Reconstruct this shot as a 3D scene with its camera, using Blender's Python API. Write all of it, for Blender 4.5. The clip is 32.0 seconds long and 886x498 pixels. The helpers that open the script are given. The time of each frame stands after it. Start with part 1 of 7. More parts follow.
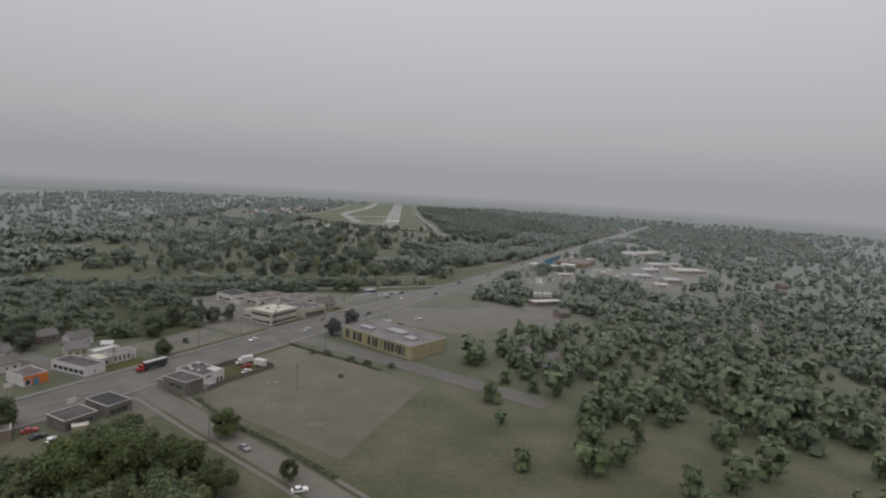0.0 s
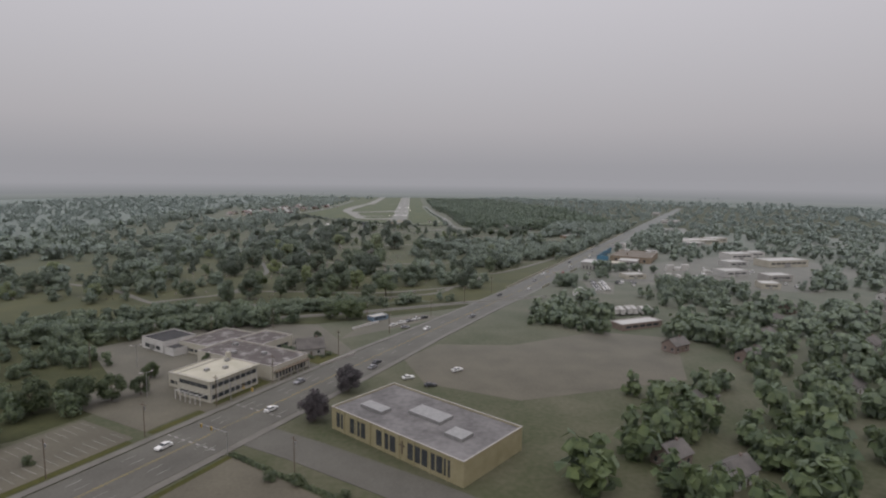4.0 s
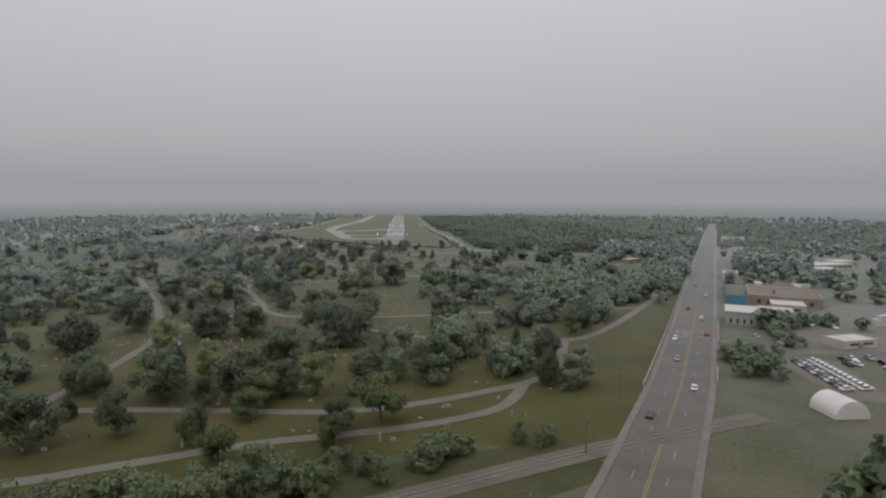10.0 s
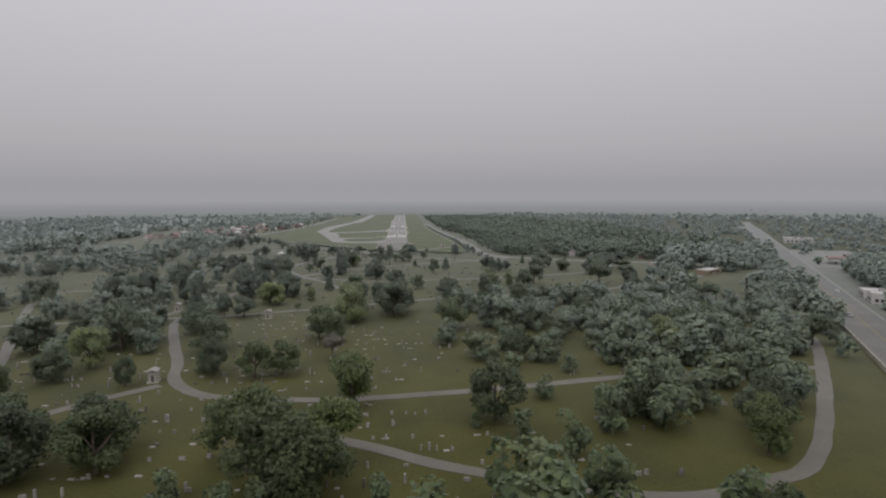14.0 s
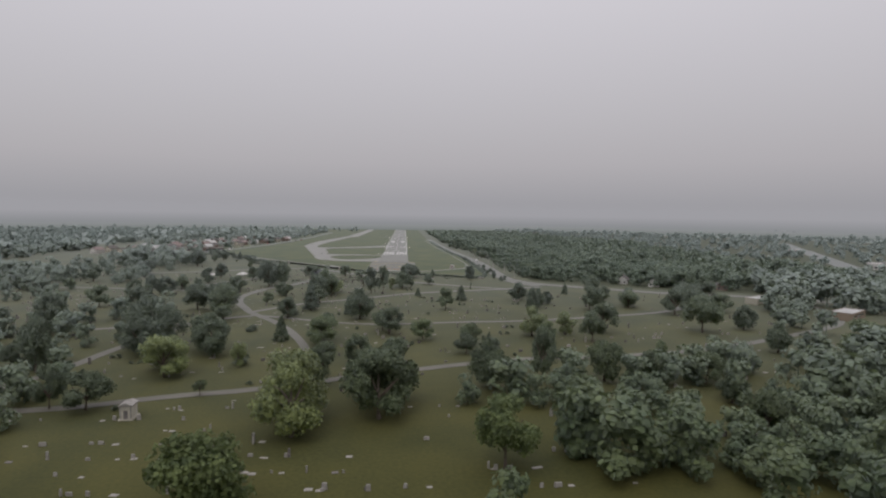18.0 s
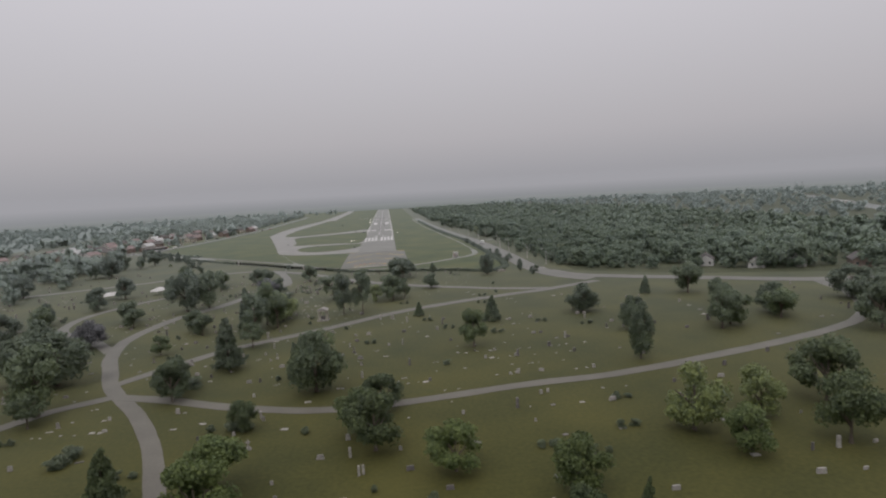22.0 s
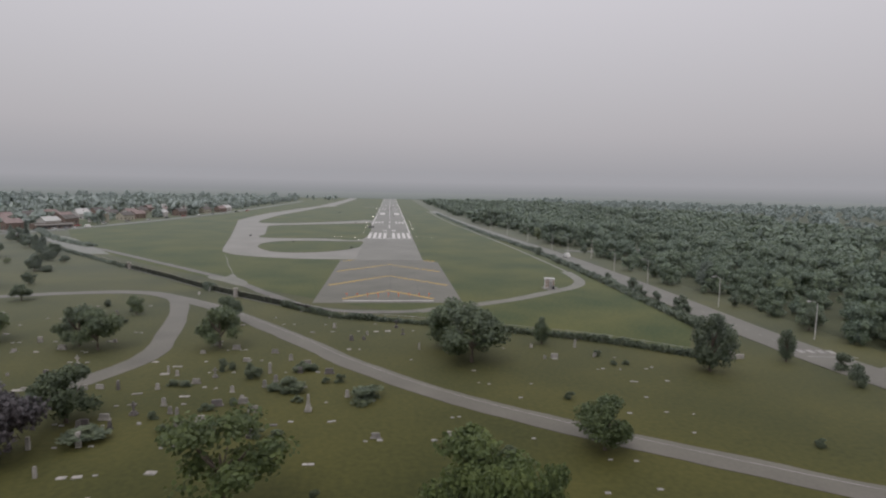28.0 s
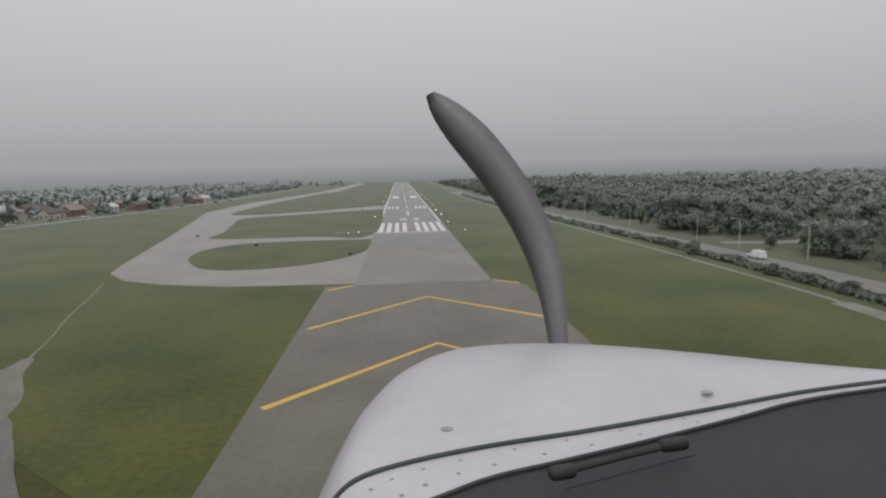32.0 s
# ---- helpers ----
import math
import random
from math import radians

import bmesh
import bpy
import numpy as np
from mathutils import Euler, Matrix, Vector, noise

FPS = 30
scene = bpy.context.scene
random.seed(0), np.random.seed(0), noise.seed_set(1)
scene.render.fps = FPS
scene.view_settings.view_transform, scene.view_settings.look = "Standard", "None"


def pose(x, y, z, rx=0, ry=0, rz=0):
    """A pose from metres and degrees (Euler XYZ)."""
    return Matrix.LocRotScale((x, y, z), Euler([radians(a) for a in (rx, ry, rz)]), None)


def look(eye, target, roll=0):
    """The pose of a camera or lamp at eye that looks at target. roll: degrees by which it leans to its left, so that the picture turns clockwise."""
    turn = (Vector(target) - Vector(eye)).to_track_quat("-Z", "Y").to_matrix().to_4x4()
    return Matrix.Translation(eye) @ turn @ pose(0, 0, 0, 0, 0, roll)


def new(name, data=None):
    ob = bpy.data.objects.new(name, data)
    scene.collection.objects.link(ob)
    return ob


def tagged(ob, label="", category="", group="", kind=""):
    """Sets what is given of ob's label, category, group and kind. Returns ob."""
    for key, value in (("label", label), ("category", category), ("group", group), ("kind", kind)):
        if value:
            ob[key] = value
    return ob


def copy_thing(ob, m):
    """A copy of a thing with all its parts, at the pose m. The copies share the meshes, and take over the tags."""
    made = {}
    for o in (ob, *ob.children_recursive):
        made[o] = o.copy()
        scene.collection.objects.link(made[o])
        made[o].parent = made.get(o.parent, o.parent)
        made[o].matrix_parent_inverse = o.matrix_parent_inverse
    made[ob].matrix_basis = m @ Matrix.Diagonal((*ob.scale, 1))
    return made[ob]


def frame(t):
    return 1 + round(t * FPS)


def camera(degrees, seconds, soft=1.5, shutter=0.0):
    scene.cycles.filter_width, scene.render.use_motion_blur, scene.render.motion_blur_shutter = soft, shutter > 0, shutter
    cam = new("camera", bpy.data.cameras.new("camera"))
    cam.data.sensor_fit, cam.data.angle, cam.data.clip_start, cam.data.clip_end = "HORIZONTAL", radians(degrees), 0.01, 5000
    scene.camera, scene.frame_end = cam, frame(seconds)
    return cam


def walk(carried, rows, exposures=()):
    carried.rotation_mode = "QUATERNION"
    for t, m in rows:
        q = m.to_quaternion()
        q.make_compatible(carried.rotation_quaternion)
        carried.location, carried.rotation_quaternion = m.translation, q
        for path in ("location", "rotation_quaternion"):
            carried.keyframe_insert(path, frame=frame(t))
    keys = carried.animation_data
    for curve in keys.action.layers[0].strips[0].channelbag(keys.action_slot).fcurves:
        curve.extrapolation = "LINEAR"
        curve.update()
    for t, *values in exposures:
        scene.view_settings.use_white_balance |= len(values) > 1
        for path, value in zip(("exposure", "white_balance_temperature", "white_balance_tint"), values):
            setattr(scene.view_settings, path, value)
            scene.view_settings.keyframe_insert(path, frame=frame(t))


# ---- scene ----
cam = camera(76.69, 32.0, soft=2.2)

# the approach: seconds, place, heading to the left, pitch up, lean
FLIGHT = (
    (0, 29.44, -1275.39, 83.50, -4.07, -6.26, 3.37),
    (0.5, 28.86, -1258.39, 82.35, -4.14, -6.10, 2.74),
    (1, 28.26, -1241.40, 81.19, -3.40, -5.59, 3.67),
    (1.5, 27.60, -1224.44, 80.04, -3.47, -5.73, 4.72),
    (2, 26.86, -1207.51, 78.92, -4.06, -6.10, 2.55),
    (2.5, 26.03, -1190.62, 77.79, -4.34, -6.43, 1.48),
    (3, 25.08, -1173.76, 76.60, -3.85, -6.88, 2.96),
    (3.5, 24.09, -1156.90, 75.34, -3.24, -7.19, 0.42),
    (5.5, 19.51, -1089.17, 69.63, -3.24, -5.90, 2.26),
    (6, 18.52, -1071.83, 68.11, -3.30, -5.58, 2.52),
    (6.5, 17.69, -1054.24, 66.61, -3.42, -5.31, 2.80),
    (7, 16.93, -1036.48, 65.18, -3.55, -5.45, 1.28),
    (7.5, 16.18, -1018.65, 63.84, -3.48, -5.72, 0.37),
    (8, 15.42, -1000.87, 62.60, -3.60, -5.87, -1.28),
    (8.5, 14.67, -983.21, 61.47, -3.99, -5.51, 0.55),
    (9, 13.90, -965.74, 60.50, -4.44, -5.01, 1.84),
    (9.5, 13.18, -948.51, 59.70, -4.53, -4.89, 1.08),
    (10, 12.50, -931.54, 59.04, -4.15, -5.05, 0.16),
    (10.5, 11.90, -914.83, 58.47, -3.63, -4.91, 0.72),
    (11, 11.32, -898.42, 57.97, -3.73, -4.12, 2.50),
    (11.5, 10.80, -882.24, 57.49, -4.26, -4.09, 3.39),
    (12, 10.38, -866.22, 56.98, -4.69, -3.93, 2.92),
    (12.5, 10.04, -850.32, 56.43, -5.19, -4.47, 0.96),
    (13, 9.79, -834.48, 55.82, -5.08, -4.32, 2.85),
    (13.5, 9.62, -818.65, 55.11, -4.51, -4.65, 0.23),
    (14, 9.52, -802.85, 54.28, -4.08, -5.09, -0.18),
    (14.5, 9.47, -787.06, 53.35, -4.40, -4.64, 1.27),
    (16.5, 10.45, -723.50, 49.43, -4.26, -4.22, 0.64),
    (17, 10.55, -707.60, 48.70, -3.59, -4.02, 0.29),
    (17.5, 10.55, -691.72, 48.07, -3.69, -3.67, -0.29),
    (18, 10.42, -675.87, 47.53, -4.02, -3.40, 0.76),
    (18.5, 10.20, -660.03, 47.14, -4.11, -3.79, 1.22),
    (19, 9.98, -644.16, 46.89, -3.68, -4.13, -0.62),
    (19.5, 9.85, -628.24, 46.76, -2.98, -4.02, -0.76),
    (20, 9.76, -612.33, 46.67, -2.63, -4.07, 0.22),
    (20.5, 9.67, -596.45, 46.51, -3.12, -4.97, -0.27),
    (21, 9.57, -580.67, 46.12, -4.10, -5.31, -0.25),
    (21.5, 9.55, -564.95, 45.50, -4.90, -5.01, 0.60),
    (22, 9.59, -549.25, 44.75, -5.52, -5.89, -3.14),
    (22.5, 9.66, -533.56, 43.90, -5.47, -6.50, -3.50),
    (23, 9.67, -517.84, 42.99, -5.48, -5.58, -0.33),
    (23.5, 9.58, -502.05, 42.10, -5.43, -5.25, -0.03),
    (24, 9.34, -486.18, 41.24, -5.42, -4.99, 2.88),
    (24.5, 8.94, -470.24, 40.35, -5.71, -4.84, 4.24),
    (25, 8.31, -454.26, 39.43, -5.41, -4.73, 6.55),
    (25.5, 7.41, -438.23, 38.47, -4.79, -5.35, 7.05),
    (27.5, 1.55, -373.74, 34.31, -4.90, -5.68, 4.29),
    (28, 0.13, -357.58, 33.24, -5.50, -6.28, 1.10),
    (28.5, -1.17, -341.38, 32.16, -5.51, -6.26, 1.28),
    (29, -2.33, -325.12, 31.10, -5.44, -5.99, 1.38),
    (29.5, -3.24, -308.80, 30.07, -5.56, -6.02, 1.22),
    (30, -3.91, -292.49, 29.01, -5.55, -6.44, -2.20),
    (30.5, -4.39, -276.26, 27.89, -5.08, -7.77, -5.42),
    (31, -4.63, -260.13, 26.69, -4.37, -9.00, -8.11),
    (31.5, -4.67, -244.03, 25.59, -4.33, -8.23, -5.72),
    (32, -4.71, -227.88, 24.53, -4.29, -7.93, -1.42),
)
from mathutils.geometry import tessellate_polygon

walk(cam, [(t, pose(x, y, z, 90 + p, 0, h) @ pose(0, 0, 0, 0, 0, r)) for t, x, y, z, h, p, r in FLIGHT],
     exposures=[(0, 0.12), (14, 0.14), (32, 0.22)])

# ---------------------------------------------------------------- sky and light
world = bpy.data.worlds.new("overcast")
scene.world = world
world.use_nodes = True
wn, wl = world.node_tree.nodes, world.node_tree.links
wn.clear()
w_out, w_bg = wn.new("ShaderNodeOutputWorld"), wn.new("ShaderNodeBackground")
w_sky, w_mix = wn.new("ShaderNodeTexSky"), wn.new("ShaderNodeMixRGB")
w_co, w_sep, w_ramp = wn.new("ShaderNodeTexCoord"), wn.new("ShaderNodeSeparateXYZ"), wn.new("ShaderNodeValToRGB")
w_sky.sky_type, w_sky.sun_disc = "NISHITA", False
w_sky.sun_elevation, w_sky.sun_rotation = radians(50), radians(140)
w_sky.air_density, w_sky.dust_density = 2.0, 6.0
el = w_ramp.color_ramp.elements
el[0].position, el[0].color = 0.025, (0.325, 0.321, 0.345, 1)
el[1].position, el[1].color = 0.42, (0.62, 0.595, 0.635, 1)
top = el.new(1.0)
top.color = (1.27, 1.22, 1.30, 1)
mid = el.new(0.09)
mid.color = (0.40, 0.385, 0.412, 1)
w_scale = wn.new("ShaderNodeMixRGB")
w_scale.blend_type, w_scale.inputs[0].default_value = "MULTIPLY", 1.0
w_scale.inputs[2].default_value = (0.1, 0.1, 0.1, 1)
wl.new(w_sky.outputs[0], w_scale.inputs[1])
wl.new(w_co.outputs["Generated"], w_sep.inputs[0])
wl.new(w_sep.outputs[2], w_ramp.inputs[0])
w_mix.inputs[0].default_value = 0.92
wl.new(w_scale.outputs[0], w_mix.inputs[1])
wl.new(w_ramp.outputs[0], w_mix.inputs[2])
wl.new(w_mix.outputs[0], w_bg.inputs[0])
w_bg.inputs[1].default_value = 1.0
wl.new(w_bg.outputs[0], w_out.inputs[0])

sun_data = bpy.data.lights.new("sun", "SUN")
sun_data.energy, sun_data.angle, sun_data.color = 0.6, radians(25), (1.0, 0.97, 0.92)
sun = new("sun", sun_data)
sun.matrix_world = look((0, 0, 300), (120, 170, 0))


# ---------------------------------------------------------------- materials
HAZE_GLOSS = (0.50, 0.56, 0.57, 1)      # pale gloss tint that stands in for haze


def material(name, a, b, scale=1.0, rough=0.8, metal=0.0, sheen=0.0, bump=0.0, fine=None, vary=0.0, spec=0.4, islands=False, through_leaf=0.0, haze_coat=0.0, patchy=0.0, haze_gloss=0.0):
    """Two colours mixed by a broad and a fine noise, in metres; vary: brightness from piece to piece."""
    m = bpy.data.materials.new(name)
    m.use_nodes = True
    n, l = m.node_tree.nodes, m.node_tree.links
    p = n["Principled BSDF"]
    geo, n1, n2 = n.new("ShaderNodeNewGeometry"), n.new("ShaderNodeTexNoise"), n.new("ShaderNodeTexNoise")
    n1.inputs["Scale"].default_value, n1.inputs["Detail"].default_value = 1 / scale, 4
    n2.inputs["Scale"].default_value, n2.inputs["Detail"].default_value = 1 / (fine or scale / 14), 3
    for k in (n1, n2):
        l.new(geo.outputs["Position"], k.inputs["Vector"])
    add = n.new("ShaderNodeMath")
    add.operation = "MULTIPLY_ADD"
    l.new(n2.outputs[0], add.inputs[0])
    add.inputs[1].default_value = 0.6
    l.new(n1.outputs[0], add.inputs[2])
    rng = n.new("ShaderNodeMapRange")
    rng.inputs[1].default_value, rng.inputs[2].default_value = 0.55, 1.05
    if patchy:
        rng.inputs[1].default_value, rng.inputs[2].default_value = patchy, patchy + 0.10
    l.new(add.outputs[0], rng.inputs[0])
    mix = n.new("ShaderNodeMixRGB")
    mix.inputs[1].default_value, mix.inputs[2].default_value = (*a, 1), (*b, 1)
    l.new(rng.outputs[0], mix.inputs[0])
    colour = mix.outputs[0]
    if vary:
        info, hsv, r2 = n.new("ShaderNodeObjectInfo"), n.new("ShaderNodeHueSaturation"), n.new("ShaderNodeMapRange")
        l.new(geo.outputs["Random Per Island"] if islands else info.outputs["Random"], r2.inputs[0])
        r2.inputs[3].default_value, r2.inputs[4].default_value = 1 - vary, 1 + vary
        l.new(r2.outputs[0], hsv.inputs["Value"])
        l.new(colour, hsv.inputs["Color"])
        colour = hsv.outputs[0]
    l.new(colour, p.inputs["Base Color"])
    p.inputs["Roughness"].default_value, p.inputs["Metallic"].default_value = rough, metal
    p.inputs["Specular IOR Level"].default_value = spec
    # grey-green sheen tint paints some haze onto the foliage
    p.inputs["Sheen Tint"].default_value = (0.55, 0.67, 0.64, 1)
    p.inputs["Sheen Weight"].default_value, p.inputs["Sheen Roughness"].default_value = sheen, 0.6
    if bump:
        bn = n.new("ShaderNodeBump")
        bn.inputs["Strength"].default_value, bn.inputs["Distance"].default_value = 0.6, bump
        l.new(n2.outputs[0], bn.inputs["Height"])
        l.new(bn.outputs[0], p.inputs["Normal"])
    if haze_coat:                 # a level, upward facing coat that adds painted haze at low angles
        up = n.new("ShaderNodeCombineXYZ")
        up.inputs[2].default_value = 1.0
        l.new(up.outputs[0], p.inputs["Coat Normal"])
        p.inputs["Coat Weight"].default_value, p.inputs["Coat Roughness"].default_value, p.inputs["Coat IOR"].default_value = haze_coat, 0.5, 1.33
    if through_leaf:        # leaves let some daylight through
        tr, mx = n.new("ShaderNodeBsdfTranslucent"), n.new("ShaderNodeMixShader")
        l.new(colour, tr.inputs[0])
        mx.inputs[0].default_value = through_leaf
        l.new(p.outputs[0], mx.inputs[1])
        l.new(tr.outputs[0], mx.inputs[2])
        l.new(mx.outputs[0], n["Material Output"].inputs[0])
    if haze_gloss:                # painted haze: a broad pale gloss mixed in, stronger at a low angle
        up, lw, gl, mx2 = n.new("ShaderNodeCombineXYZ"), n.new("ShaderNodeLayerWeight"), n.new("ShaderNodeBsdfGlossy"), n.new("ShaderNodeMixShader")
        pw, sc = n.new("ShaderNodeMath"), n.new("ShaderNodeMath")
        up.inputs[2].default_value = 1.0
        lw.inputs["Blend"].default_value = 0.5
        gl.inputs["Color"].default_value, gl.inputs["Roughness"].default_value = HAZE_GLOSS, 0.75
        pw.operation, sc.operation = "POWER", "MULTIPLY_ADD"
        pw.inputs[1].default_value, sc.inputs[1].default_value, sc.inputs[2].default_value = 6.0, haze_gloss, 0.02
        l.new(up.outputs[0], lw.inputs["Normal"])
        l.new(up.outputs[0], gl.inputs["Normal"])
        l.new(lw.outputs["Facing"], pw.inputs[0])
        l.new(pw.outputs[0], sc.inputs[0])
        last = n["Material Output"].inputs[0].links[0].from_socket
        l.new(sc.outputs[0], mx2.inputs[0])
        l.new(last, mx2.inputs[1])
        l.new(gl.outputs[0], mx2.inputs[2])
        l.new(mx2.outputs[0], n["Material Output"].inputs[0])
    return m


M = {}
M["grass"] = material("grass", (0.033, 0.036, 0.007), (0.070, 0.065, 0.014), 24, 0.95, bump=0.06, fine=0.8, spec=0.08, haze_gloss=0.32)
M["field"] = material("airfield grass", (0.028, 0.044, 0.009), (0.084, 0.084, 0.020), 26, 0.95, bump=0.06, fine=0.9, spec=0.08, haze_gloss=0.22)
M["urban"] = material("bare ground", (0.046, 0.054, 0.022), (0.100, 0.094, 0.062), 22, 0.9, fine=1.6, spec=0.1, haze_gloss=0.5)
M["under"] = material("undergrowth", (0.034, 0.038, 0.015), (0.064, 0.066, 0.029), 10, 0.95, fine=1.2, spec=0.05, haze_gloss=0.16)
M["worn"] = material("worn white paint", (0.163, 0.159, 0.152), (0.311, 0.303, 0.289), 4, 0.8)
M["wornyellow"] = material("worn yellow paint", (0.192, 0.148, 0.059), (0.281, 0.215, 0.074), 4, 0.8)
M["path"] = material("pavement concrete", (0.098, 0.090, 0.076), (0.142, 0.132, 0.116), 6, 0.85, haze_gloss=0.5)
M["asphalt"] = material("asphalt", (0.064, 0.059, 0.049), (0.104, 0.098, 0.083), 14, 0.85, fine=0.6, bump=0.01, haze_gloss=0.35)
M["runway"] = material("runway concrete", (0.116, 0.109, 0.092), (0.166, 0.157, 0.135), 18, 0.85, fine=0.8, haze_gloss=0.25)
M["taxiway"] = material("taxiway concrete", (0.152, 0.142, 0.124), (0.208, 0.196, 0.174), 16, 0.85, fine=0.8, haze_gloss=0.25)
M["pad"] = material("worn pad asphalt", (0.078, 0.073, 0.056), (0.122, 0.114, 0.090), 12, 0.85, fine=0.7, bump=0.01, haze_gloss=0.25)
M["lot"] = material("dirt lot", (0.066, 0.057, 0.039), (0.110, 0.097, 0.069), 15, 0.9, fine=0.9, bump=0.02, haze_gloss=0.5)
M["lane"] = material("cemetery lane", (0.086, 0.078, 0.062), (0.124, 0.114, 0.092), 10, 0.85, fine=0.5, bump=0.01, haze_gloss=0.35)
M["kerb"] = material("kerb concrete", (0.281, 0.266, 0.244), (0.355, 0.340, 0.318), 5, 0.85)
M["white"] = material("white paint", (0.414, 0.407, 0.392), (0.518, 0.511, 0.496), 3, 0.6)
M["yellow"] = material("yellow paint", (0.385, 0.252, 0.044), (0.474, 0.318, 0.067), 3, 0.7)
M["cream"] = material("cream wall", (0.348, 0.329, 0.274), (0.429, 0.411, 0.351), 5, 0.8)
M["brick"] = material("brick wall", (0.150, 0.114, 0.098), (0.215, 0.170, 0.148), 4, 0.85)
M["greywall"] = material("grey wall", (0.266, 0.259, 0.244), (0.355, 0.348, 0.333), 5, 0.85)
M["yellowbrick"] = material("yellow brick wall", (0.222, 0.196, 0.111), (0.303, 0.270, 0.167), 4, 0.85)
M["rosyroof"] = material("faded rosy shingles", (0.175, 0.135, 0.128), (0.255, 0.205, 0.195), 3, 0.9)
M["tanbrick"] = material("tan brick wall", (0.190, 0.150, 0.110), (0.260, 0.210, 0.160), 4, 0.85)
M["tanroof"] = material("brown roof gravel", (0.120, 0.105, 0.086), (0.180, 0.160, 0.136), 10, 0.9, fine=1.0)
M["wallcream"] = material("pale concrete wall", (0.250, 0.240, 0.190), (0.330, 0.318, 0.262), 4, 0.85)
M["roof"] = material("tar roof", (0.089, 0.085, 0.085), (0.192, 0.185, 0.185), 9, 0.85, fine=1.5)
M["patched"] = material("patched roof", (0.080, 0.069, 0.066), (0.235, 0.226, 0.220), 4.5, 0.85, fine=0.5, patchy=0.84)
M["paleroof"] = material("pale roof", (0.340, 0.326, 0.259), (0.459, 0.437, 0.363), 7, 0.8)
M["metalroof"] = material("pale metal roof", (0.340, 0.340, 0.333), (0.444, 0.444, 0.429), 9, 0.6)
M["blackroof"] = material("black roof felt", (0.018, 0.018, 0.020), (0.041, 0.041, 0.043), 6, 0.8)
M["track"] = material("worn dirt track", (0.085, 0.078, 0.054), (0.145, 0.133, 0.100), 4, 0.9, fine=0.5, haze_gloss=0.5)
M["gravel"] = material("grey gravel", (0.080, 0.073, 0.062), (0.128, 0.118, 0.102), 5, 0.9, fine=0.5, bump=0.01, haze_gloss=0.3)
M["slat"] = material("weathered dark boards", (0.018, 0.022, 0.016), (0.045, 0.048, 0.038), 0.8, 0.85, vary=0.3, spec=0.2)
M["darkroof"] = material("dark roof felt", (0.037, 0.035, 0.034), (0.089, 0.083, 0.080), 6, 0.85, fine=0.8)
M["darkstone"] = material("dark grey block wall", (0.081, 0.078, 0.067), (0.148, 0.141, 0.122), 2, 0.9, fine=0.4)
M["shingle"] = material("shingles", (0.074, 0.070, 0.067), (0.141, 0.130, 0.122), 3, 0.9)
M["glass"] = material("window glass", (0.03, 0.035, 0.04), (0.06, 0.065, 0.07), 2, 0.15, spec=0.6)
M["dullblue"] = material("faded blue paint", (0.096, 0.150, 0.215), (0.148, 0.205, 0.270), 4, 0.8)
M["blue"] = material("blue paint", (0.052, 0.150, 0.235), (0.085, 0.200, 0.295), 4, 0.7)
M["orange"] = material("orange paint", (0.429, 0.126, 0.030), (0.488, 0.178, 0.052), 4, 0.6)
M["bark"] = material("bark", (0.07, 0.055, 0.04), (0.12, 0.10, 0.08), 0.6, 0.9)
M["leaf"] = material("green foliage", (0.046, 0.070, 0.014), (0.112, 0.140, 0.030), 2.2, 0.7, sheen=0.12, vary=0.28, spec=0.2, through_leaf=0.35, haze_gloss=0.45)
M["leafyoung"] = material("light green foliage", (0.095, 0.12, 0.018), (0.20, 0.23, 0.045), 2.0, 0.7, sheen=0.4, vary=0.22, spec=0.25, through_leaf=0.3, haze_gloss=0.4)
M["leafdark"] = material("dark foliage", (0.035, 0.053, 0.014), (0.082, 0.104, 0.028), 2.0, 0.7, sheen=0.12, vary=0.25, spec=0.2, through_leaf=0.35, haze_gloss=0.45)
M["leafpurple"] = material("purple foliage", (0.034, 0.026, 0.030), (0.07, 0.05, 0.055), 2.0, 0.6, sheen=0.08, vary=0.15, spec=0.25, through_leaf=0.2, haze_gloss=0.5)
M["woods"] = material("distant foliage", (0.056, 0.086, 0.028), (0.126, 0.156, 0.050), 9, 0.75, sheen=0.35, fine=1.5, vary=0.26, islands=True, spec=0.2, through_leaf=0.4, haze_gloss=0.66)
M["sidewoods"] = material("near green foliage", (0.042, 0.062, 0.017), (0.108, 0.126, 0.036), 7, 0.75, sheen=0.35, fine=1.2, vary=0.28, islands=True, spec=0.2, through_leaf=0.35, haze_gloss=0.25)
# near copy of the woods foliage, with less of the painted haze
M["eastwoods"] = material("foliage with less haze", (0.054, 0.086, 0.036), (0.120, 0.154, 0.062), 9, 0.75, sheen=0.6, fine=1.5, vary=0.26, islands=True, spec=0.2, through_leaf=0.4, haze_gloss=0.26)
# distance haze painted into paler, greyer base colours
M["mistwoods"] = material("foliage with painted haze", (0.075, 0.104, 0.072), (0.135, 0.168, 0.118), 30, 0.9, sheen=0.6, fine=3, vary=0.12, islands=True, spec=0.2, through_leaf=0.3, haze_gloss=0.45)
M["hedge"] = material("hedge foliage", (0.040, 0.056, 0.020), (0.094, 0.112, 0.042), 2, 0.8, sheen=0.3, through_leaf=0.3, haze_gloss=0.4)
M["stone"] = material("grave stone", (0.163, 0.155, 0.141), (0.311, 0.296, 0.274), 0.8, 0.7, vary=0.3)
M["granite"] = material("dark granite", (0.074, 0.070, 0.070), (0.148, 0.133, 0.130), 0.8, 0.5, vary=0.3)
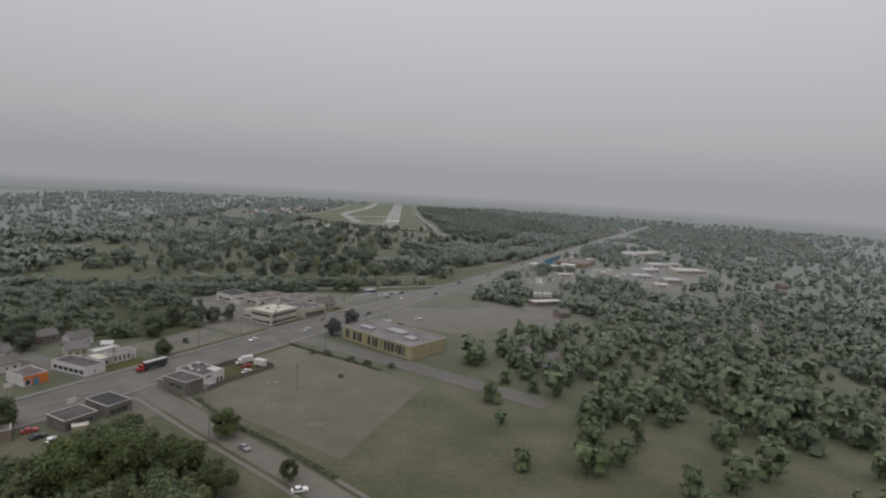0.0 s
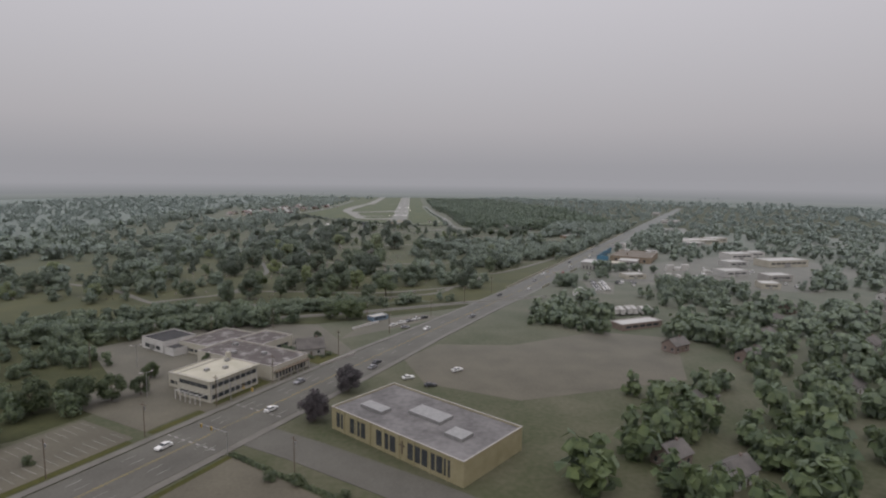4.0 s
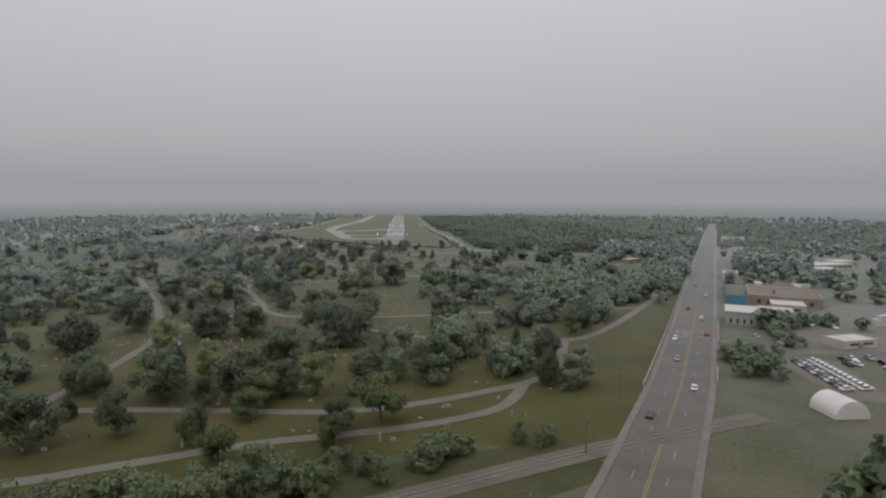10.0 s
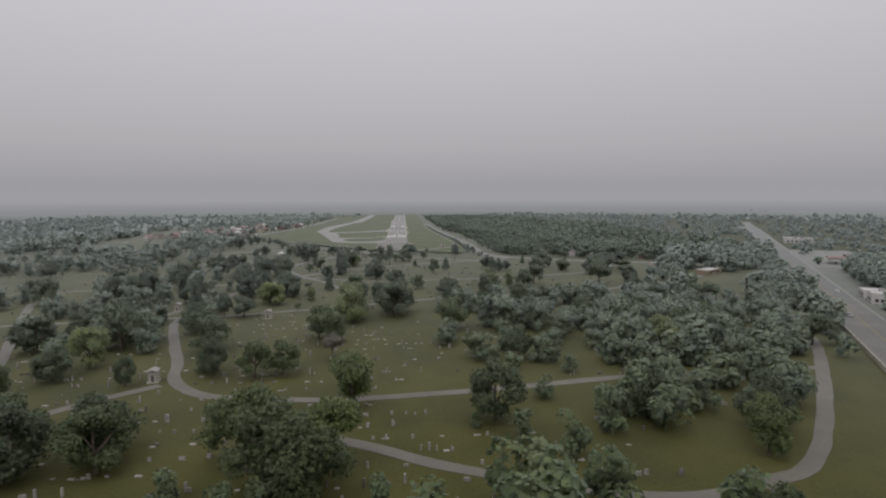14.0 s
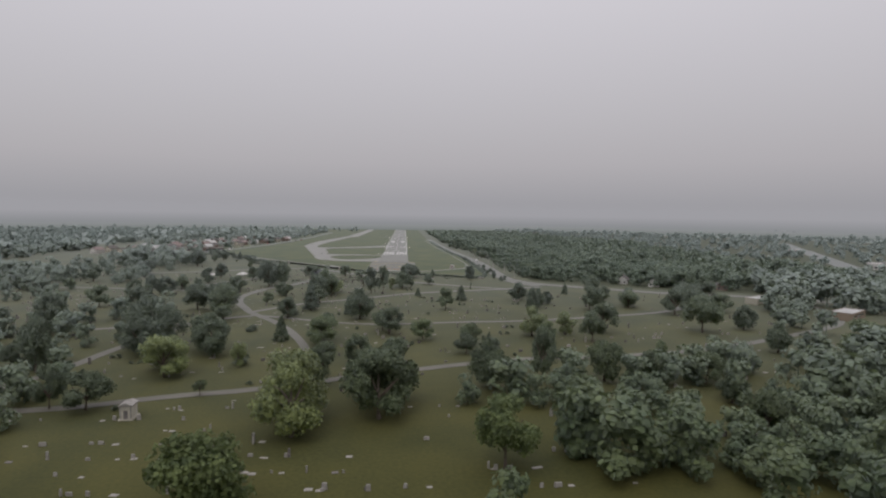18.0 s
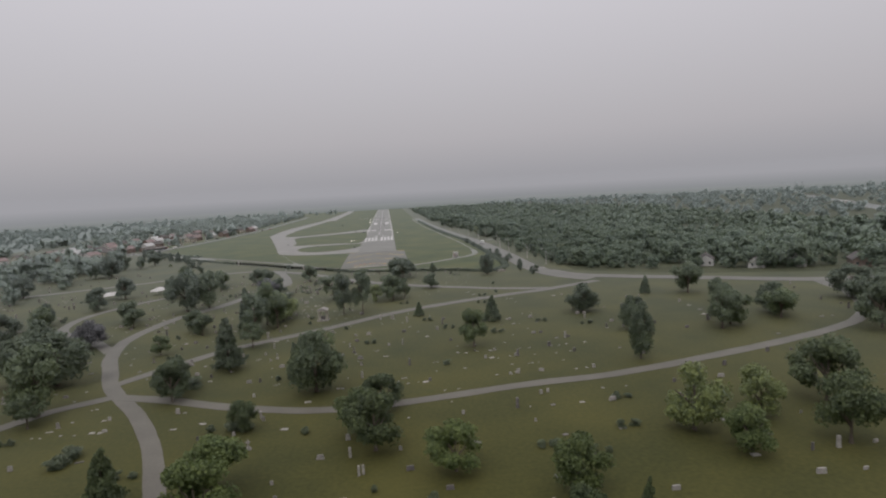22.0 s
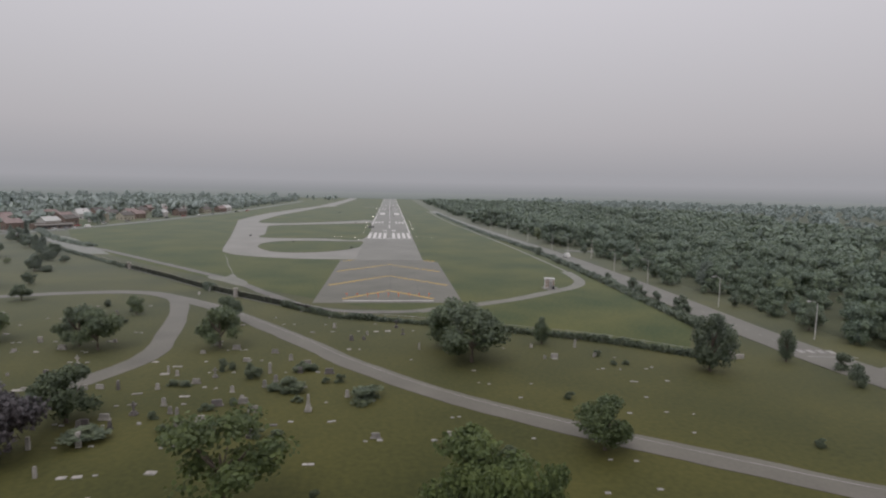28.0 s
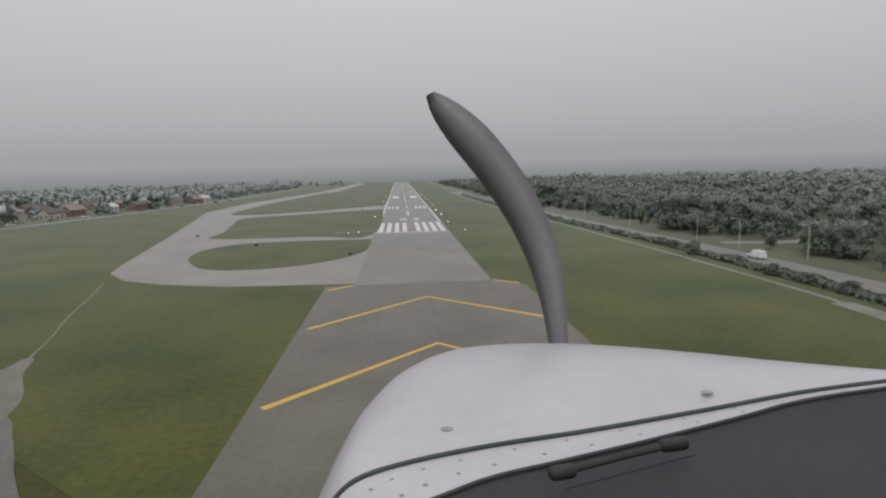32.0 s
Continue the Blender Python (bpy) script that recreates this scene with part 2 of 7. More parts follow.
M["metal"] = material("galvanised metal", (0.259, 0.259, 0.259), (0.355, 0.355, 0.348), 1, 0.5, 0.6)
M["wood"] = material("weathered wood", (0.096, 0.074, 0.056), (0.155, 0.126, 0.096), 1, 0.9)
M["black"] = material("black rubber", (0.012, 0.012, 0.013), (0.025, 0.025, 0.026), 0.3, 0.6)
# dark green ground; its haze is painted on as gloss
M["far"] = material("distant country", (0.048, 0.062, 0.038), (0.090, 0.102, 0.068), 120, 0.95, fine=14, spec=0.1, haze_gloss=0.45)
for k, c in (("carwhite", (0.58, 0.58, 0.57)), ("carred", (0.30, 0.03, 0.025)), ("cargrey", (0.19, 0.19, 0.20)), ("carblack", (0.03, 0.03, 0.035))):
    M[k] = material(k[3:] + " car paint", c, tuple(min(1, v * 1.1) for v in c), 2, 0.35, spec=0.6)


# ---------------------------------------------------------------- mesh tools
def mesh_of(bm, name):
    me = bpy.data.meshes.new(name)
    bm.to_mesh(me)
    bm.free()
    return me


def part(name, bm, mat, parent=None, label="", smooth=False):
    me = bm if isinstance(bm, bpy.types.Mesh) else mesh_of(bm, name)
    if not me.materials:
        me.materials.append(mat)
    if smooth:
        me.polygons.foreach_set("use_smooth", [True] * len(me.polygons))
    ob = new(name, me)
    ob.parent = parent
    if label:
        tagged(ob, label)
    return ob


def thing(name, m, label, category, group="", kind=""):
    ob = new(name)
    ob.matrix_basis = m
    return tagged(ob, label, category, group, kind)


def box(bm, x0, y0, z0, x1, y1, z1, m=None):
    vs = [bm.verts.new((x, y, z)) for x in (x0, x1) for y in (y0, y1) for z in (z0, z1)]
    if m:
        for v in vs:
            v.co = m @ v.co
    for q in ((0, 1, 3, 2), (4, 6, 7, 5), (0, 4, 5, 1), (2, 3, 7, 6), (0, 2, 6, 4), (1, 5, 7, 3)):
        bm.faces.new([vs[i] for i in q])
    return vs


def boxes(*rows):
    bm = bmesh.new()
    for r in rows:
        box(bm, *r)
    return bm


def prism(bm, pts, z0, z1):
    """An upright prism over a plan outline, given anticlockwise."""
    lo, hi = [bm.verts.new((x, y, z0)) for x, y in pts], [bm.verts.new((x, y, z1)) for x, y in pts]
    bm.faces.new(hi)
    bm.faces.new(lo[::-1])
    for i in range(len(pts)):
        j = (i + 1) % len(pts)
        bm.faces.new((lo[i], lo[j], hi[j], hi[i]))


def ccw(pts):
    area = sum(a[0] * b[1] - b[0] * a[1] for a, b in zip(pts, pts[1:] + pts[:1]))
    return pts if area > 0 else pts[::-1]


def smooth_line(pts, closed=False, steps=5):
    """A Catmull-Rom line through the points."""
    n, out = len(pts), []
    for i in range(n if closed else n - 1):
        a, b, c, d = (pts[(i + k) % n] if closed else pts[min(max(i + k, 0), n - 1)] for k in (-1, 0, 1, 2))
        for s in range(steps):
            u = s / steps
            out.append(tuple(0.5 * (2 * q + (r - p) * u + (2 * p - 5 * q + 4 * r - s4) * u * u + (3 * q - p - 3 * r + s4) * u ** 3)
                             for p, q, r, s4 in zip(a, b, c, d)))
    return out if closed else out + [tuple(pts[-1])]


def ribbon(bm, line, width, z, thick=0.04, ragged=0.0):
    """A strip of road along a line, with a small thickness."""
    rows = []
    for i, (x, y) in enumerate(line):
        (ax, ay), (bx, by) = line[max(i - 1, 0)], line[min(i + 1, len(line) - 1)]
        d = math.hypot(bx - ax, by - ay) or 1
        wide = width[i] if isinstance(width, list) else width
        w1, w2 = (wide / 2 * (1 + ragged * (noise.noise((x * 0.10, y * 0.10, k)) + 0.4 * noise.noise((x * 0.4, y * 0.4, k)))) for k in (1.0, 7.0))
        nx, ny = -(by - ay) / d, (bx - ax) / d
        rows.append([bm.verts.new(c) for c in ((x + nx * w1, y + ny * w1, z), (x - nx * w2, y - ny * w2, z), (x + nx * w1, y + ny * w1, z - thick), (x - nx * w2, y - ny * w2, z - thick))])
    for a, b in zip(rows, rows[1:]):
        bm.faces.new((a[0], a[1], b[1], b[0]))
        bm.faces.new((a[2], a[0], b[0], b[2]))
        bm.faces.new((a[1], a[3], b[3], b[1]))


def slab(name, pts, z, mat, label, category, kind="structure", thick=0.02, parent=None):
    pts, bm = ccw(list(pts)), bmesh.new()
    top, low = [bm.verts.new((x, y, z)) for x, y in pts], [bm.verts.new((x, y, z - thick)) for x, y in pts]
    for tri in tessellate_polygon([[Vector((x, y, 0)) for x, y in pts]]):
        f = bm.faces.new([top[i] for i in tri])
        f.normal_update()
        if f.normal.z < 0:
            f.normal_flip()
    for i in range(len(pts)):
        j = (i + 1) % len(pts)
        bm.faces.new((low[i], low[j], top[j], top[i]))
    ob = part(name, bm, mat, parent)
    return tagged(ob, label, category, "", kind)


ROADS = []          # lines and half-widths, to keep trees and stones off them


def road(name, line, width, z, mat, label, category="road", smooth=True, ragged=0.0):
    coarse = smooth_line(line) if smooth else list(line)
    line = smooth_line(line, steps=22) if ragged else coarse
    bm = bmesh.new()
    ribbon(bm, line, width, z, ragged=ragged)
    ROADS.append((coarse, (max(width) if isinstance(width, list) else width) / 2))
    return tagged(part(name, bm, mat), label, category, "", "structure")


def near_road(x, y, margin=1.0):
    for line, half in ROADS:
        r2 = (half + margin) ** 2
        for (ax, ay), (bx, by) in zip(line, line[1:]):
            dx, dy = bx - ax, by - ay
            if abs(x - ax) > 90 and abs(x - bx) > 90 and abs(dx) < 80 and abs(dy) < 80:
                continue
            u = max(0, min(1, ((x - ax) * dx + (y - ay) * dy) / (dx * dx + dy * dy + 1e-9)))
            if (ax + u * dx - x) ** 2 + (ay + u * dy - y) ** 2 < r2:
                return True
    return False


def inside(x, y, pts):
    odd = False
    for (ax, ay), (bx, by) in zip(pts, pts[1:] + pts[:1]):
        if (ay > y) != (by > y) and x < (bx - ax) * (y - ay) / (by - ay) + ax:
            odd = not odd
    return odd


# ---------------------------------------------------------------- ground
def ground_sheet(name, x0, y0, x1, y1, z, mat, label, category="ground"):
    bm = bmesh.new()
    box(bm, x0, y0, z - 0.5, x1, y1, z)
    return tagged(part(name, bm, mat), label, category, "", "structure")


ground_sheet("ground", -4300, -4000, 4300, 4000, 0.0, M["grass"], "mown green grass with bare and dry patches", "grass")

# the broad avenue runs at a slant past the shops and the cemetery
AV0, AVU, AVN = Vector((-73, -1045.8)), Vector((0.514, 0.8575)), Vector((-0.8575, 0.514))


BENDS = ((160, 0.0), (330, -4.0), (430, -3.0), (600, 0.0), (850, 4.0), (1700, 16.0))


def bend(s):
    """How far the avenue is bent left of a straight line, to fit the camera's view."""
    return float(np.interp(s, [a for a, _ in BENDS], [b for _, b in BENDS]))


def avenue(s, off=0.0):
    """Plan place s metres along the avenue and off metres to its left."""
    p = AV0 + AVU * s + AVN * (off + bend(s))
    return (p.x, p.y)


AVR = Matrix(((AVU.x, AVN.x, 0, AV0.x), (AVU.y, AVN.y, 0, AV0.y), (0, 0, 1, 0), (0, 0, 0, 1)))
slab("distant_country", [(-270, -4000), (-270, -1200), (-420, -900), (-420, -300), (-430, 300), (-430, 900), (-110, 1000), (-110, 1520), (120, 1520), (120, 1000), (330, 900), (520, 300), (700, -300), (700, -1300), (500, -4000), (4200, -4000), (4200, 3900), (-4200, 3900), (-4200, -4000)],
     0.016, M["far"], "country beyond the town with haze painted as gloss", "ground")
slab("shop_ground", [avenue(-430, 0), avenue(270, 0), avenue(262, 45), avenue(160, 110), avenue(-430, 90)], 0.03, M["urban"],
     "grey brown bare ground with thin grass behind the shops", "ground")
slab("woodland_floor", [(104, 60), (104, -30), (106, -268), (150, -300), (230, -330), (700, -470), (1200, 300), (330, 1300), (72, 1300), (78, 300)], 0.024, M["under"], "dark undergrowth below the woods", "ground")
slab("woodland_floor", [(-330, -1010), (-118, -1000), (-88, -985), (-72, -960), (-72, -930), (-100, -915), (-105, -895), (60, -818), (52, -800), (-40, -822), (-330, -890)], 0.046, M["under"], "dark undergrowth below the trees", "ground")
slab("town_ground", [avenue(-430, -520), avenue(300, -480), avenue(900, -340), avenue(900, 0), avenue(-430, 0)], 0.03, M["urban"],
     "worn ground with patches of grass round the yards", "ground")
slab("vacant_lot", [avenue(-5, -36), avenue(12, -33), avenue(38.5, -34.5), avenue(41, -15), avenue(68, -15), (-14, -1004), (22, -1031), (40, -1050), (14, -1113)], 0.07, M["lot"],
     "large vacant lot of bare brown earth", "ground")
slab("paved_lot", [(20, -915), (35, -894), (68, -896), (115, -874), (149, -886), (127, -942), (60, -960), (28, -943)], 0.064, M["lot"], "worn grey lot behind the church", "ground")
slab("corner_lot", [avenue(-27, -14.6), avenue(-13, -14.6), avenue(-15, -30), avenue(-20, -38), avenue(-27, -38)], 0.068, M["lot"], "small worn lot beside the side street", "ground")
slab("yard_apron", [(-10, -885), (20, -862), (40, -842), (26, -836), (0, -852)], 0.058, M["lot"], "worn brown forecourt beside the avenue", "ground")
slab("car_park", [avenue(20, 17), avenue(62, 17), avenue(62, 42), avenue(20, 42)], 0.066, M["lot"], "cracked asphalt car park with faded bays", "ground")
slab("back_yard", [avenue(84, 14), avenue(160, 14), avenue(186, 55), avenue(160, 100), avenue(105, 112), avenue(84, 60)], 0.062, M["lot"], "grey gravel yard behind the shops", "ground")

ALONG = [-700, 0, 100, 160, 200, 260, 330, 380, 430, 515, 600, 720, 850, 1100, 1400, 1700]
road("avenue", [avenue(s) for s in ALONG], [float(np.interp(s, (150, 220), (21, 16.4))) for s in ALONG], 0.12, M["asphalt"], "wide grey asphalt avenue with worn lane marks", smooth=False)
for side in (1, -1):
    road("pavement", [avenue(s, side * float(np.interp(s, (150, 220), (12.2, 9.2)))) for s in ALONG[:-1]], [float(np.interp(s, (150, 220), (2.6, 1.9))) for s in ALONG[:-1]], 0.24, M["path"], "grey concrete pavement along the avenue", "pavement", smooth=False)
road("side_street", [(-79, -1051), (-66, -1061), (-29, -1095), (3, -1123), (60, -1178)], 9, 0.132, M["lane"], "narrow grey side street beside the vacant lot", smooth=False)
road("side_street", [avenue(80, 0), (-6, -993), (28, -1017), (90, -1064)], 12, 0.136, M["asphalt"], "grey side street beside the church", smooth=False)
road("side_street", [avenue(392, -8), (146, -727), (167, -728), (190, -731), (216, -737), (243, -757), (262, -790)], 6, 0.144, M["asphalt"], "narrow grey street past the yards")
road("side_street", [avenue(-14, 6), avenue(-14, 60), avenue(-14, 160)], 8, 0.14, M["asphalt"], "narrow grey side street between small houses", smooth=False)
for off in (6.6, -6.6):
    road("pavement", [(x + off * 0.69, y + off * 0.72) for x, y in ((-62, -1064.5), (-29, -1095), (3, -1123), (60, -1178))], 1.5, 0.15, M["path"], "narrow pale pavement along the side street", "pavement", smooth=False)
RAIL = [(-300, -905), (-120, -863), (-39, -842), (0, -830), (60, -806), (110, -790)]
road("railway", [(-300, -905), (-120, -863), (-39, -842), (0, -830), (60, -806), (110, -790)], 7, 0.16, M["lot"], "brown railway bed below the trees", "railway")

rail_bed = bpy.data.objects["railway"]
for off in (-0.72, 0.72):
    bm = bmesh.new()
    ribbon(bm, [(x - off * 0.26, y + off * 0.97) for x, y in smooth_line(RAIL)], 0.12, 0.34, 0.16)
    part("rail", bm, M["metal"], rail_bed, "rusty steel rail")

# airfield
slab("airfield", [(-420, 900), (-330, 250), (-165, -50), (-100, -120), (-40, -178), (8, -216), (45, -234), (64, -247), (75, -228), (77, -150), (74, -30), (62, 200), (56, 400), (56, 1500), (-400, 1500)],
     0.03, M["field"], "wide mown airfield grass with yellowish patches", "grass")
slab("runway", [(-15.24, -106), (15.24, -106), (15.24, 1500), (-15.24, 1500)], 0.08, M["runway"], "grey concrete runway with white markings", "runway")
slab("blast_pad", [(-21.5, -199), (21.5, -199), (21.5, -112), (15.3, -106), (-15.3, -106), (-21.5, -106)], 0.075, M["pad"], "darker asphalt pad with yellow chevrons before the runway", "runway")
# ---------------------------------------------------------------- airfield
taxi = slab("taxiway", [(-14.8, -104), (-44, -101.5), (-60, -96), (-72, -89), (-81, -77), (-85, -62), (-93, -25), (-101, 12), (-119, 90), (-137, 166), (-139, 230),
                        (-138, 304), (-126, 420), (-112, 540), (-104, 900), (-104, 1500), (-84, 1500), (-84, 900), (-88, 540), (-14.8, 540), (-14.8, 200)],
            0.06, M["taxiway"], "pale concrete taxiway curving round grass islands", "taxiway")
for pts in ([(-62, -70), (-68, -58), (-71, -45), (-70, -33), (-64, -23), (-52, -18.5), (-19, -19.5), (-15.6, -22), (-15.6, -46), (-18, -57), (-26, -70), (-38, -78), (-50, -79), (-57, -76)],
            [(-79, -1), (-83, 28), (-95, 92), (-93, 105), (-84, 114), (-70, 121), (-20, 150), (-15.8, 148), (-15.8, -2), (-40, -4)],
            [(-112, 140), (-117, 170), (-118, 220), (-117, 268), (-108, 390), (-92, 530), (-20, 530), (-15.8, 520), (-15.8, 215), (-24, 190), (-60, 152), (-95, 132)]):
    slab("grass_island", smooth_line(pts, True, 4), 0.10, M["field"], "mown grass island ringed by the taxiway", "grass")


def mark(bm, line, width, z=0.094):
    ribbon(bm, line, width, z, 0.01)


runway = bpy.data.objects["runway"]
pad = bpy.data.objects["blast_pad"]
for i in range(8):
    x = (-13.1, -9.7, -6.3, -2.9, 2.9, 6.3, 9.7, 13.1)[i]
    part("threshold_stripe", boxes((x - 0.95, 3, 0.084, x + 0.95, 44, 0.094)), M["white"], runway)
part("threshold_bar", boxes((-15.2, -0.5, 0.084, 15.2, 1.0, 0.094)), M["white"], runway)
for x in (-14.7, 14.7):
    part("side_stripe", boxes((x - 0.45, 44, 0.084, x + 0.45, 1480, 0.094)), M["white"], runway)
for x in (-3.2, 3.2):
    part("designation_bar", boxes((x - 1.5, 58, 0.084, x + 1.5, 60, 0.094), (x - 1.5, 63, 0.084, x + 1.5, 65, 0.094), (x - 1.5, 68, 0.084, x + 1.5, 70, 0.094), (x + 0.7, 58.01, 0.0845, x + 1.5, 69.9, 0.0935)),
         M["white"], runway)
for y in range(90, 1400, 61):
    part("centre_stripe", boxes((-0.45, y, 0.084, 0.45, y + 36, 0.094)), M["white"], runway)
for y, n, w in ((150, 3, 1.6), (305, 1, 6.0), (458, 2, 1.6), (610, 1, 1.6)):
    for side in (-1, 1):
        for k in range(n):
            x = side * (5.5 + w / 2 + k * 2.9)
            part("touchdown_bar", boxes((x - w / 2, y, 0.084, x + w / 2, y + 22.5 + 20 * (w > 3), 0.094)), M["white"], runway)
for y in (-119.7, -150.2, -180.0):
    far_x = 20 if y > -170 else 13.5
    bm = bmesh.new()
    mark(bm, [(-far_x, y - far_x), (0, y), (far_x, y - far_x)], 1.0, 0.089)
    part("chevron", bm, M["yellow"], pad)
for side in (-1, 1):
    bm = bmesh.new()
    mark(bm, [(side * 15.6, -105.6), (side * 20.5, -110)], 0.9, 0.089)
    part("chevron", bm, M["yellow"], pad)
M["tyre"] = material("tyre marks", (0.06, 0.06, 0.06), (0.13, 0.125, 0.12), 5, 0.9)
part("joint", boxes((-15.2, -106.6, 0.079, 15.2, -106.1, 0.087)), M["tyre"], pad)
for x in (-9, 0.6, 9.5):
    part("joint", boxes((x, -196, 0.079, x + 0.10, -107, 0.083)), M["tyre"], pad)
for y in range(-104, 0, 13):
    part("joint", boxes((-15, y, 0.082, 15, y + 0.12, 0.085)), M["tyre"], runway)
rk = random.Random(5)
for i in range(22):
    x, y, ln = rk.gauss(0, 2.4), rk.uniform(150, 520), rk.uniform(40, 120)
    part("skid_mark", boxes((x, y, 0.0825, x + 0.35, y + ln, 0.0833 + 0.0001 * i)), M["tyre"], runway)
tagged(part("pad_end_line", boxes((-13.2, -196.4, 0.079, 13.2, -195.75, 0.09)), M["white"], pad), "white painted line across the end of the pad")

lamp_m = bpy.data.materials.new("runway lamp")
lamp_m.use_nodes = True
lamp_m.node_tree.nodes["Principled BSDF"].inputs["Emission Color"].default_value = (1.0, 0.93, 0.80, 1)
lamp_m.node_tree.nodes["Principled BSDF"].inputs["Emission Strength"].default_value = 8
M["orangelamp"] = material("orange plastic", (0.62, 0.12, 0.03), (0.70, 0.18, 0.05), 2, 0.5)


def ball(r, z, seg=8):
    bm = bmesh.new()
    bmesh.ops.create_icosphere(bm, subdivisions=1, radius=r, matrix=Matrix.Translation((0, 0, z)))
    return bm


def tube(bm, pts, radii, n=6):
    """A round bar through points, with a radius at each."""
    rings = []
    for i, p in enumerate(pts):
        a, b = Vector(pts[max(i - 1, 0)]), Vector(pts[min(i + 1, len(pts) - 1)])
        q = (b - a).to_track_quat("Z", "Y").to_matrix()
        rings.append([bm.verts.new(Vector(p) + q @ Vector((math.cos(k * math.tau / n), math.sin(k * math.tau / n), 0)) * radii[i]) for k in range(n)])
    for a, b in zip(rings, rings[1:]):
        for k in range(n):
            bm.faces.new((a[k], a[(k + 1) % n], b[(k + 1) % n], b[k]))
    bm.faces.new(rings[0][::-1])
    bm.faces.new(rings[-1])
    return bm


first = thing("edge_light", pose(18, 5, 0.03), "small lit runway edge light on a short stake", "lamp", "runway edge lights")
part("stake", tube(bmesh.new(), [(0, 0, 0), (0, 0, 0.5)], [0.05, 0.05]), M["metal"], first)
part("lens", ball(0.12, 0.55), lamp_m, first, "glowing white lens")
spots = [(s * 18.2, y) for y in range(42, 760, 40) for s in (-1, 1)] + [(-34, 2), (-30, 2), (-26, 2), (-22, 2), (-19, -2), (22, 2), (27, 2)]
for x, y in spots:
    copy_thing(first, pose(x, y, 0.03))
stake = thing("approach_light", pose(-12.5, -190, 0.075), "orange painted approach light stake at the pad end", "lamp", "approach lights")
part("stake", tube(bmesh.new(), [(0, 0, 0), (0, 0, 0.8)], [0.07, 0.06]), M["orangelamp"], stake)
part("head", boxes((-0.2, -0.12, 0.8, 0.2, 0.12, 1.05)), M["orangelamp"], stake)
for k in range(1, 9):
    copy_thing(stake, pose(-12.5 + k * 3.1, -190, 0.075))
sign0 = thing("taxiway_sign", pose(-20, -60, 0.1), "small dark taxiway sign in the grass", "sign", "taxiway signs")
part("panel", boxes((-0.6, -0.1, 0.25, 0.6, 0.1, 0.8)), M["carblack"], sign0)
part("leg", boxes((-0.45, -0.05, 0, -0.35, 0.05, 0.25)), M["metal"], sign0)
part("leg", boxes((0.35, -0.05, 0, 0.45, 0.05, 0.25)), M["metal"], sign0)
for x, y in ((-55, -30), (-88, 8), (-30, 150), (-60, 330)):
    copy_thing(sign0, pose(x, y, 0.1))

# perimeter path, fence and hedge
road("perimeter_path", [(-330, 130), (-250, 30), (-204, -16), (-146, -66), (-122.6, -89), (-102.9, -109.1), (-74.5, -138.5), (-55, -160), (-46, -172), (-38, -183.4), (-28.4, -196.4), (-21, -204.6), (-12, -209.4), (2, -210.5), (14, -207.5), (31, -198.5)],
     3.1, 0.07, M["gravel"], "grey gravel path along the airfield fence", "path", ragged=0.25)
slab("worn_fork", smooth_line([(-64, -152), (-58, -153.5), (-57.6, -148.6), (-56, -148.8), (-53.6, -155), (-48, -164), (-46.6, -171.5), (-50, -170.5), (-56, -163.6), (-62.5, -157.5)], True, 3), 0.073, M["track"], "bare worn patch where the path forks", "ground")
road("worn_trail", [(-56.8, -149.5), (-58, -145), (-60.1, -138.2), (-66, -121.6), (-71, -105), (-75.7, -91.3)], 0.3, 0.066, M["track"], "thin worn trail across the airfield grass", "path", ragged=0.7)
road("service_path", [(8, -210), (31.2, -198.2), (41.2, -191.5), (51, -183.2), (61, -175), (66.6, -168), (70, -158.5), (71, -148), (71.6, -138)], 4.0, 0.078, M["track"], "grey gravel path bending round the equipment cabin", "path", ragged=0.2)
road("dirt_track", [(71.4, -142), (72, -126), (70, -60), (64, 60), (56, 200), (52, 420)], 1.2, 0.066, M["track"], "thin worn dirt track beside the fence", "path", ragged=0.6)
HEDGE = [(-169, -62), (-147, -85), (-101.6, -132.1), (-76.4, -157.1), (-63.7, -170.9), (-44.5, -189.4), (-29, -202.9), (-19.9, -211), (-11, -217.6), (6, -223.5), (43, -239), (64, -254)]


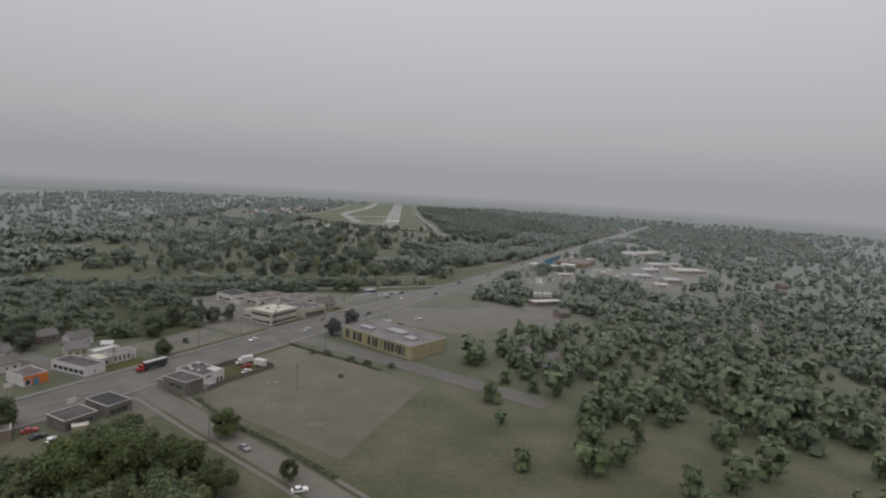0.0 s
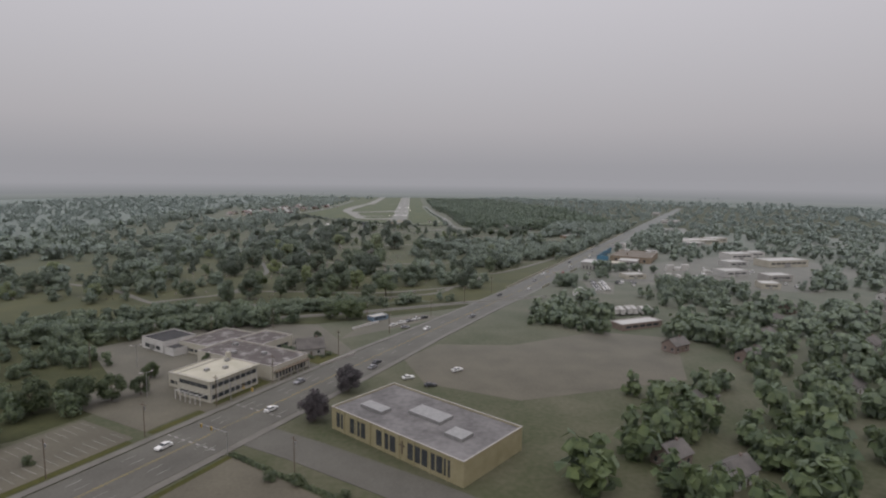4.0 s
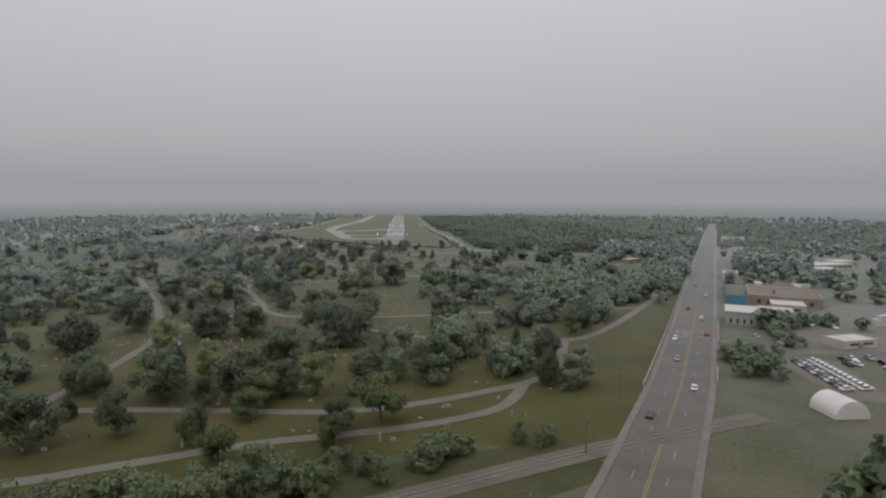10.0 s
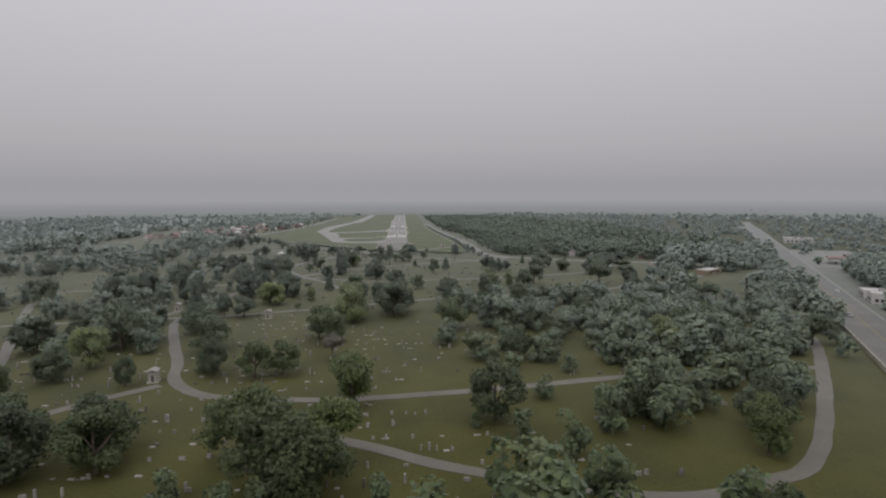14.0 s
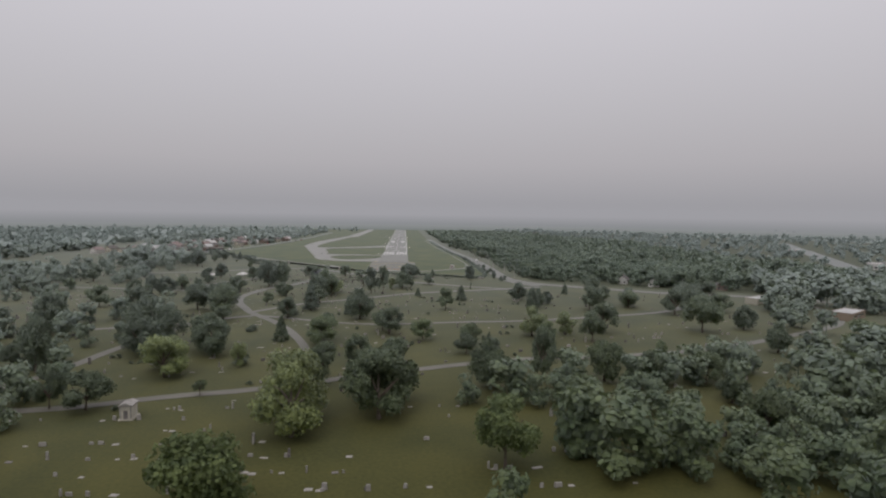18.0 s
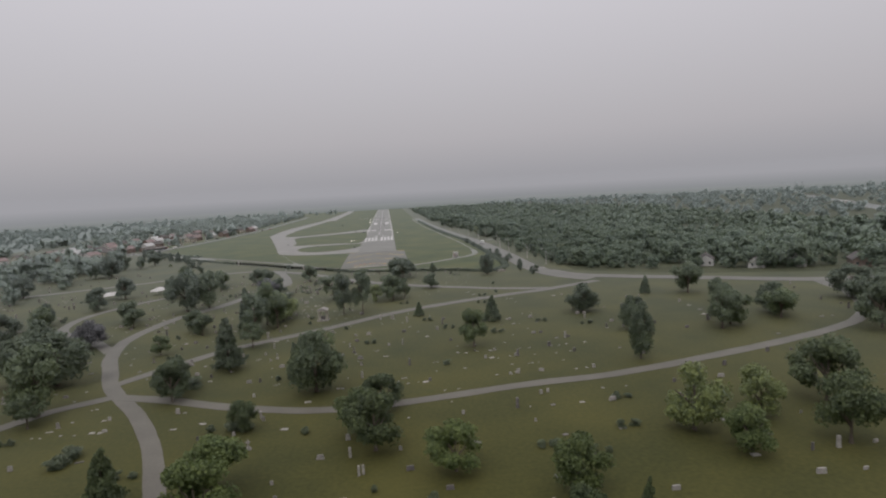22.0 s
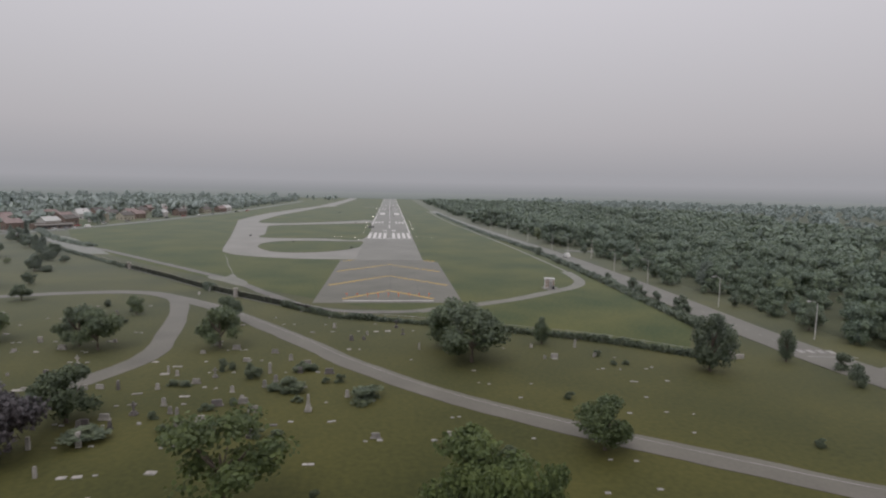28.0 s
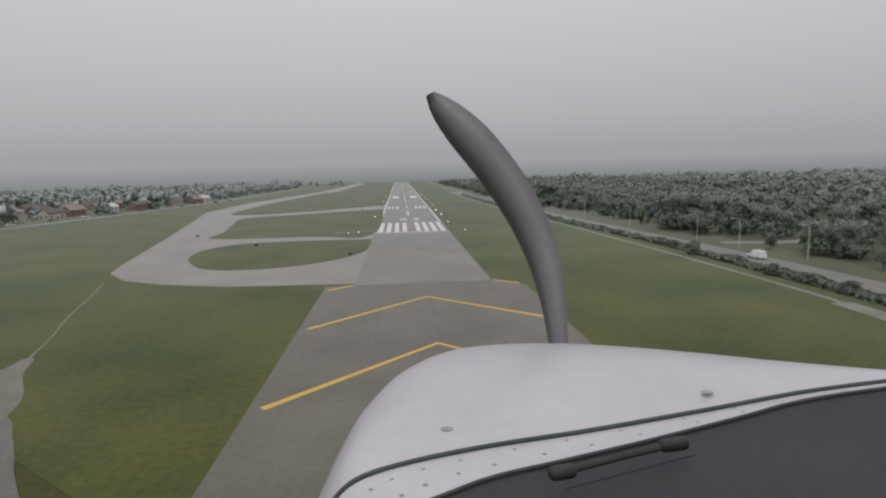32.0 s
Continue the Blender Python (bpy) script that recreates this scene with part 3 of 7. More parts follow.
def scrub(name, line, width, height, count, mat, label, seed, leaf=0.45):
    """A long low bank of leaf clumps."""
    rd, v, f = random.Random(seed), [], []
    line = smooth_line(line, steps=8)
    for i in range(count):
        k = rd.randrange(len(line) - 1)
        u = rd.random()
        x, y = (a + (b - a) * u for a, b in zip(line[k], line[k + 1]))
        bulge = 0.55 + 0.45 * noise.noise((x * 0.11, y * 0.11, seed)) + 0.25 * noise.noise((x * 0.5, y * 0.5, seed))
        z = (rd.random() ** 0.6) * height * max(bulge, 0.15) * 1.3
        side = rd.uniform(-1, 1) * width / 2 * (1 - 0.45 * z / (height * 1.4))
        d = Vector((line[k + 1][1] - line[k][1], line[k][0] - line[k + 1][0])).normalized()
        c = Vector((x + d.x * side, y + d.y * side, z))
        m = Euler((rd.uniform(0, 6), rd.uniform(-0.9, 0.9), rd.uniform(0, 6))).to_matrix()
        s, n0 = leaf * rd.uniform(0.6, 1.5), len(v)
        v += [tuple(c + m @ Vector(q) * s) for q in ((-1, -0.7, 0), (0.9, -0.8, 0.1), (1, 0.8, 0), (-0.8, 0.9, 0.15))]
        f.append((n0, n0 + 1, n0 + 2, n0 + 3))
    me = bpy.data.meshes.new(name)
    me.from_pydata(v, [], f)
    return tagged(part(name, me, mat), label, "hedge", "", "stuff")


scrub("hedge", HEDGE[6:], 1.8, 1.7, 9000, M["hedge"], "dark overgrown hedge along the airfield fence", 4, 0.24)
scrub("hedge", HEDGE[:3], 1.6, 1.5, 4200, M["hedge"], "dark overgrown hedge along the airfield fence", 5, 0.28)
scrub("hedge", [(-54, -180.2), (-57.5, -177)], 3.0, 2.6, 700, M["hedge"], "dark bush grown over the board fence", 6, 0.26)
scrub("hedge", [(-101, -131.4), (-76, -156.2), (-63.2, -170), (-44, -188.4), (-28.6, -202)], 0.7, 0.8, 2600, M["hedge"], "thin weeds behind the board fence", 7, 0.18)
scrub("hedge", [(66, -252), (76, -232), (78, -180), (78.4, -120), (77.4, -60), (70, 30), (64, 140), (58, 330)], 4.0, 1.9, 17000, M["hedge"], "ragged dark scrub between the airfield and the road", 9, 0.36)
scrub("hedge", [(-150, -60), (-190, -20), (-240, 50), (-290, 130), (-320, 260), (-300, 420)], 5, 1.4, 4500, M["hedge"], "low dark hedge beyond the airfield grass", 12, 0.6)
fence = thing("airfield_fence", pose(0, 0, 0), "dark board fence on a pale kerb, overgrown towards one end", "fence")
line = smooth_line(HEDGE, steps=7)
for i, (x, y) in enumerate(line):
    part("post", tube(bmesh.new(), [(x, y, 0), (x, y, 1.8)], [0.05, 0.05], 5), M["metal"], fence)
for z in (0.5, 1.75):
    part("rail", tube(bmesh.new(), [(x, y, z) for x, y in line], [0.03] * len(line), 4), M["metal"], fence)
boarded = smooth_line(HEDGE[2:8], steps=24)
bm = bmesh.new()
ribbon(bm, [(x - 0.25, y - 0.25) for x, y in boarded[:-18]], 0.2, 0.14, 0.14, ragged=0.3)
part("kerb", bm, M["path"], fence, "low pale concrete kerb")
board_mesh = mesh_of(boxes((-0.19, -0.02, 0.12, 0.19, 0.02, 1.62)), "board")
board_mesh.materials.append(M["slat"])
board_rd, run = random.Random(23), 0.0
for (x0, y0), (x1, y1) in zip(boarded, boarded[1:]):
    gap_length = math.hypot(x1 - x0, y1 - y0)
    turn = math.degrees(math.atan2(y1 - y0, x1 - x0))
    while run < gap_length:
        u = run / gap_length
        board = part("board", board_mesh, None, fence)
        board.matrix_local = pose(x0 + (x1 - x0) * u - 0.06, y0 + (y1 - y0) * u - 0.06, board_rd.uniform(-0.06, 0.1), board_rd.uniform(-3, 3), board_rd.uniform(-2, 2), turn)
        run += 0.44
    run -= gap_length
pillar = thing("gate_pillar", pose(-44.9, -190.0, 0, 0, 0, -40), "pale concrete pillar beside the fence", "pillar", "pillars along the fence")
part("shaft", boxes((-0.42, -0.42, 0, 0.42, 0.42, 2.35)), M["kerb"], pillar)
part("cap", boxes((-0.55, -0.55, 2.35, 0.55, 0.55, 2.52), (-0.4, -0.4, 2.52, 0.4, 0.4, 2.64)), M["kerb"], pillar)
copy_thing(pillar, pose(-98.6, -135.8, 0, 0, 0, 40))
tilted = thing("leaning_post", pose(-55, -181.8, 0, -16, 10, 0), "thin white post leaning beside the bush", "post")
part("post", tube(bmesh.new(), [(0, 0, 0), (0, 0, 1.6)], [0.07, 0.06], 6), M["white"], tilted)
marker = thing("marker_box", pose(-56.4, -186.3, 0, 0, 0, 20), "small white marker box on the grass", "marker")
part("body", boxes((-0.3, -0.25, 0, 0.3, 0.25, 0.7)), M["white"], marker)
part("lid", boxes((-0.34, -0.29, 0.7, 0.34, 0.29, 0.78)), M["kerb"], marker)

cabin = thing("equipment_cabin", pose(54, -175, 0.09, 0, 0, -12), "small white equipment cabin on a concrete pad", "cabin")
part("body", boxes((-1.6, -1.3, 0.25, 1.6, 1.3, 3.2)), M["white"], cabin)
part("roof", boxes((-1.75, -1.45, 3.2, 1.75, 1.45, 3.38)), M["metalroof"], cabin)
part("base", boxes((-1.8, -1.5, 0, 1.8, 1.5, 0.25)), M["kerb"], cabin)
part("door", boxes((-0.2, -1.36, 0.3, 0.8, -1.3, 2.4)), M["metal"], cabin, "grey metal door")
part("vent", boxes((-1.66, -0.6, 1.8, -1.6, 0.6, 2.6)), M["metal"], cabin)
part("box", boxes((0.9, -2.1, 0.0, 1.6, -1.55, 1.1)), M["carblack"], cabin, "dark utility box")
M["rust"] = material("rusty panel", (0.20, 0.13, 0.10), (0.30, 0.22, 0.18), 0.6, 0.8)
for x in (-1.2, -0.6, 1.05):
    part("rust_streak", boxes((x, -1.335, 0.5, x + 0.35, -1.302, 3.0)), M["rust"], cabin, "rusty streaked wall panel")
slab("concrete_pad", [(51.4, -177.8), (54, -178.6), (57, -178.2), (57.4, -173), (55, -172.2), (51.8, -172.6)], 0.09, M["lane"], "pale concrete pad under the cabin", "ground")

# boundary road with lamps
road("boundary_road", [(60, 420), (64, 250), (76, 40), (84.5, -70), (87, -140), (87.5, -190), (87.5, -240), (92, -275), (104, -296)], 10.5, 0.12, M["lane"], "worn grey road along the airfield")
road("boundary_road", [(92, -262), (101, -282), (122, -298), (150, -315), (183, -335), (222, -346), (300, -392), (420, -470)], 9, 0.128, M["lane"], "grey street past the cemetery edge")
road("park_road", [(96, -60), (118, -64), (150, -52), (190, -60)], 6, 0.1, M["lane"], "short pale drive into the trees")
lampost = thing("street_lamp", pose(92.8, -166, 0), "tall grey street lamp with one curved arm", "street lamp", "street lamps on the boundary road")
part("pole", tube(bmesh.new(), [(0, 0, 0), (0, 0, 8.5)], [0.12, 0.08]), M["white"], lampost)
part("arm", tube(bmesh.new(), [(0, 0, 8.4), (-0.8, 0, 8.9), (-2.0, 0, 9.0)], [0.06, 0.05, 0.05]), M["white"], lampost)
lamp_head = part("head", boxes((-2.7, -0.16, 8.9, -1.9, 0.16, 9.08)), M["white"], lampost)
part("lens", boxes((-2.6, -0.12, 8.84, -2.0, 0.12, 8.897)), M["white"], lamp_head, "pale lamp lens")
for x, y in ((92.7, -136), (98, -95), (93, -74), (89.5, -57), (88, -8), (84, 36), (80, 80), (96, -205), (98, -240)):
    copy_thing(lampost, pose(x, y, 0))

first_road, second_road = bpy.data.objects["boundary_road"], bpy.data.objects["boundary_road.001"]
mid_line = smooth_line([(60, 420), (64, 250), (76, 40), (84.5, -70), (87, -140), (87.5, -190), (87.5, -240), (92, -275)], steps=40)
for k in range(4, len(mid_line) - 30, 4):
    bm = bmesh.new()
    ribbon(bm, mid_line[k:k + 2], 0.16, 0.126, 0.004)
    part("lane_mark", bm, M["worn"], first_road)
for k in range(5):
    bm = bmesh.new()
    ribbon(bm, [(84.5 + k * 2.1, -249 - k * 0.3), (85.7 + k * 2.1, -249.2 - k * 0.3)], 2.4, 0.127, 0.004)
    part("crossing_bar", bm, M["worn"], first_road)
bm = bmesh.new()
ribbon(bm, [(86, -253), (96, -254.5)], 0.4, 0.1335, 0.003)
part("stop_line", bm, M["worn"], second_road)
# ---------------------------------------------------------------- trees
def crown_mesh(name, seed, leaves, shape, leaf, mat):
    """A crown of many leaf clumps, one unit high and of unit radius, standing on z = 0."""
    rd, v, f = random.Random(seed), [], []
    lobes = []
    if shape == "cone":
        for k in range(11):
            z = 0.08 + 0.86 * k / 11
            for j in range(6 if k < 9 else 2):
                a = rd.uniform(0, 6.28)
                r = (1 - z) * rd.uniform(0.72, 1.08)
                lobes.append((math.cos(a) * r * 0.72, math.sin(a) * r * 0.72, z, 0.22 * (1.15 - z) + 0.05, 0.07))
    else:
        base, wide = {"round": (0.11, 1.0), "open": (0.28, 0.95), "shrub": (0.02, 1.0), "tall": (0.14, 1.0)}[shape]
        for k in range({"round": 17, "open": 13, "shrub": 7, "tall": 18}[shape]):
            a, h = rd.uniform(0, 6.28), rd.uniform(0.0, 1.0)
            ring = math.sin(math.pi * (0.16 + 0.72 * h)) ** 0.8 * rd.uniform(0.35, 0.78) * wide
            s = rd.uniform(0.24, 0.40) * (1.25 if shape == "shrub" else 1)
            lobes.append((math.cos(a) * ring, math.sin(a) * ring, base + (0.93 - base) * (0.10 + 0.80 * h), s, s * (1 - base) * 0.50))
        lobes.append((0.05, 0, 0.80, 0.34, 0.15))
    for i in range(leaves):
        x, y, z, r, rz = rd.choice(lobes)
        d = Vector((rd.gauss(0, 1), rd.gauss(0, 1), rd.gauss(0.25, 1))).normalized()
        q = rd.uniform(0.55, 1.12)
        c = Vector((x + d.x * r * q, y + d.y * r * q, z + d.z * rz * q))
        m = (d + Vector((rd.gauss(0, 0.8), rd.gauss(0, 0.8), rd.gauss(0.3, 0.7)))).to_track_quat("Z", "Y").to_matrix() @ Euler((0, 0, rd.uniform(0, 6))).to_matrix()
        s, n0 = leaf * rd.uniform(0.55, 1.35), len(v)
        for a, b in ((-1, -0.7), (0.8, -1), (1, 0.7), (-0.7, 0.9)):
            w = m @ Vector((a * rd.uniform(0.7, 1.1), b * rd.uniform(0.7, 1.1), rd.uniform(-0.25, 0.25))) * s
            v.append((c.x + w.x, c.y + w.y, max(c.z + w.z * 0.55, 0.01)))
        f.append((n0, n0 + 1, n0 + 2, n0 + 3))
    # a dense dark heart, so that little sky shows through
    for x, y, z, r, rz in lobes:
        if shape == "open" and rd.random() < 0.5:
            continue
        n0 = len(v)
        for a, b, c in ((1, 0, 0), (0, 1, 0), (-1, 0, 0), (0, -1, 0), (0, 0, 1), (0, 0, -1)):
            v.append((x + a * r * 0.62, y + b * r * 0.62, max(z + c * rz * 0.7, 0.01)))
        f += [(n0 + a, n0 + b, n0 + c) for a, b, c in ((0, 1, 4), (1, 2, 4), (2, 3, 4), (3, 0, 4), (1, 0, 5), (2, 1, 5), (3, 2, 5), (0, 3, 5))]
    me = bpy.data.meshes.new(name)
    me.from_pydata(v, [], f)
    me.materials.append(mat)
    return me


def trunk_mesh(name, seed, shape):
    """A tapered trunk with limbs, one unit high; its girth suits a tree about half as wide as it is high."""
    rd, bm = random.Random(seed), bmesh.new()
    top = 0.9 if shape == "cone" else 0.62
    tube(bm, [(0, 0, 0), (0.01, 0, 0.05), (0.03, 0.02, 0.3), (0.02, -0.02, top)], [0.085, 0.06, 0.048, 0.015], 7)
    for k in range(0 if shape == "cone" else 5):
        a, z = k * 1.26 + rd.uniform(-0.4, 0.4), rd.uniform(0.22, 0.42)
        r = rd.uniform(0.35, 0.6)
        tube(bm, [(0.02, 0, z), (math.cos(a) * r * 0.5, math.sin(a) * r * 0.5, z + 0.15), (math.cos(a) * r, math.sin(a) * r, z + rd.uniform(0.2, 0.36))], [0.03, 0.02, 0.008], 5)
    me = mesh_of(bm, name)
    me.materials.append(M["bark"])
    return me


M["leafrusset"] = material("russet foliage", (0.075, 0.055, 0.035), (0.13, 0.10, 0.06), 2.0, 0.6, sheen=0.05, vary=0.2, through_leaf=0.3, haze_gloss=0.5)
KINDS = {  # shape, leaf clumps, clump size, material, label
    "green": ("round", 5200, 0.037, "leaf", "full leafy green tree in the grass"),
    "deep": ("round", 5200, 0.037, "leafdark", "dense dark green broadleaf tree"),
    "light": ("round", 5200, 0.037, "leafyoung", "light yellow green broadleaf tree"),
    "conifer": ("cone", 4200, 0.038, "leafdark", "dark pointed conifer with layered branches"),
    "open": ("open", 2600, 0.034, "leaf", "thin open crowned tree with visible limbs"),
    "purple": ("round", 5200, 0.037, "leafpurple", "dark purple leaved broadleaf tree"),
    "russet": ("open", 2600, 0.036, "leafrusset", "reddish brown thin leaved tree"),
    "shrub": ("shrub", 1500, 0.065, "hedge", "clipped dark green shrub"),
}
PROTO = {}
for kind, (shape, leaves, leaf, mat, label) in KINDS.items():
    for s in range(1 if kind in ("purple", "russet") else 3):
        seed = len(kind) * 31 + s * 7 + len(mat)
        PROTO[kind, s] = (crown_mesh(kind + " crown", seed, leaves, shape, leaf, M[mat]), trunk_mesh(kind + " trunk", seed + 1, shape))
TREES = []
tree_rd = random.Random(21)


def plant(kind, rows):
    """Trees of one kind; rows of place, height and crown radius."""
    for x, y, h, r in rows:
        s = tree_rd.randrange(1 if kind in ("purple", "russet") else 3)
        shrub = kind == "shrub"
        ob = thing("shrub" if shrub else "tree", pose(x, y, 0, 0, 0, tree_rd.uniform(0, 360)), KINDS[kind][4], "shrub" if shrub else "tree", "cemetery shrubs" if shrub else "cemetery trees")
        crown, trunk = PROTO[kind, s]
        c = part("crown", crown, None, ob)
        c.scale = (r, r, h)
        if not shrub:
            t = part("trunk", trunk, None, ob)
            t.scale = (min(r, h * 0.5), min(r, h * 0.5), h)
        TREES.append((x, y, r))


plant("green", [(-51, -1135, 16.1, 9.0), (-16, -1134, 9.8, 6.1), (-43, -1132, 17.0, 9.0), (-29, -1126, 12.6, 7.8), (-24, -1099, 9.3, 5.8), (-20, -846, 8.8, 5.2), (-4, -845, 9.2, 5.4), (-11, -848, 11.5, 7.1), (-29, -807, 9.2, 5.3), (-4, -802, 9.2, 4.7), (-4, -793, 9.4, 4.9), (-30, -771, 10.8, 6.7), (-78, -764, 12.3, 5.0), (-6, -694, 16.1, 7.9), (-24, -686, 15.8, 9.0), (-4, -661, 17.0, 7.1), (-36, -632, 11.9, 5.5), (-28, -630, 11.2, 6.1), (160, -610, 13.0, 7.0), (-19, -592, 15.7, 8.7), (-24, -583, 10.8, 5.6), (30, -574, 14.5, 6.6), (168, -524, 12.1, 7.5), (98, -522, 9.7, 6.0)])
plant("green", [(-12, -520, 12.8, 5.5), (69, -519, 12.4, 6.4), (167, -499, 14.7, 9.0), (-19, -474, 10.8, 5.4), (35, -474, 8.9, 5.2), (83, -468, 12.2, 5.4), (18, -464, 8.2, 5.1), (-20, -464, 10.2, 6.4), (5, -454, 10.8, 5.6), (136, -451, 16.1, 8.6), (93, -451, 13.0, 7.1), (2, -446, 8.7, 4.8), (-70, -421, 17.0, 7.3), (173, -403, 10.1, 6.3), (-118, -400, 11.8, 7.3), (156, -398, 15.0, 7.9), (-90, -396, 13.4, 6.6), (106, -396, 13.8, 5.6), (32, -394, 11.6, 4.3), (111, -392, 11.4, 7.0), (129, -390, 10.3, 5.8), (-140, -389, 11.2, 6.2)])
plant("green", [(-61, -376, 6.5, 3.1), (126, -361, 9.1, 4.3), (-56, -353, 7.8, 4.2), (-31, -351, 14.5, 5.0), (-36, -344, 16.3, 4.2), (125, -343, 13.2, 6.7), (-9, -337, 16.9, 3.7), (-2, -334, 17.0, 4.3), (-88, -331, 7.6, 4.7), (10, -316, 11.6, 4.4), (15, -312, 9.3, 2.6), (9, -306, 9.9, 6.0), (-69, -302, 17.0, 6.4), (-77, -257, 10.5, 3.6), (-57, -244, 8.6, 4.8), (-34, -243, 8.8, 4.5), (-62, -241, 8.6, 4.5), (-82, -238, 9.0, 4.7), (-88, -230, 6.4, 4.0), (-63, -213, 5.1, 2.4)])
plant("green", [(-101, -195, 4.6, 2.9), (-123, -176, 6.4, 3.8), (-172, -122, 9.9, 4.3), (-184, -120, 11.6, 5.5), (-169, -104, 10.6, 5.2)])
plant("deep", [(1, -1126, 7.0, 2.8), (-93, -1101, 11.5, 6.0), (-77, -1020, 8.6, 4.6), (-139, -1019, 12.9, 8.0), (-94, -991, 12.0, 6.5), (-95, -966, 12.0, 7.0), (-69, -951, 7.0, 3.6), (-84, -962, 11.0, 6.4), (-76, -956, 9.0, 4.8), (-73, -935, 6.4, 3.1), (-20, -888, 4.8, 1.7), (-86, -804, 14.2, 4.1), (-76, -797, 14.0, 7.5), (-43, -775, 10.4, 3.8), (-58, -766, 15.5, 9.0), (-35, -764, 14.5, 9.0), (-58, -758, 15.8, 4.5), (-85, -757, 12.9, 7.9), (22, -751, 15.3, 9.0)])
plant("deep", [(-28, -745, 16.2, 9.0), (-29, -739, 16.4, 7.2), (-111, -714, 17.0, 9.0), (-9, -707, 17.0, 9.0), (-15, -700, 17.0, 9.0), (-68, -694, 15.6, 9.0), (-52, -691, 14.3, 7.7), (-56, -681, 13.2, 8.2), (-75, -680, 13.2, 8.2), (-107, -676, 17.0, 9.0), (-72, -637, 9.3, 3.3), (-96, -631, 9.9, 5.8), (-49, -630, 12.5, 4.7), (-60, -600, 13.5, 8.4), (-121, -597, 14.0, 8.7), (-93, -595, 16.9, 9.0), (-155, -582, 12.7, 6.9), (-99, -582, 17.0, 9.0), (-75, -571, 13.1, 7.5), (5, -547, 17.0, 9.0), (-65, -539, 9.9, 6.1), (-74, -538, 11.6, 3.7)])
plant("deep", [(8, -536, 17.0, 9.0), (2, -532, 13.5, 7.3), (137, -523, 9.8, 6.1), (51, -518, 17.0, 4.7), (-97, -506, 17.0, 5.8), (-4, -497, 9.3, 4.7), (145, -486, 11.4, 5.1), (-57, -480, 13.6, 7.3), (-73, -472, 14.4, 6.3), (-85, -461, 17.0, 8.5), (-126, -451, 17.0, 6.6), (-21, -440, 6.7, 2.9), (6, -436, 8.4, 4.8), (-42, -419, 10.0, 4.5), (71, -417, 14.9, 3.5), (-43, -413, 9.0, 3.8), (-78, -399, 14.6, 9.0), (81, -389, 10.9, 3.9), (132, -383, 10.5, 6.0), (89, -376, 7.4, 4.0), (169, -372, 12.5, 7.7), (76, -361, 10.3, 6.4)])
plant("deep", [(-38, -354, 14.2, 5.7), (-127, -344, 10.9, 6.8), (-128, -314, 9.2, 3.6), (-77, -306, 17.0, 7.1), (-120, -293, 5.7, 2.6), (28, -291, 7.2, 4.5), (-44, -279, 8.2, 5.1), (-98, -265, 9.9, 5.0), (60, -261, 11.4, 4.6), (-91, -260, 13.8, 7.0), (79, -256, 6.8, 1.9), (16, -254, 11.2, 6.9), (-86, -251, 10.3, 4.0), (14, -245, 10.4, 6.5), (33, -242, 6.2, 2.1), (-173, -163, 14.8, 7.9)])
plant("conifer", [(-77, -779, 8.3, 3.4), (-117, -743, 10.0, 4.4), (-67, -729, 6.2, 1.9), (-11, -677, 8.6, 2.3), (-52, -624, 17.0, 5.1), (-62, -586, 9.6, 2.3), (-97, -553, 10.6, 2.3), (-99, -546, 10.6, 3.1), (-85, -544, 17.0, 6.2), (-35, -465, 10.5, 3.8), (-15.5, -409, 10.0, 3.0), (-35, -398, 15.5, 5.4), (-18, -384, 5.0, 2.6), (138, -368, 6.8, 2.5), (43, -364, 9.4, 4.0), (19, -348, 5.7, 2.4), (-42, -348, 15.7, 4.0), (110, -338, 7.9, 2.9), (-10, -312, 3.6, 2.2)])
plant("shrub", [(-11.7, -1008, 2.4, 2.0), (-4.5, -1010, 2.8, 2.4), (7.3, -1017, 2.6, 2.4), (15.3, -1022, 2.4, 2.4), (27, -1025, 2.4, 2.3), (5.4, -1040, 1.4, 1.6), (-75, -998, 2.6, 2.0), (-28, -906, 2.2, 3.5), (-23, -897, 2.2, 2.4), (-41, -498, 2.2, 3.2), (-51, -448, 2.2, 2.5), (-51, -445, 2.2, 2.6), (-22, -439, 2.2, 2.9), (-40, -409, 2.2, 3.5), (-39, -285, 1.8, 3.5), (-3, -273, 2.1, 3.5), (-16, -268, 2.2, 3.0), (-23, -262, 2.2, 1.4), (-15, -258, 1.4, 2.1), (-29, -258, 1.6, 0.8), (-63, -225, 1.2, 2.0), (-75, -202, 1.8, 1.0), (-125, -142, 2.2, 3.5)])
plant("light", [(-13, -557, 17.0, 8.2), (-14, -547, 17.0, 9.0), (-58, -512, 12.3, 7.6), (-61, -504, 10.4, 6.5), (-40, -502, 8.3, 2.9), (-31, -340, 10.9, 5.9), (3, -316, 7.7, 3.1)])
plant("open", [(-68, -428, 8.0, 4.7), (-11, -391, 8.6, 4.1), (-34, -375, 8.6, 5.0), (-16, -304, 11.6, 7.2)])
plant("purple", [(-6.5, -974, 10.6, 5.4), (1, -950, 10.4, 5.6), (-89, -360, 9.9, 6.1), (-47, -290, 10.3, 6.0)])
plant("deep", [(-75, -488, 13, 6.5), (-52, -489, 13, 6.4), (-81, -480, 10, 5.2), (-144, -456, 12, 7), (-164, -449, 12, 7.2), (-144, -321, 10, 5), (-32, -329, 9, 5)])
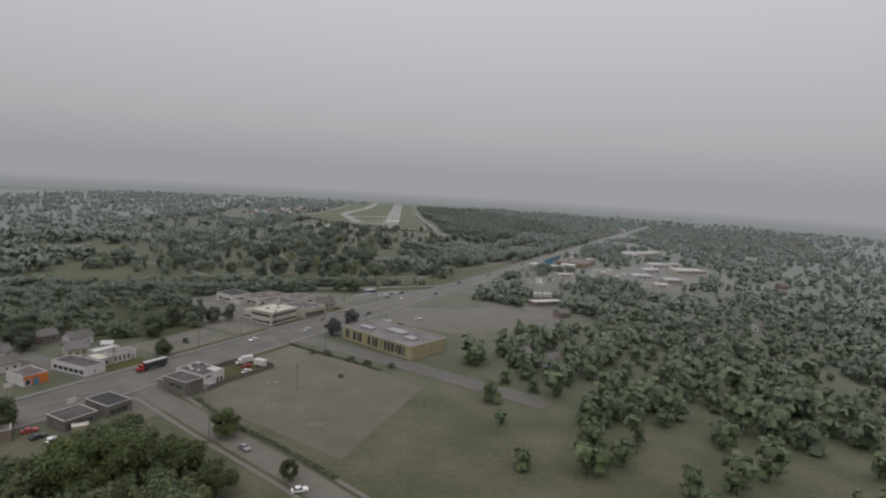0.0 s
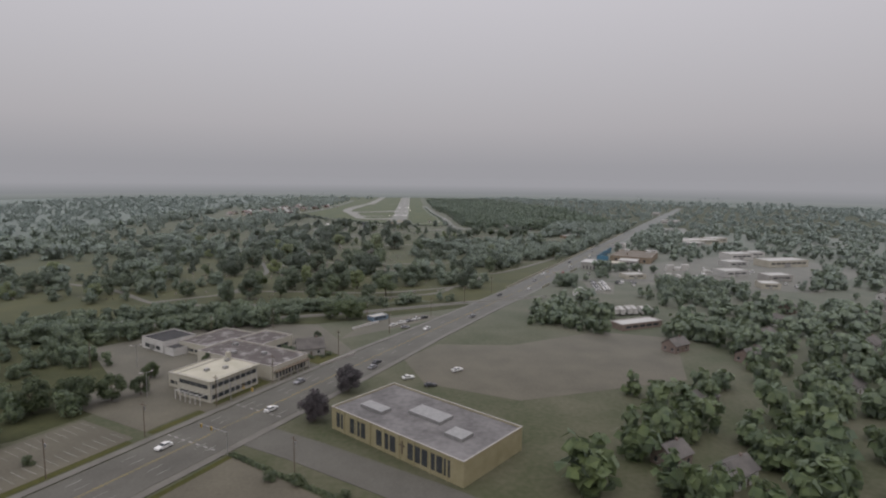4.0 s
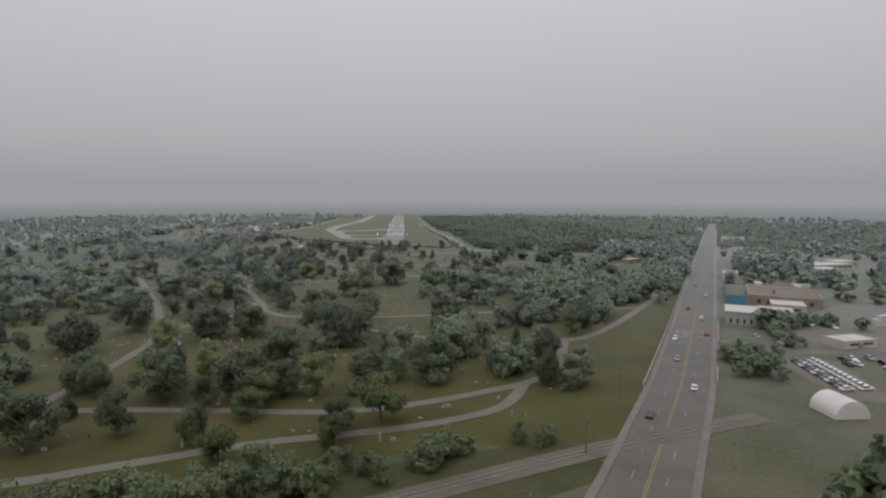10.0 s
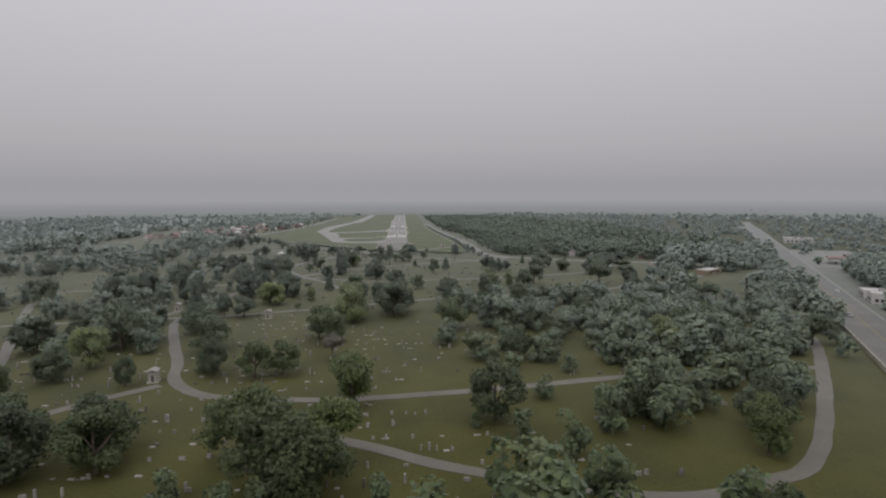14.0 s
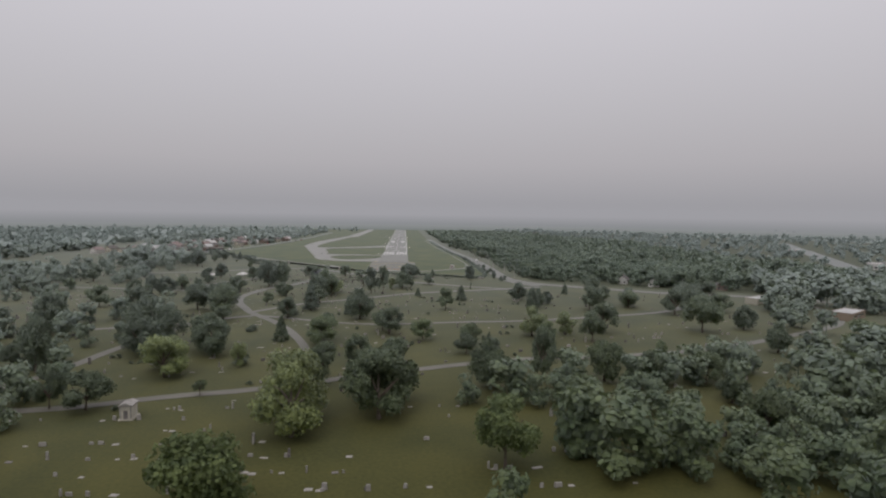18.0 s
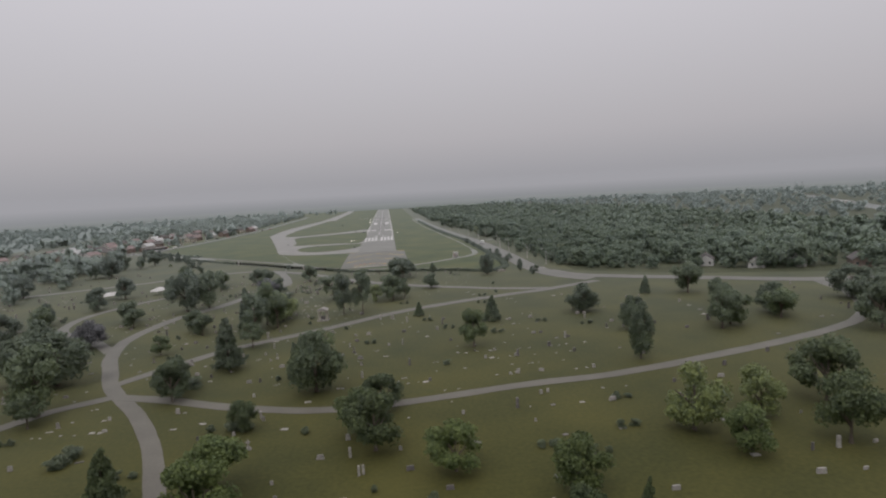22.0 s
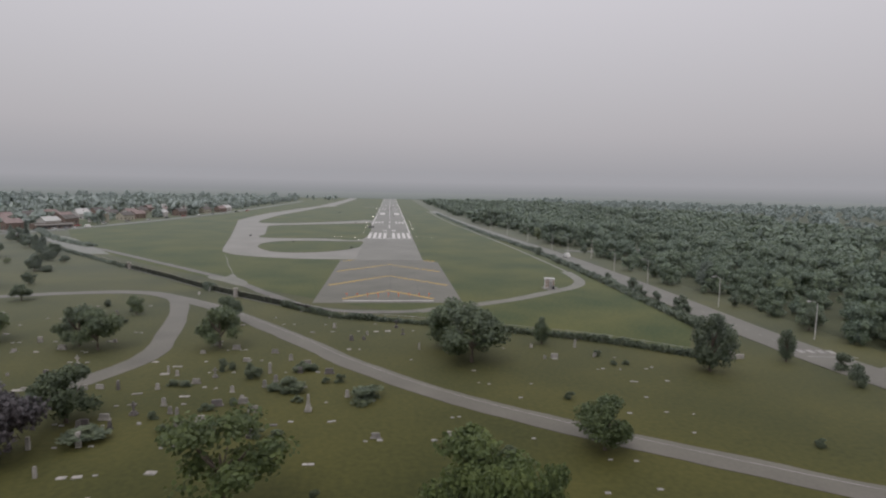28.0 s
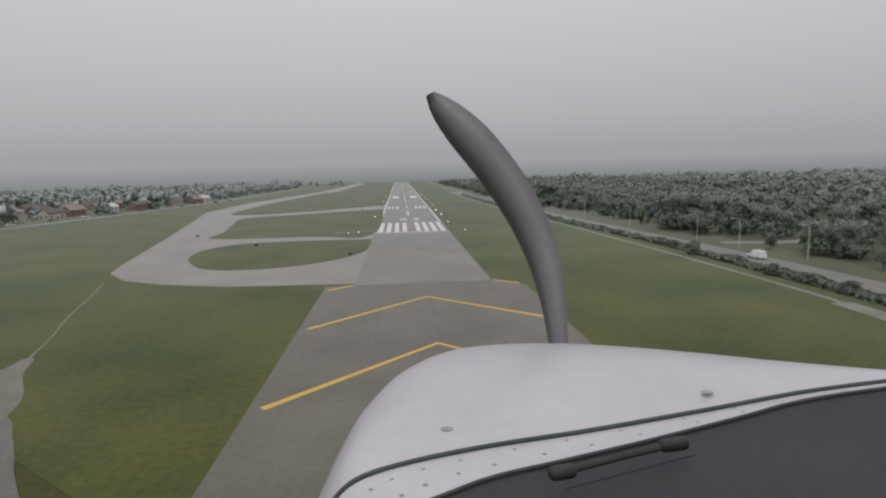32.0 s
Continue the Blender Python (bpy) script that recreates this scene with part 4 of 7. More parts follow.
plant("green", [(-93, -321, 9, 5.2), (-126, -322, 9, 4.8), (-60, -346, 8, 4.8)])
plant("open", [(-42, -529, 4.5, 2.2)])
plant("russet", [(-15, -613, 9.8, 5.1)])


# ---------------------------------------------------------------- cemetery lanes
LANES = (
    [(-205, -236), (-165, -219), (-135, -205), (-114, -192), (-95, -185), (-76, -183), (-63, -190), (-55, -206), (-48, -233), (-46, -250), (-52, -266), (-59, -283), (-66, -302), (-76, -320), (-81, -350), (-77, -372), (-70, -388), (-61, -406), (-47, -426), (-35, -448), (-23, -481), (-18, -516)],
    [(-63, -190), (-45, -206), (-21, -235), (-6, -255), (15, -276), (50, -300), (66, -308), (80, -313)],
    [(-62, -402), (-50, -386), (-39, -374), (-14, -358), (15, -337), (52, -322), (75, -315), (104, -302)],
    [(-58, -412), (-43, -418), (-22, -428), (1, -433), (38, -428), (66, -425), (120, -410), (150, -396), (172, -370), (184, -338)],
    [(-58, -412), (-69, -419), (-82, -432), (-125, -446), (-170, -452), (-215, -470)],
    [(-79, -368), (-95, -348), (-114, -330), (-119, -305), (-110, -280), (-96, -262)],
    [(-114, -330), (-140, -322), (-185, -316), (-235, -314)],
    [(-165, -552), (-113, -543), (-74, -538), (-48, -529), (-27, -523), (10, -507), (48, -494), (76, -491), (123, -480), (181, -452), (214, -430), (234, -396), (238, -358)],
    [(-108, -542), (-93, -510), (-88, -473), (-80, -435)],
    [(-92, -541), (-90, -556), (-76, -591), (-66, -614), (-60, -632), (-48, -646), (-33, -650), (-7, -653), (35, -648), (80, -640), (142, -636)],
    [(-96, -678), (-78, -653), (-62, -637)],
    [(-186, -497), (-150, -565), (-125, -611), (-96, -678), (-90, -717), (-92, -778)],
    [(-130, -806), (-103, -788), (-92, -778), (-77, -773), (-43, -775), (-2, -778), (35, -766), (62, -748), (80, -706)],
    [(-30, -668), (-2, -681), (21, -695), (55, -708), (77, -705), (101, -690), (157, -617), (190, -560), (204, -566)],
    [(-230, -740), (-175, -767), (-132, -806), (-113, -812), (-77, -815), (-50, -807), (-24, -798), (15, -790), (40, -778), (52, -757)],
)
for k, line in enumerate(LANES):
    road("cemetery_lane", line, [float(np.interp(y, (-430, -330), (3.4, 4.8))) for x, y in smooth_line(line, steps=22)] if k < 4 else 3.8, 0.055 + 0.004 * k, M["lane"], "pale worn asphalt cemetery lane", ragged=0.18)

CEMETERY = [(-345, -300), (-320, -100), (-215, -70), (-140, -120), (-40, -198), (40, -245), (84, -300), (190, -345), (175, -560), (60, -780), (0, -810), (-240, -810), (-250, -560), (-350, -480)]
rd = random.Random(77)


def free(x, y, gap):
    return all((x - a) ** 2 + (y - b) ** 2 > (gap + r * 0.8) ** 2 for a, b, r in TREES)


# further trees, thicker towards the avenue and the railway
count = 0
while count < 110:
    x, y = rd.uniform(-240, 185), rd.uniform(-805, -230)
    if not inside(x, y, CEMETERY):
        continue
    open_part = y > -440 and x > -180
    middle = -62 < x < 20 and y > -700
    east = x > 25 and -690 < y < -500
    keep = 0.1 if (open_part or middle) else 1.0 if y < -560 or abs(x + 20) < 120 else 0.3
    if rd.random() > keep or near_road(x, y, 3.0) or not free(x, y, 4.0):
        continue
    kind = rd.choice(("green", "deep", "deep", "green", "deep", "conifer", "light"))
    h = rd.uniform(7.5, 15)
    plant(kind, [(x, y, h, h * (0.26 if kind == "conifer" else rd.uniform(0.40, 0.55)))])
    count += 1

# ---------------------------------------------------------------- graves
def stone_mesh(kind):
    bm = bmesh.new()
    if kind == "tablet":
        box(bm, -0.45, -0.22, 0, 0.45, 0.22, 0.25)
        pts = [(-0.34, 0.25), (0.34, 0.25), (0.34, 1.15)] + [(0.34 * math.cos(a), 1.15 + 0.22 * math.sin(a)) for a in (0.6, 1.2, 1.57, 1.94, 2.54)] + [(-0.34, 1.15)]
        a, b = [bm.verts.new((x, -0.11, z)) for x, z in pts], [bm.verts.new((x, 0.11, z)) for x, z in pts]
        bm.faces.new(a)
        bm.faces.new(b[::-1])
        for i in range(len(pts)):
            j = (i + 1) % len(pts)
            bm.faces.new((a[j], a[i], b[i], b[j]))
    elif kind == "wide":
        box(bm, -0.95, -0.28, 0, 0.95, 0.28, 0.22)
        box(bm, -0.75, -0.16, 0.22, 0.75, 0.16, 0.95)
        box(bm, -0.66, -0.14, 0.95, 0.66, 0.14, 1.02)
    elif kind == "flat":
        box(bm, -0.85, -0.30, 0, -0.05, 0.30, 0.10)
        box(bm, 0.05, -0.30, 0, 0.85, 0.30, 0.12)
    elif kind == "cross":
        box(bm, -0.55, -0.40, 0, 0.55, 0.40, 0.30)
        box(bm, -0.38, -0.28, 0.30, 0.38, 0.28, 0.60)
        box(bm, -0.13, -0.10, 0.60, 0.13, 0.10, 2.10)
        box(bm, -0.48, -0.098, 1.42, 0.48, 0.098, 1.68)
    else:
        box(bm, -0.55, -0.55, 0, 0.55, 0.55, 0.5)
        for (z0, r0), (z1, r1) in (((0.5, 0.40), (1.1, 0.36)), ((1.1, 0.27), (2.9, 0.19)), ((2.9, 0.19), (3.15, 0.02))):
            lo = [bm.verts.new((sx * r0, sy * r0, z0)) for sx, sy in ((-1, -1), (1, -1), (1, 1), (-1, 1))]
            hi = [bm.verts.new((sx * r1, sy * r1, z1)) for sx, sy in ((-1, -1), (1, -1), (1, 1), (-1, 1))]
            bm.faces.new(hi)
            for i in range(4):
                bm.faces.new((lo[i], lo[(i + 1) % 4], hi[(i + 1) % 4], hi[i]))
    return mesh_of(bm, kind)


STONES = {k: stone_mesh(k) for k in ("tablet", "wide", "flat", "cross", "obelisk")}
STONE_NAMES = {"tablet": ("headstone", "upright pale headstone with a rounded top"), "wide": ("headstone", "wide low granite headstone on a plinth"), "flat": ("grave_slab", "pair of flat pale grave slabs in the grass"),
               "cross": ("grave_cross", "stone cross on a stepped base"), "obelisk": ("obelisk", "tall tapered pale stone obelisk on a base")}
DARK = {k: me.copy() for k, me in STONES.items()}
for k in STONES:
    STONES[k].materials.append(M["stone"])
    DARK[k].materials.append(M["granite"])


def grave(kind, x, y, turn=0.0, s=1.0, dark=False):
    name, label = STONE_NAMES[kind]
    ob = part(name, (DARK if dark else STONES)[kind], None)
    ob.matrix_basis = pose(x, y, 0, 0, 0, turn) @ Matrix.Scale(s, 4)
    tagged(ob, label.replace("pale", "dark") if dark else label, "grave", "graves in the grass")


for kind, rows in (
        ("cross", [(-29.5, -261), (-36.1, -276.7), (-70.3, -216.5)]),
        ("tablet", [(-24.7, -268.3), (-22.1, -272.5), (-18.3, -251.9), (-18.8, -263.7), (-37.2, -281.3), (-33.2, -273.5), (-6.3, -271.1), (-41.4, -281), (-31.2, -276.5), (-77.6, -207.8), (-67.5, -213.2), (-63.1, -235.9)]),
        ("wide", [(-26, -279.4), (-19.5, -276.3), (-25.4, -273.9), (-31.7, -263.9), (-22.2, -247.1), (-14.8, -254.6), (-39.3, -278.3), (-10.3, -259.8), (-34.9, -241), (-30.3, -244.3), (-64, -243.4)]),
        ("obelisk", [(-11.6, -276.5), (-17.9, -284.9), (-28.6, -280.9)]),
        ("flat", [(-31.5, -269.9), (-39.2, -268.4), (-37.9, -255), (-16, -281.3), (-33, -392), (-13, -396), (-62, -431), (-28, -370), (-48, -447)])):
    for i, (x, y) in enumerate(rows):
        grave(kind, x, y, rd.uniform(-14, 14), rd.uniform(0.8, 1.0), (i * 7 + len(rows)) % 5 == 0)
plant("shrub", [(x, y, rd.uniform(1.0, 1.6), rd.uniform(0.9, 1.3)) for x, y in (
    (-26.5, -275.6), (-23.4, -273.4), (-28, -256.9), (-30.2, -253.6), (-22.7, -260.1), (-24.4, -257.8), (-18.5, -267.6), (-16.2, -268.9), (-13.8, -272.9), (-30, -282.6), (-32.7, -278.2), (-15.5, -256.4), (-13.5, -257.9),
    (-63.6, -224.2), (-62.0, -221.8), (-65.5, -232.5), (-74.2, -203.9), (-65.7, -209.6))])
near = 0
while near < 130:      # graves that stand apart, in loose rows
    x, y = rd.uniform(-95, 12), rd.uniform(-540, -225)
    y = round(y / 6.5) * 6.5 + rd.uniform(-0.4, 0.4)
    if near_road(x, y, 1.5) or not inside(x, y, CEMETERY) or not free(x, y, 0.3):
        continue
    grave(rd.choice(("tablet", "wide", "wide", "flat", "flat", "flat", "cross", "tablet")), x, y, rd.uniform(-10, 10), rd.uniform(0.6, 0.95), rd.random() < 0.25)
    near += 1
shrubs = 0
while shrubs < 90:
    x, y = rd.uniform(-150, 70), rd.uniform(-560, -225)
    if near_road(x, y, 2.5) or not inside(x, y, CEMETERY) or not free(x, y, 1.5):
        continue
    plant("shrub", [(x + k * 2.3, y, rd.uniform(0.9, 1.6), rd.uniform(0.8, 1.3)) for k in range(rd.choice((1, 2, 2)))])
    shrubs += 1


def many_graves(name, mat, count, seed, area=(-235, 180, -800, -225), flat=False):
    """The graves too many to tell apart."""
    rg, v, f = random.Random(seed), [], []
    made = 0
    while made < count:
        x, y = rg.uniform(area[0], area[1]), round(rg.uniform(area[2], area[3]) / 7) * 7 + rg.uniform(-0.5, 0.5)
        if not inside(x, y, CEMETERY) or near_road(x, y, 1.0) or noise.noise((x * 0.012 * (1 + 3 * flat), y * 0.012 * (1 + 3 * flat), seed)) < -0.12:
            continue
        made += 1
        w, d, h = rg.choice(((0.4, 0.16, 1.0), (0.8, 0.2, 0.9), (0.8, 0.5, 0.14), (0.8, 0.5, 0.14), (0.3, 0.3, 2.2), (0.5, 0.2, 1.3)))
        if flat:
            w, d, h = 0.42, 0.22, 0.12
        s, a, n0 = rg.uniform(0.55, 0.95), rg.uniform(-0.2, 0.2), len(v)
        for z, q in ((0, 1.0), (h * s, 0.86)):
            for sx, sy in ((-1, -1), (1, -1), (1, 1), (-1, 1)):
                px, py = sx * w * s * q, sy * d * s * q
                v.append((x + px * math.cos(a) - py * math.sin(a), y + px * math.sin(a) + py * math.cos(a), z))
        f += [(n0 + 4, n0 + 5, n0 + 6, n0 + 7)] + [(n0 + i, n0 + (i + 1) % 4, n0 + 4 + (i + 1) % 4, n0 + 4 + i) for i in range(4)]
    me = bpy.data.meshes.new(name)
    me.from_pydata(v, [], f)
    tagged(part(name, me, mat), "rows of small weathered grave stones in the grass", "graves", "", "stuff")


many_graves("gravestones", M["stone"], 800, 5)
many_graves("gravestones", M["granite"], 500, 8)
many_graves("gravestones", M["stone"], 420, 17, (-330, -120, -520, -90))
many_graves("gravestones", M["stone"], 480, 23, (-120, 60, -730, -540))
many_graves("grave_markers", M["worn"], 420, 13, (-100, 60, -440, -205), True)
plant("conifer", [(-207, -30, 9, 3.2), (-185, -53, 10, 3.6), (-158, -86, 9, 3.4), (-168, -74, 8, 3.0)])
plant("deep", [(-129, -142, 6.5, 3.2), (-140, -114, 5, 3.4), (-147, -98, 6, 3.8), (-131, -119, 3.2, 2.2), (-176, -66, 7, 4.2), (-196, -42, 8, 4.6)])
plant("green", [(-114, -170, 4.2, 2.6)])
plant("light", [(-151, -122, 2.6, 1.5)])
plant("deep", [(-37.5, -224, 7.2, 3.6)])
slab("dirt_apron", [(-200, -12), (-184, -36), (-166, -57), (-146, -82), (-137, -90), (-127, -90), (-136, -78), (-150, -60), (-176, -24), (-192, -6)], 0.074, M["track"], "wide worn dirt apron beside the airfield path", "ground")


def mausoleum(x, y, turn, w=2.6, d=3.4, h=3.2):
    ob = thing("mausoleum", pose(x, y, 0, 0, 0, turn), "small pale stone mausoleum with a low gabled roof", "mausoleum", "mausoleums")
    part("plinth", boxes((-w / 2 - 0.3, -d / 2 - 0.3, 0, w / 2 + 0.3, d / 2 + 0.3, 0.35)), M["cream"], ob)
    part("wall", boxes((-w / 2, -d / 2, 0.35, w / 2, d / 2, h)), M["cream"], ob)
    bm = bmesh.new()
    q = [(-w / 2 - 0.25, h), (w / 2 + 0.25, h), (w / 2 + 0.25, h + 0.25), (0, h + 0.85), (-w / 2 - 0.25, h + 0.25)]
    a, b = [bm.verts.new((px, -d / 2 - 0.25, z)) for px, z in q], [bm.verts.new((px, d / 2 + 0.25, z)) for px, z in q]
    bm.faces.new(a)
    bm.faces.new(b[::-1])
    for i in range(5):
        bm.faces.new((a[(i + 1) % 5], a[i], b[i], b[(i + 1) % 5]))
    part("roof", bm, M["stone"], ob)
    part("door", boxes((-0.45, -d / 2 - 0.04, 0.35, 0.45, -d / 2 + 0.04, 2.3)), M["granite"], ob, "dark bronze door")
    for s in (-1, 1):
        part("pilaster", boxes((s * w * 0.42 - 0.16, -d / 2 - 0.12, 0.35, s * w * 0.42 + 0.16, -d / 2 + 0.05, h)), M["stone"], ob)


for row in ((-52.5, -544.5, 4), (-65.5, -633, 10), (-101, -523, 0), (-75, -713, -6), (-86.5, -434, 5)):
    mausoleum(*row)
temple = thing("open_temple", pose(-16, -343.5, 0, 0, 0, -8), "open stone memorial temple with four columns", "memorial")
part("plinth", boxes((-1.75, -1.4, 0.2, 1.75, 1.4, 0.45)), M["stone"], temple)
part("step", boxes((-2.1, -1.8, 0, 2.1, 1.8, 0.2)), M["stone"], temple)
for sx in (-1, 1):
    for sy in (-1, 1):
        part("column", tube(bmesh.new(), [(sx * 1.35, sy * 1.0, 0.45), (sx * 1.35, sy * 1.0, 0.62), (sx * 1.35, sy * 1.0, 3.5)], [0.32, 0.24, 0.20], 8), M["cream"], temple)
part("entablature", boxes((-1.75, -1.4, 3.5, 1.75, 1.4, 4.0)), M["cream"], temple)
bm = bmesh.new()
lid = [bm.verts.new((sx * 1.95, sy * 1.6, 4.0)) for sx, sy in ((-1, -1), (1, -1), (1, 1), (-1, 1))] + [bm.verts.new((0, sy * 1.6, 4.75)) for sy in (-1, 1)]
for q in ((0, 1, 4), (2, 3, 5), (0, 4, 5, 3), (1, 2, 5, 4), (0, 3, 2, 1)):
    bm.faces.new([lid[i] for i in q])
part("cornice", bm, M["stone"], temple, "low gabled stone roof")
part("tomb", boxes((-0.7, -0.4, 0.45, 0.7, 0.4, 1.6)), M["granite"], temple)
tent = thing("tent", pose(-129.5, -258, 0, 0, 0, 20), "white canvas graveside tent with a peaked top", "tent")
for sx in (-1, 1):
    for sy in (-1, 1):
        part("pole", tube(bmesh.new(), [(sx * 3.4, sy * 2.4, 0), (sx * 3.4, sy * 2.4, 2.2)], [0.06, 0.06], 5), M["metal"], tent)
bm = bmesh.new()
c = [bm.verts.new((sx * 3.6, sy * 2.6, 2.15)) for sx, sy in ((-1, -1), (1, -1), (1, 1), (-1, 1))]
r1, r2 = bm.verts.new((-1.6, 0, 3.7)), bm.verts.new((1.6, 0, 3.7))
for q in ((c[0], c[1], r2, r1), (c[2], c[3], r1, r2), (c[1], c[2], r2), (c[3], c[0], r1)):
    bm.faces.new(q)
part("canopy", bm, M["white"], tent)
copy_thing(tent, pose(-109, -252, 0, 0, 0, 65))


# trees and bushes on the verge of the boundary road
verge_rd = random.Random(63)
for x, y in ((103, -232), (112, -218), (101, -205), (119, -200), (106, -180), (114, -168), (104, -150), (110, -132), (103, -112), (108, -96), (101, -76), (110, -84), (100, -38), (106, -24), (97, 2), (103, 14), (96, 30), (118, -232), (126, -246), (111, -246)):
    h = verge_rd.uniform(4, 9)
    plant(verge_rd.choice(("green", "deep", "green", "light", "open")), [(x, y, h, h * verge_rd.uniform(0.36, 0.5))])
for x, y in ((80, -214), (79, -200), (81, -186), (82, -178), (80, -160), (78, -132), (77, -112), (76, -80), (84, -206), (86, -262), (82, -270)):
    plant("deep" if y in (-214, -178) else "shrub", [(x, y, verge_rd.uniform(2.6, 4.5), verge_rd.uniform(1.8, 2.8))])

lane_ob = bpy.data.objects["cemetery_lane.001"]
bm = bmesh.new()
ribbon(bm, [(x + 0.9, y + 0.9) for x, y in smooth_line(LANES[1])][3:], 0.13, 0.066, 0.004)
part("seam", bm, M["worn"], lane_ob, "pale cracked seam along the lane")


# ---------------------------------------------------------------- town
def flat_building(name, m, w, d, h, wall, roof, label, windows=(), category="building", parapet=0.4, door=None, group="", gap=0.1):
    """A flat roofed building, w along x and d along y from its corner; windows: rows of (side, start, end, sill, head, count)."""
    ob = thing(name, m, label, category, group)
    t = 0.3
    part("wall", boxes((0, 0, 0, w, t, h), (0, d - t, 0, w, d, h), (0, t, 0, t, d - t, h), (w - t, t, 0, w, d - t, h)), M[wall], ob)
    part("roof", boxes((t, t, h - parapet - 0.25, w - t, d - t, h - parapet)), M[roof], ob)
    e = 0.12
    part("coping", boxes((-e, -e, h, w + e, t, h + 0.1), (-e, d - t, h, w + e, d + e, h + 0.1), (-e, t, h, t, d - t, h + 0.1), (w - t, t, h, w + e, d - t, h + 0.1)), M["kerb"], ob)
    for side, a, b, sill, head, n in windows:
        step = (b - a) / n
        for k in range(n):
            p, q = a + k * step + step * gap, a + (k + 1) * step - step * gap
            r = {"s": (p, -0.05, sill, q, 0.03, head), "n": (p, d - 0.03, sill, q, d + 0.05, head), "w": (-0.05, p, sill, 0.03, q, head), "e": (w - 0.03, p, sill, w + 0.05, q, head)}[side]
            part("window", boxes(r), M["glass"], ob)
    if door:
        side, p, q, hh = door
        r = {"s": (p, -0.07, 0, q, 0.02, hh), "w": (-0.07, p, 0, 0.02, q, hh), "e": (w - 0.02, p, 0, w + 0.07, q, hh)}[side]
        part("door", boxes(r), M["metal"], ob)
    return ob


def gable_house(m, w, d, h, rise, wall, roof, label, category="house", name="house", group="", porch=True):
    """A house with a gabled roof along x, centred on its place."""
    ob = thing(name, m, label, category, group)
    bm = bmesh.new()
    q = [(-d / 2, 0), (d / 2, 0), (d / 2, h), (0, h + rise), (-d / 2, h)]
    a, b = [bm.verts.new((-w / 2, y, z)) for y, z in q], [bm.verts.new((w / 2, y, z)) for y, z in q]
    bm.faces.new(a[::-1])
    bm.faces.new(b)
    for i in range(5):
        bm.faces.new((a[i], a[(i + 1) % 5], b[(i + 1) % 5], b[i]))
    part("wall", bm, M[wall], ob)
    for s in (-1, 1):
        bm = bmesh.new()
        run, e = d / 2, 0.45
        z_e = h - rise * e / run
        q = [(s * (run + e), z_e + 0.05), (0, h + rise + 0.05), (0, h + rise + 0.25), (s * (run + e), z_e + 0.25)]
        a, b = [bm.verts.new((-w / 2 - 0.4, y, z)) for y, z in q], [bm.verts.new((w / 2 + 0.4, y, z)) for y, z in q]
        bm.faces.new(a)
        bm.faces.new(b[::-1])
        for i in range(4):
            bm.faces.new((a[(i + 1) % 4], a[i], b[i], b[(i + 1) % 4]))
        bmesh.ops.recalc_face_normals(bm, faces=bm.faces)
        part("roof", bm, M[roof], ob)
    for s in (-1, 1):
        for k in (-1, 1):
            win = part("window", boxes((s * w / 2 - 0.04, k * d * 0.25 - 0.5, 1.0, s * w / 2 + 0.04, k * d * 0.25 + 0.5, 2.3)), M["glass"], ob)
            part("sill", boxes((s * w / 2 - 0.1, k * d * 0.25 - 0.6, 0.9, s * w / 2 + 0.1, k * d * 0.25 + 0.6, 0.996)), M["white"], win)
        for k in (-0.32, 0.28):
            win = part("window", boxes((k * w - 0.5, s * d / 2 - 0.04, 1.0, k * w + 0.5, s * d / 2 + 0.04, 2.3)), M["glass"], ob)
            part("sill", boxes((k * w - 0.6, s * d / 2 - 0.1, 0.9, k * w + 0.6, s * d / 2 + 0.1, 0.996)), M["white"], win)
    leaf = part("door", boxes((-0.45, -d / 2 - 0.06, 0, 0.45, -d / 2 + 0.02, 2.05)), M["wood"], ob)
    part("handle", boxes((0.30, -d / 2 - 0.12, 1.0, 0.38, -d / 2 - 0.061, 1.08)), M["metal"], leaf)
    part("chimney", boxes((w * 0.2, -0.3, h + rise * 0.6, w * 0.2 + 0.6, 0.3, h + rise + 0.8)), M["brick"], ob)
    return ob


def on_avenue(s, off, turn=0.0, z=0.0):
    """A pose on the ground beside the avenue: x runs along it, y to its left."""
    return Matrix.Translation((*avenue(s, off), z)) @ Matrix.Rotation(math.atan2(AVU.y, AVU.x) + radians(turn), 4, "Z")


def wheel_mesh(r, w):
    bm = bmesh.new()
    bmesh.ops.create_cone(bm, cap_ends=True, segments=12, radius1=r, radius2=r, depth=w, matrix=Matrix.Rotation(radians(90), 4, "X"))
    return mesh_of(bm, "wheel")


WHEEL, TRUCKWHEEL = wheel_mesh(0.33, 0.22), wheel_mesh(0.5, 0.35)
RIM_DISC = wheel_mesh(0.19, 0.236)
RIM_DISC.materials.append(M["metal"])
for me in (WHEEL, TRUCKWHEEL):
    me.materials.append(M["black"])


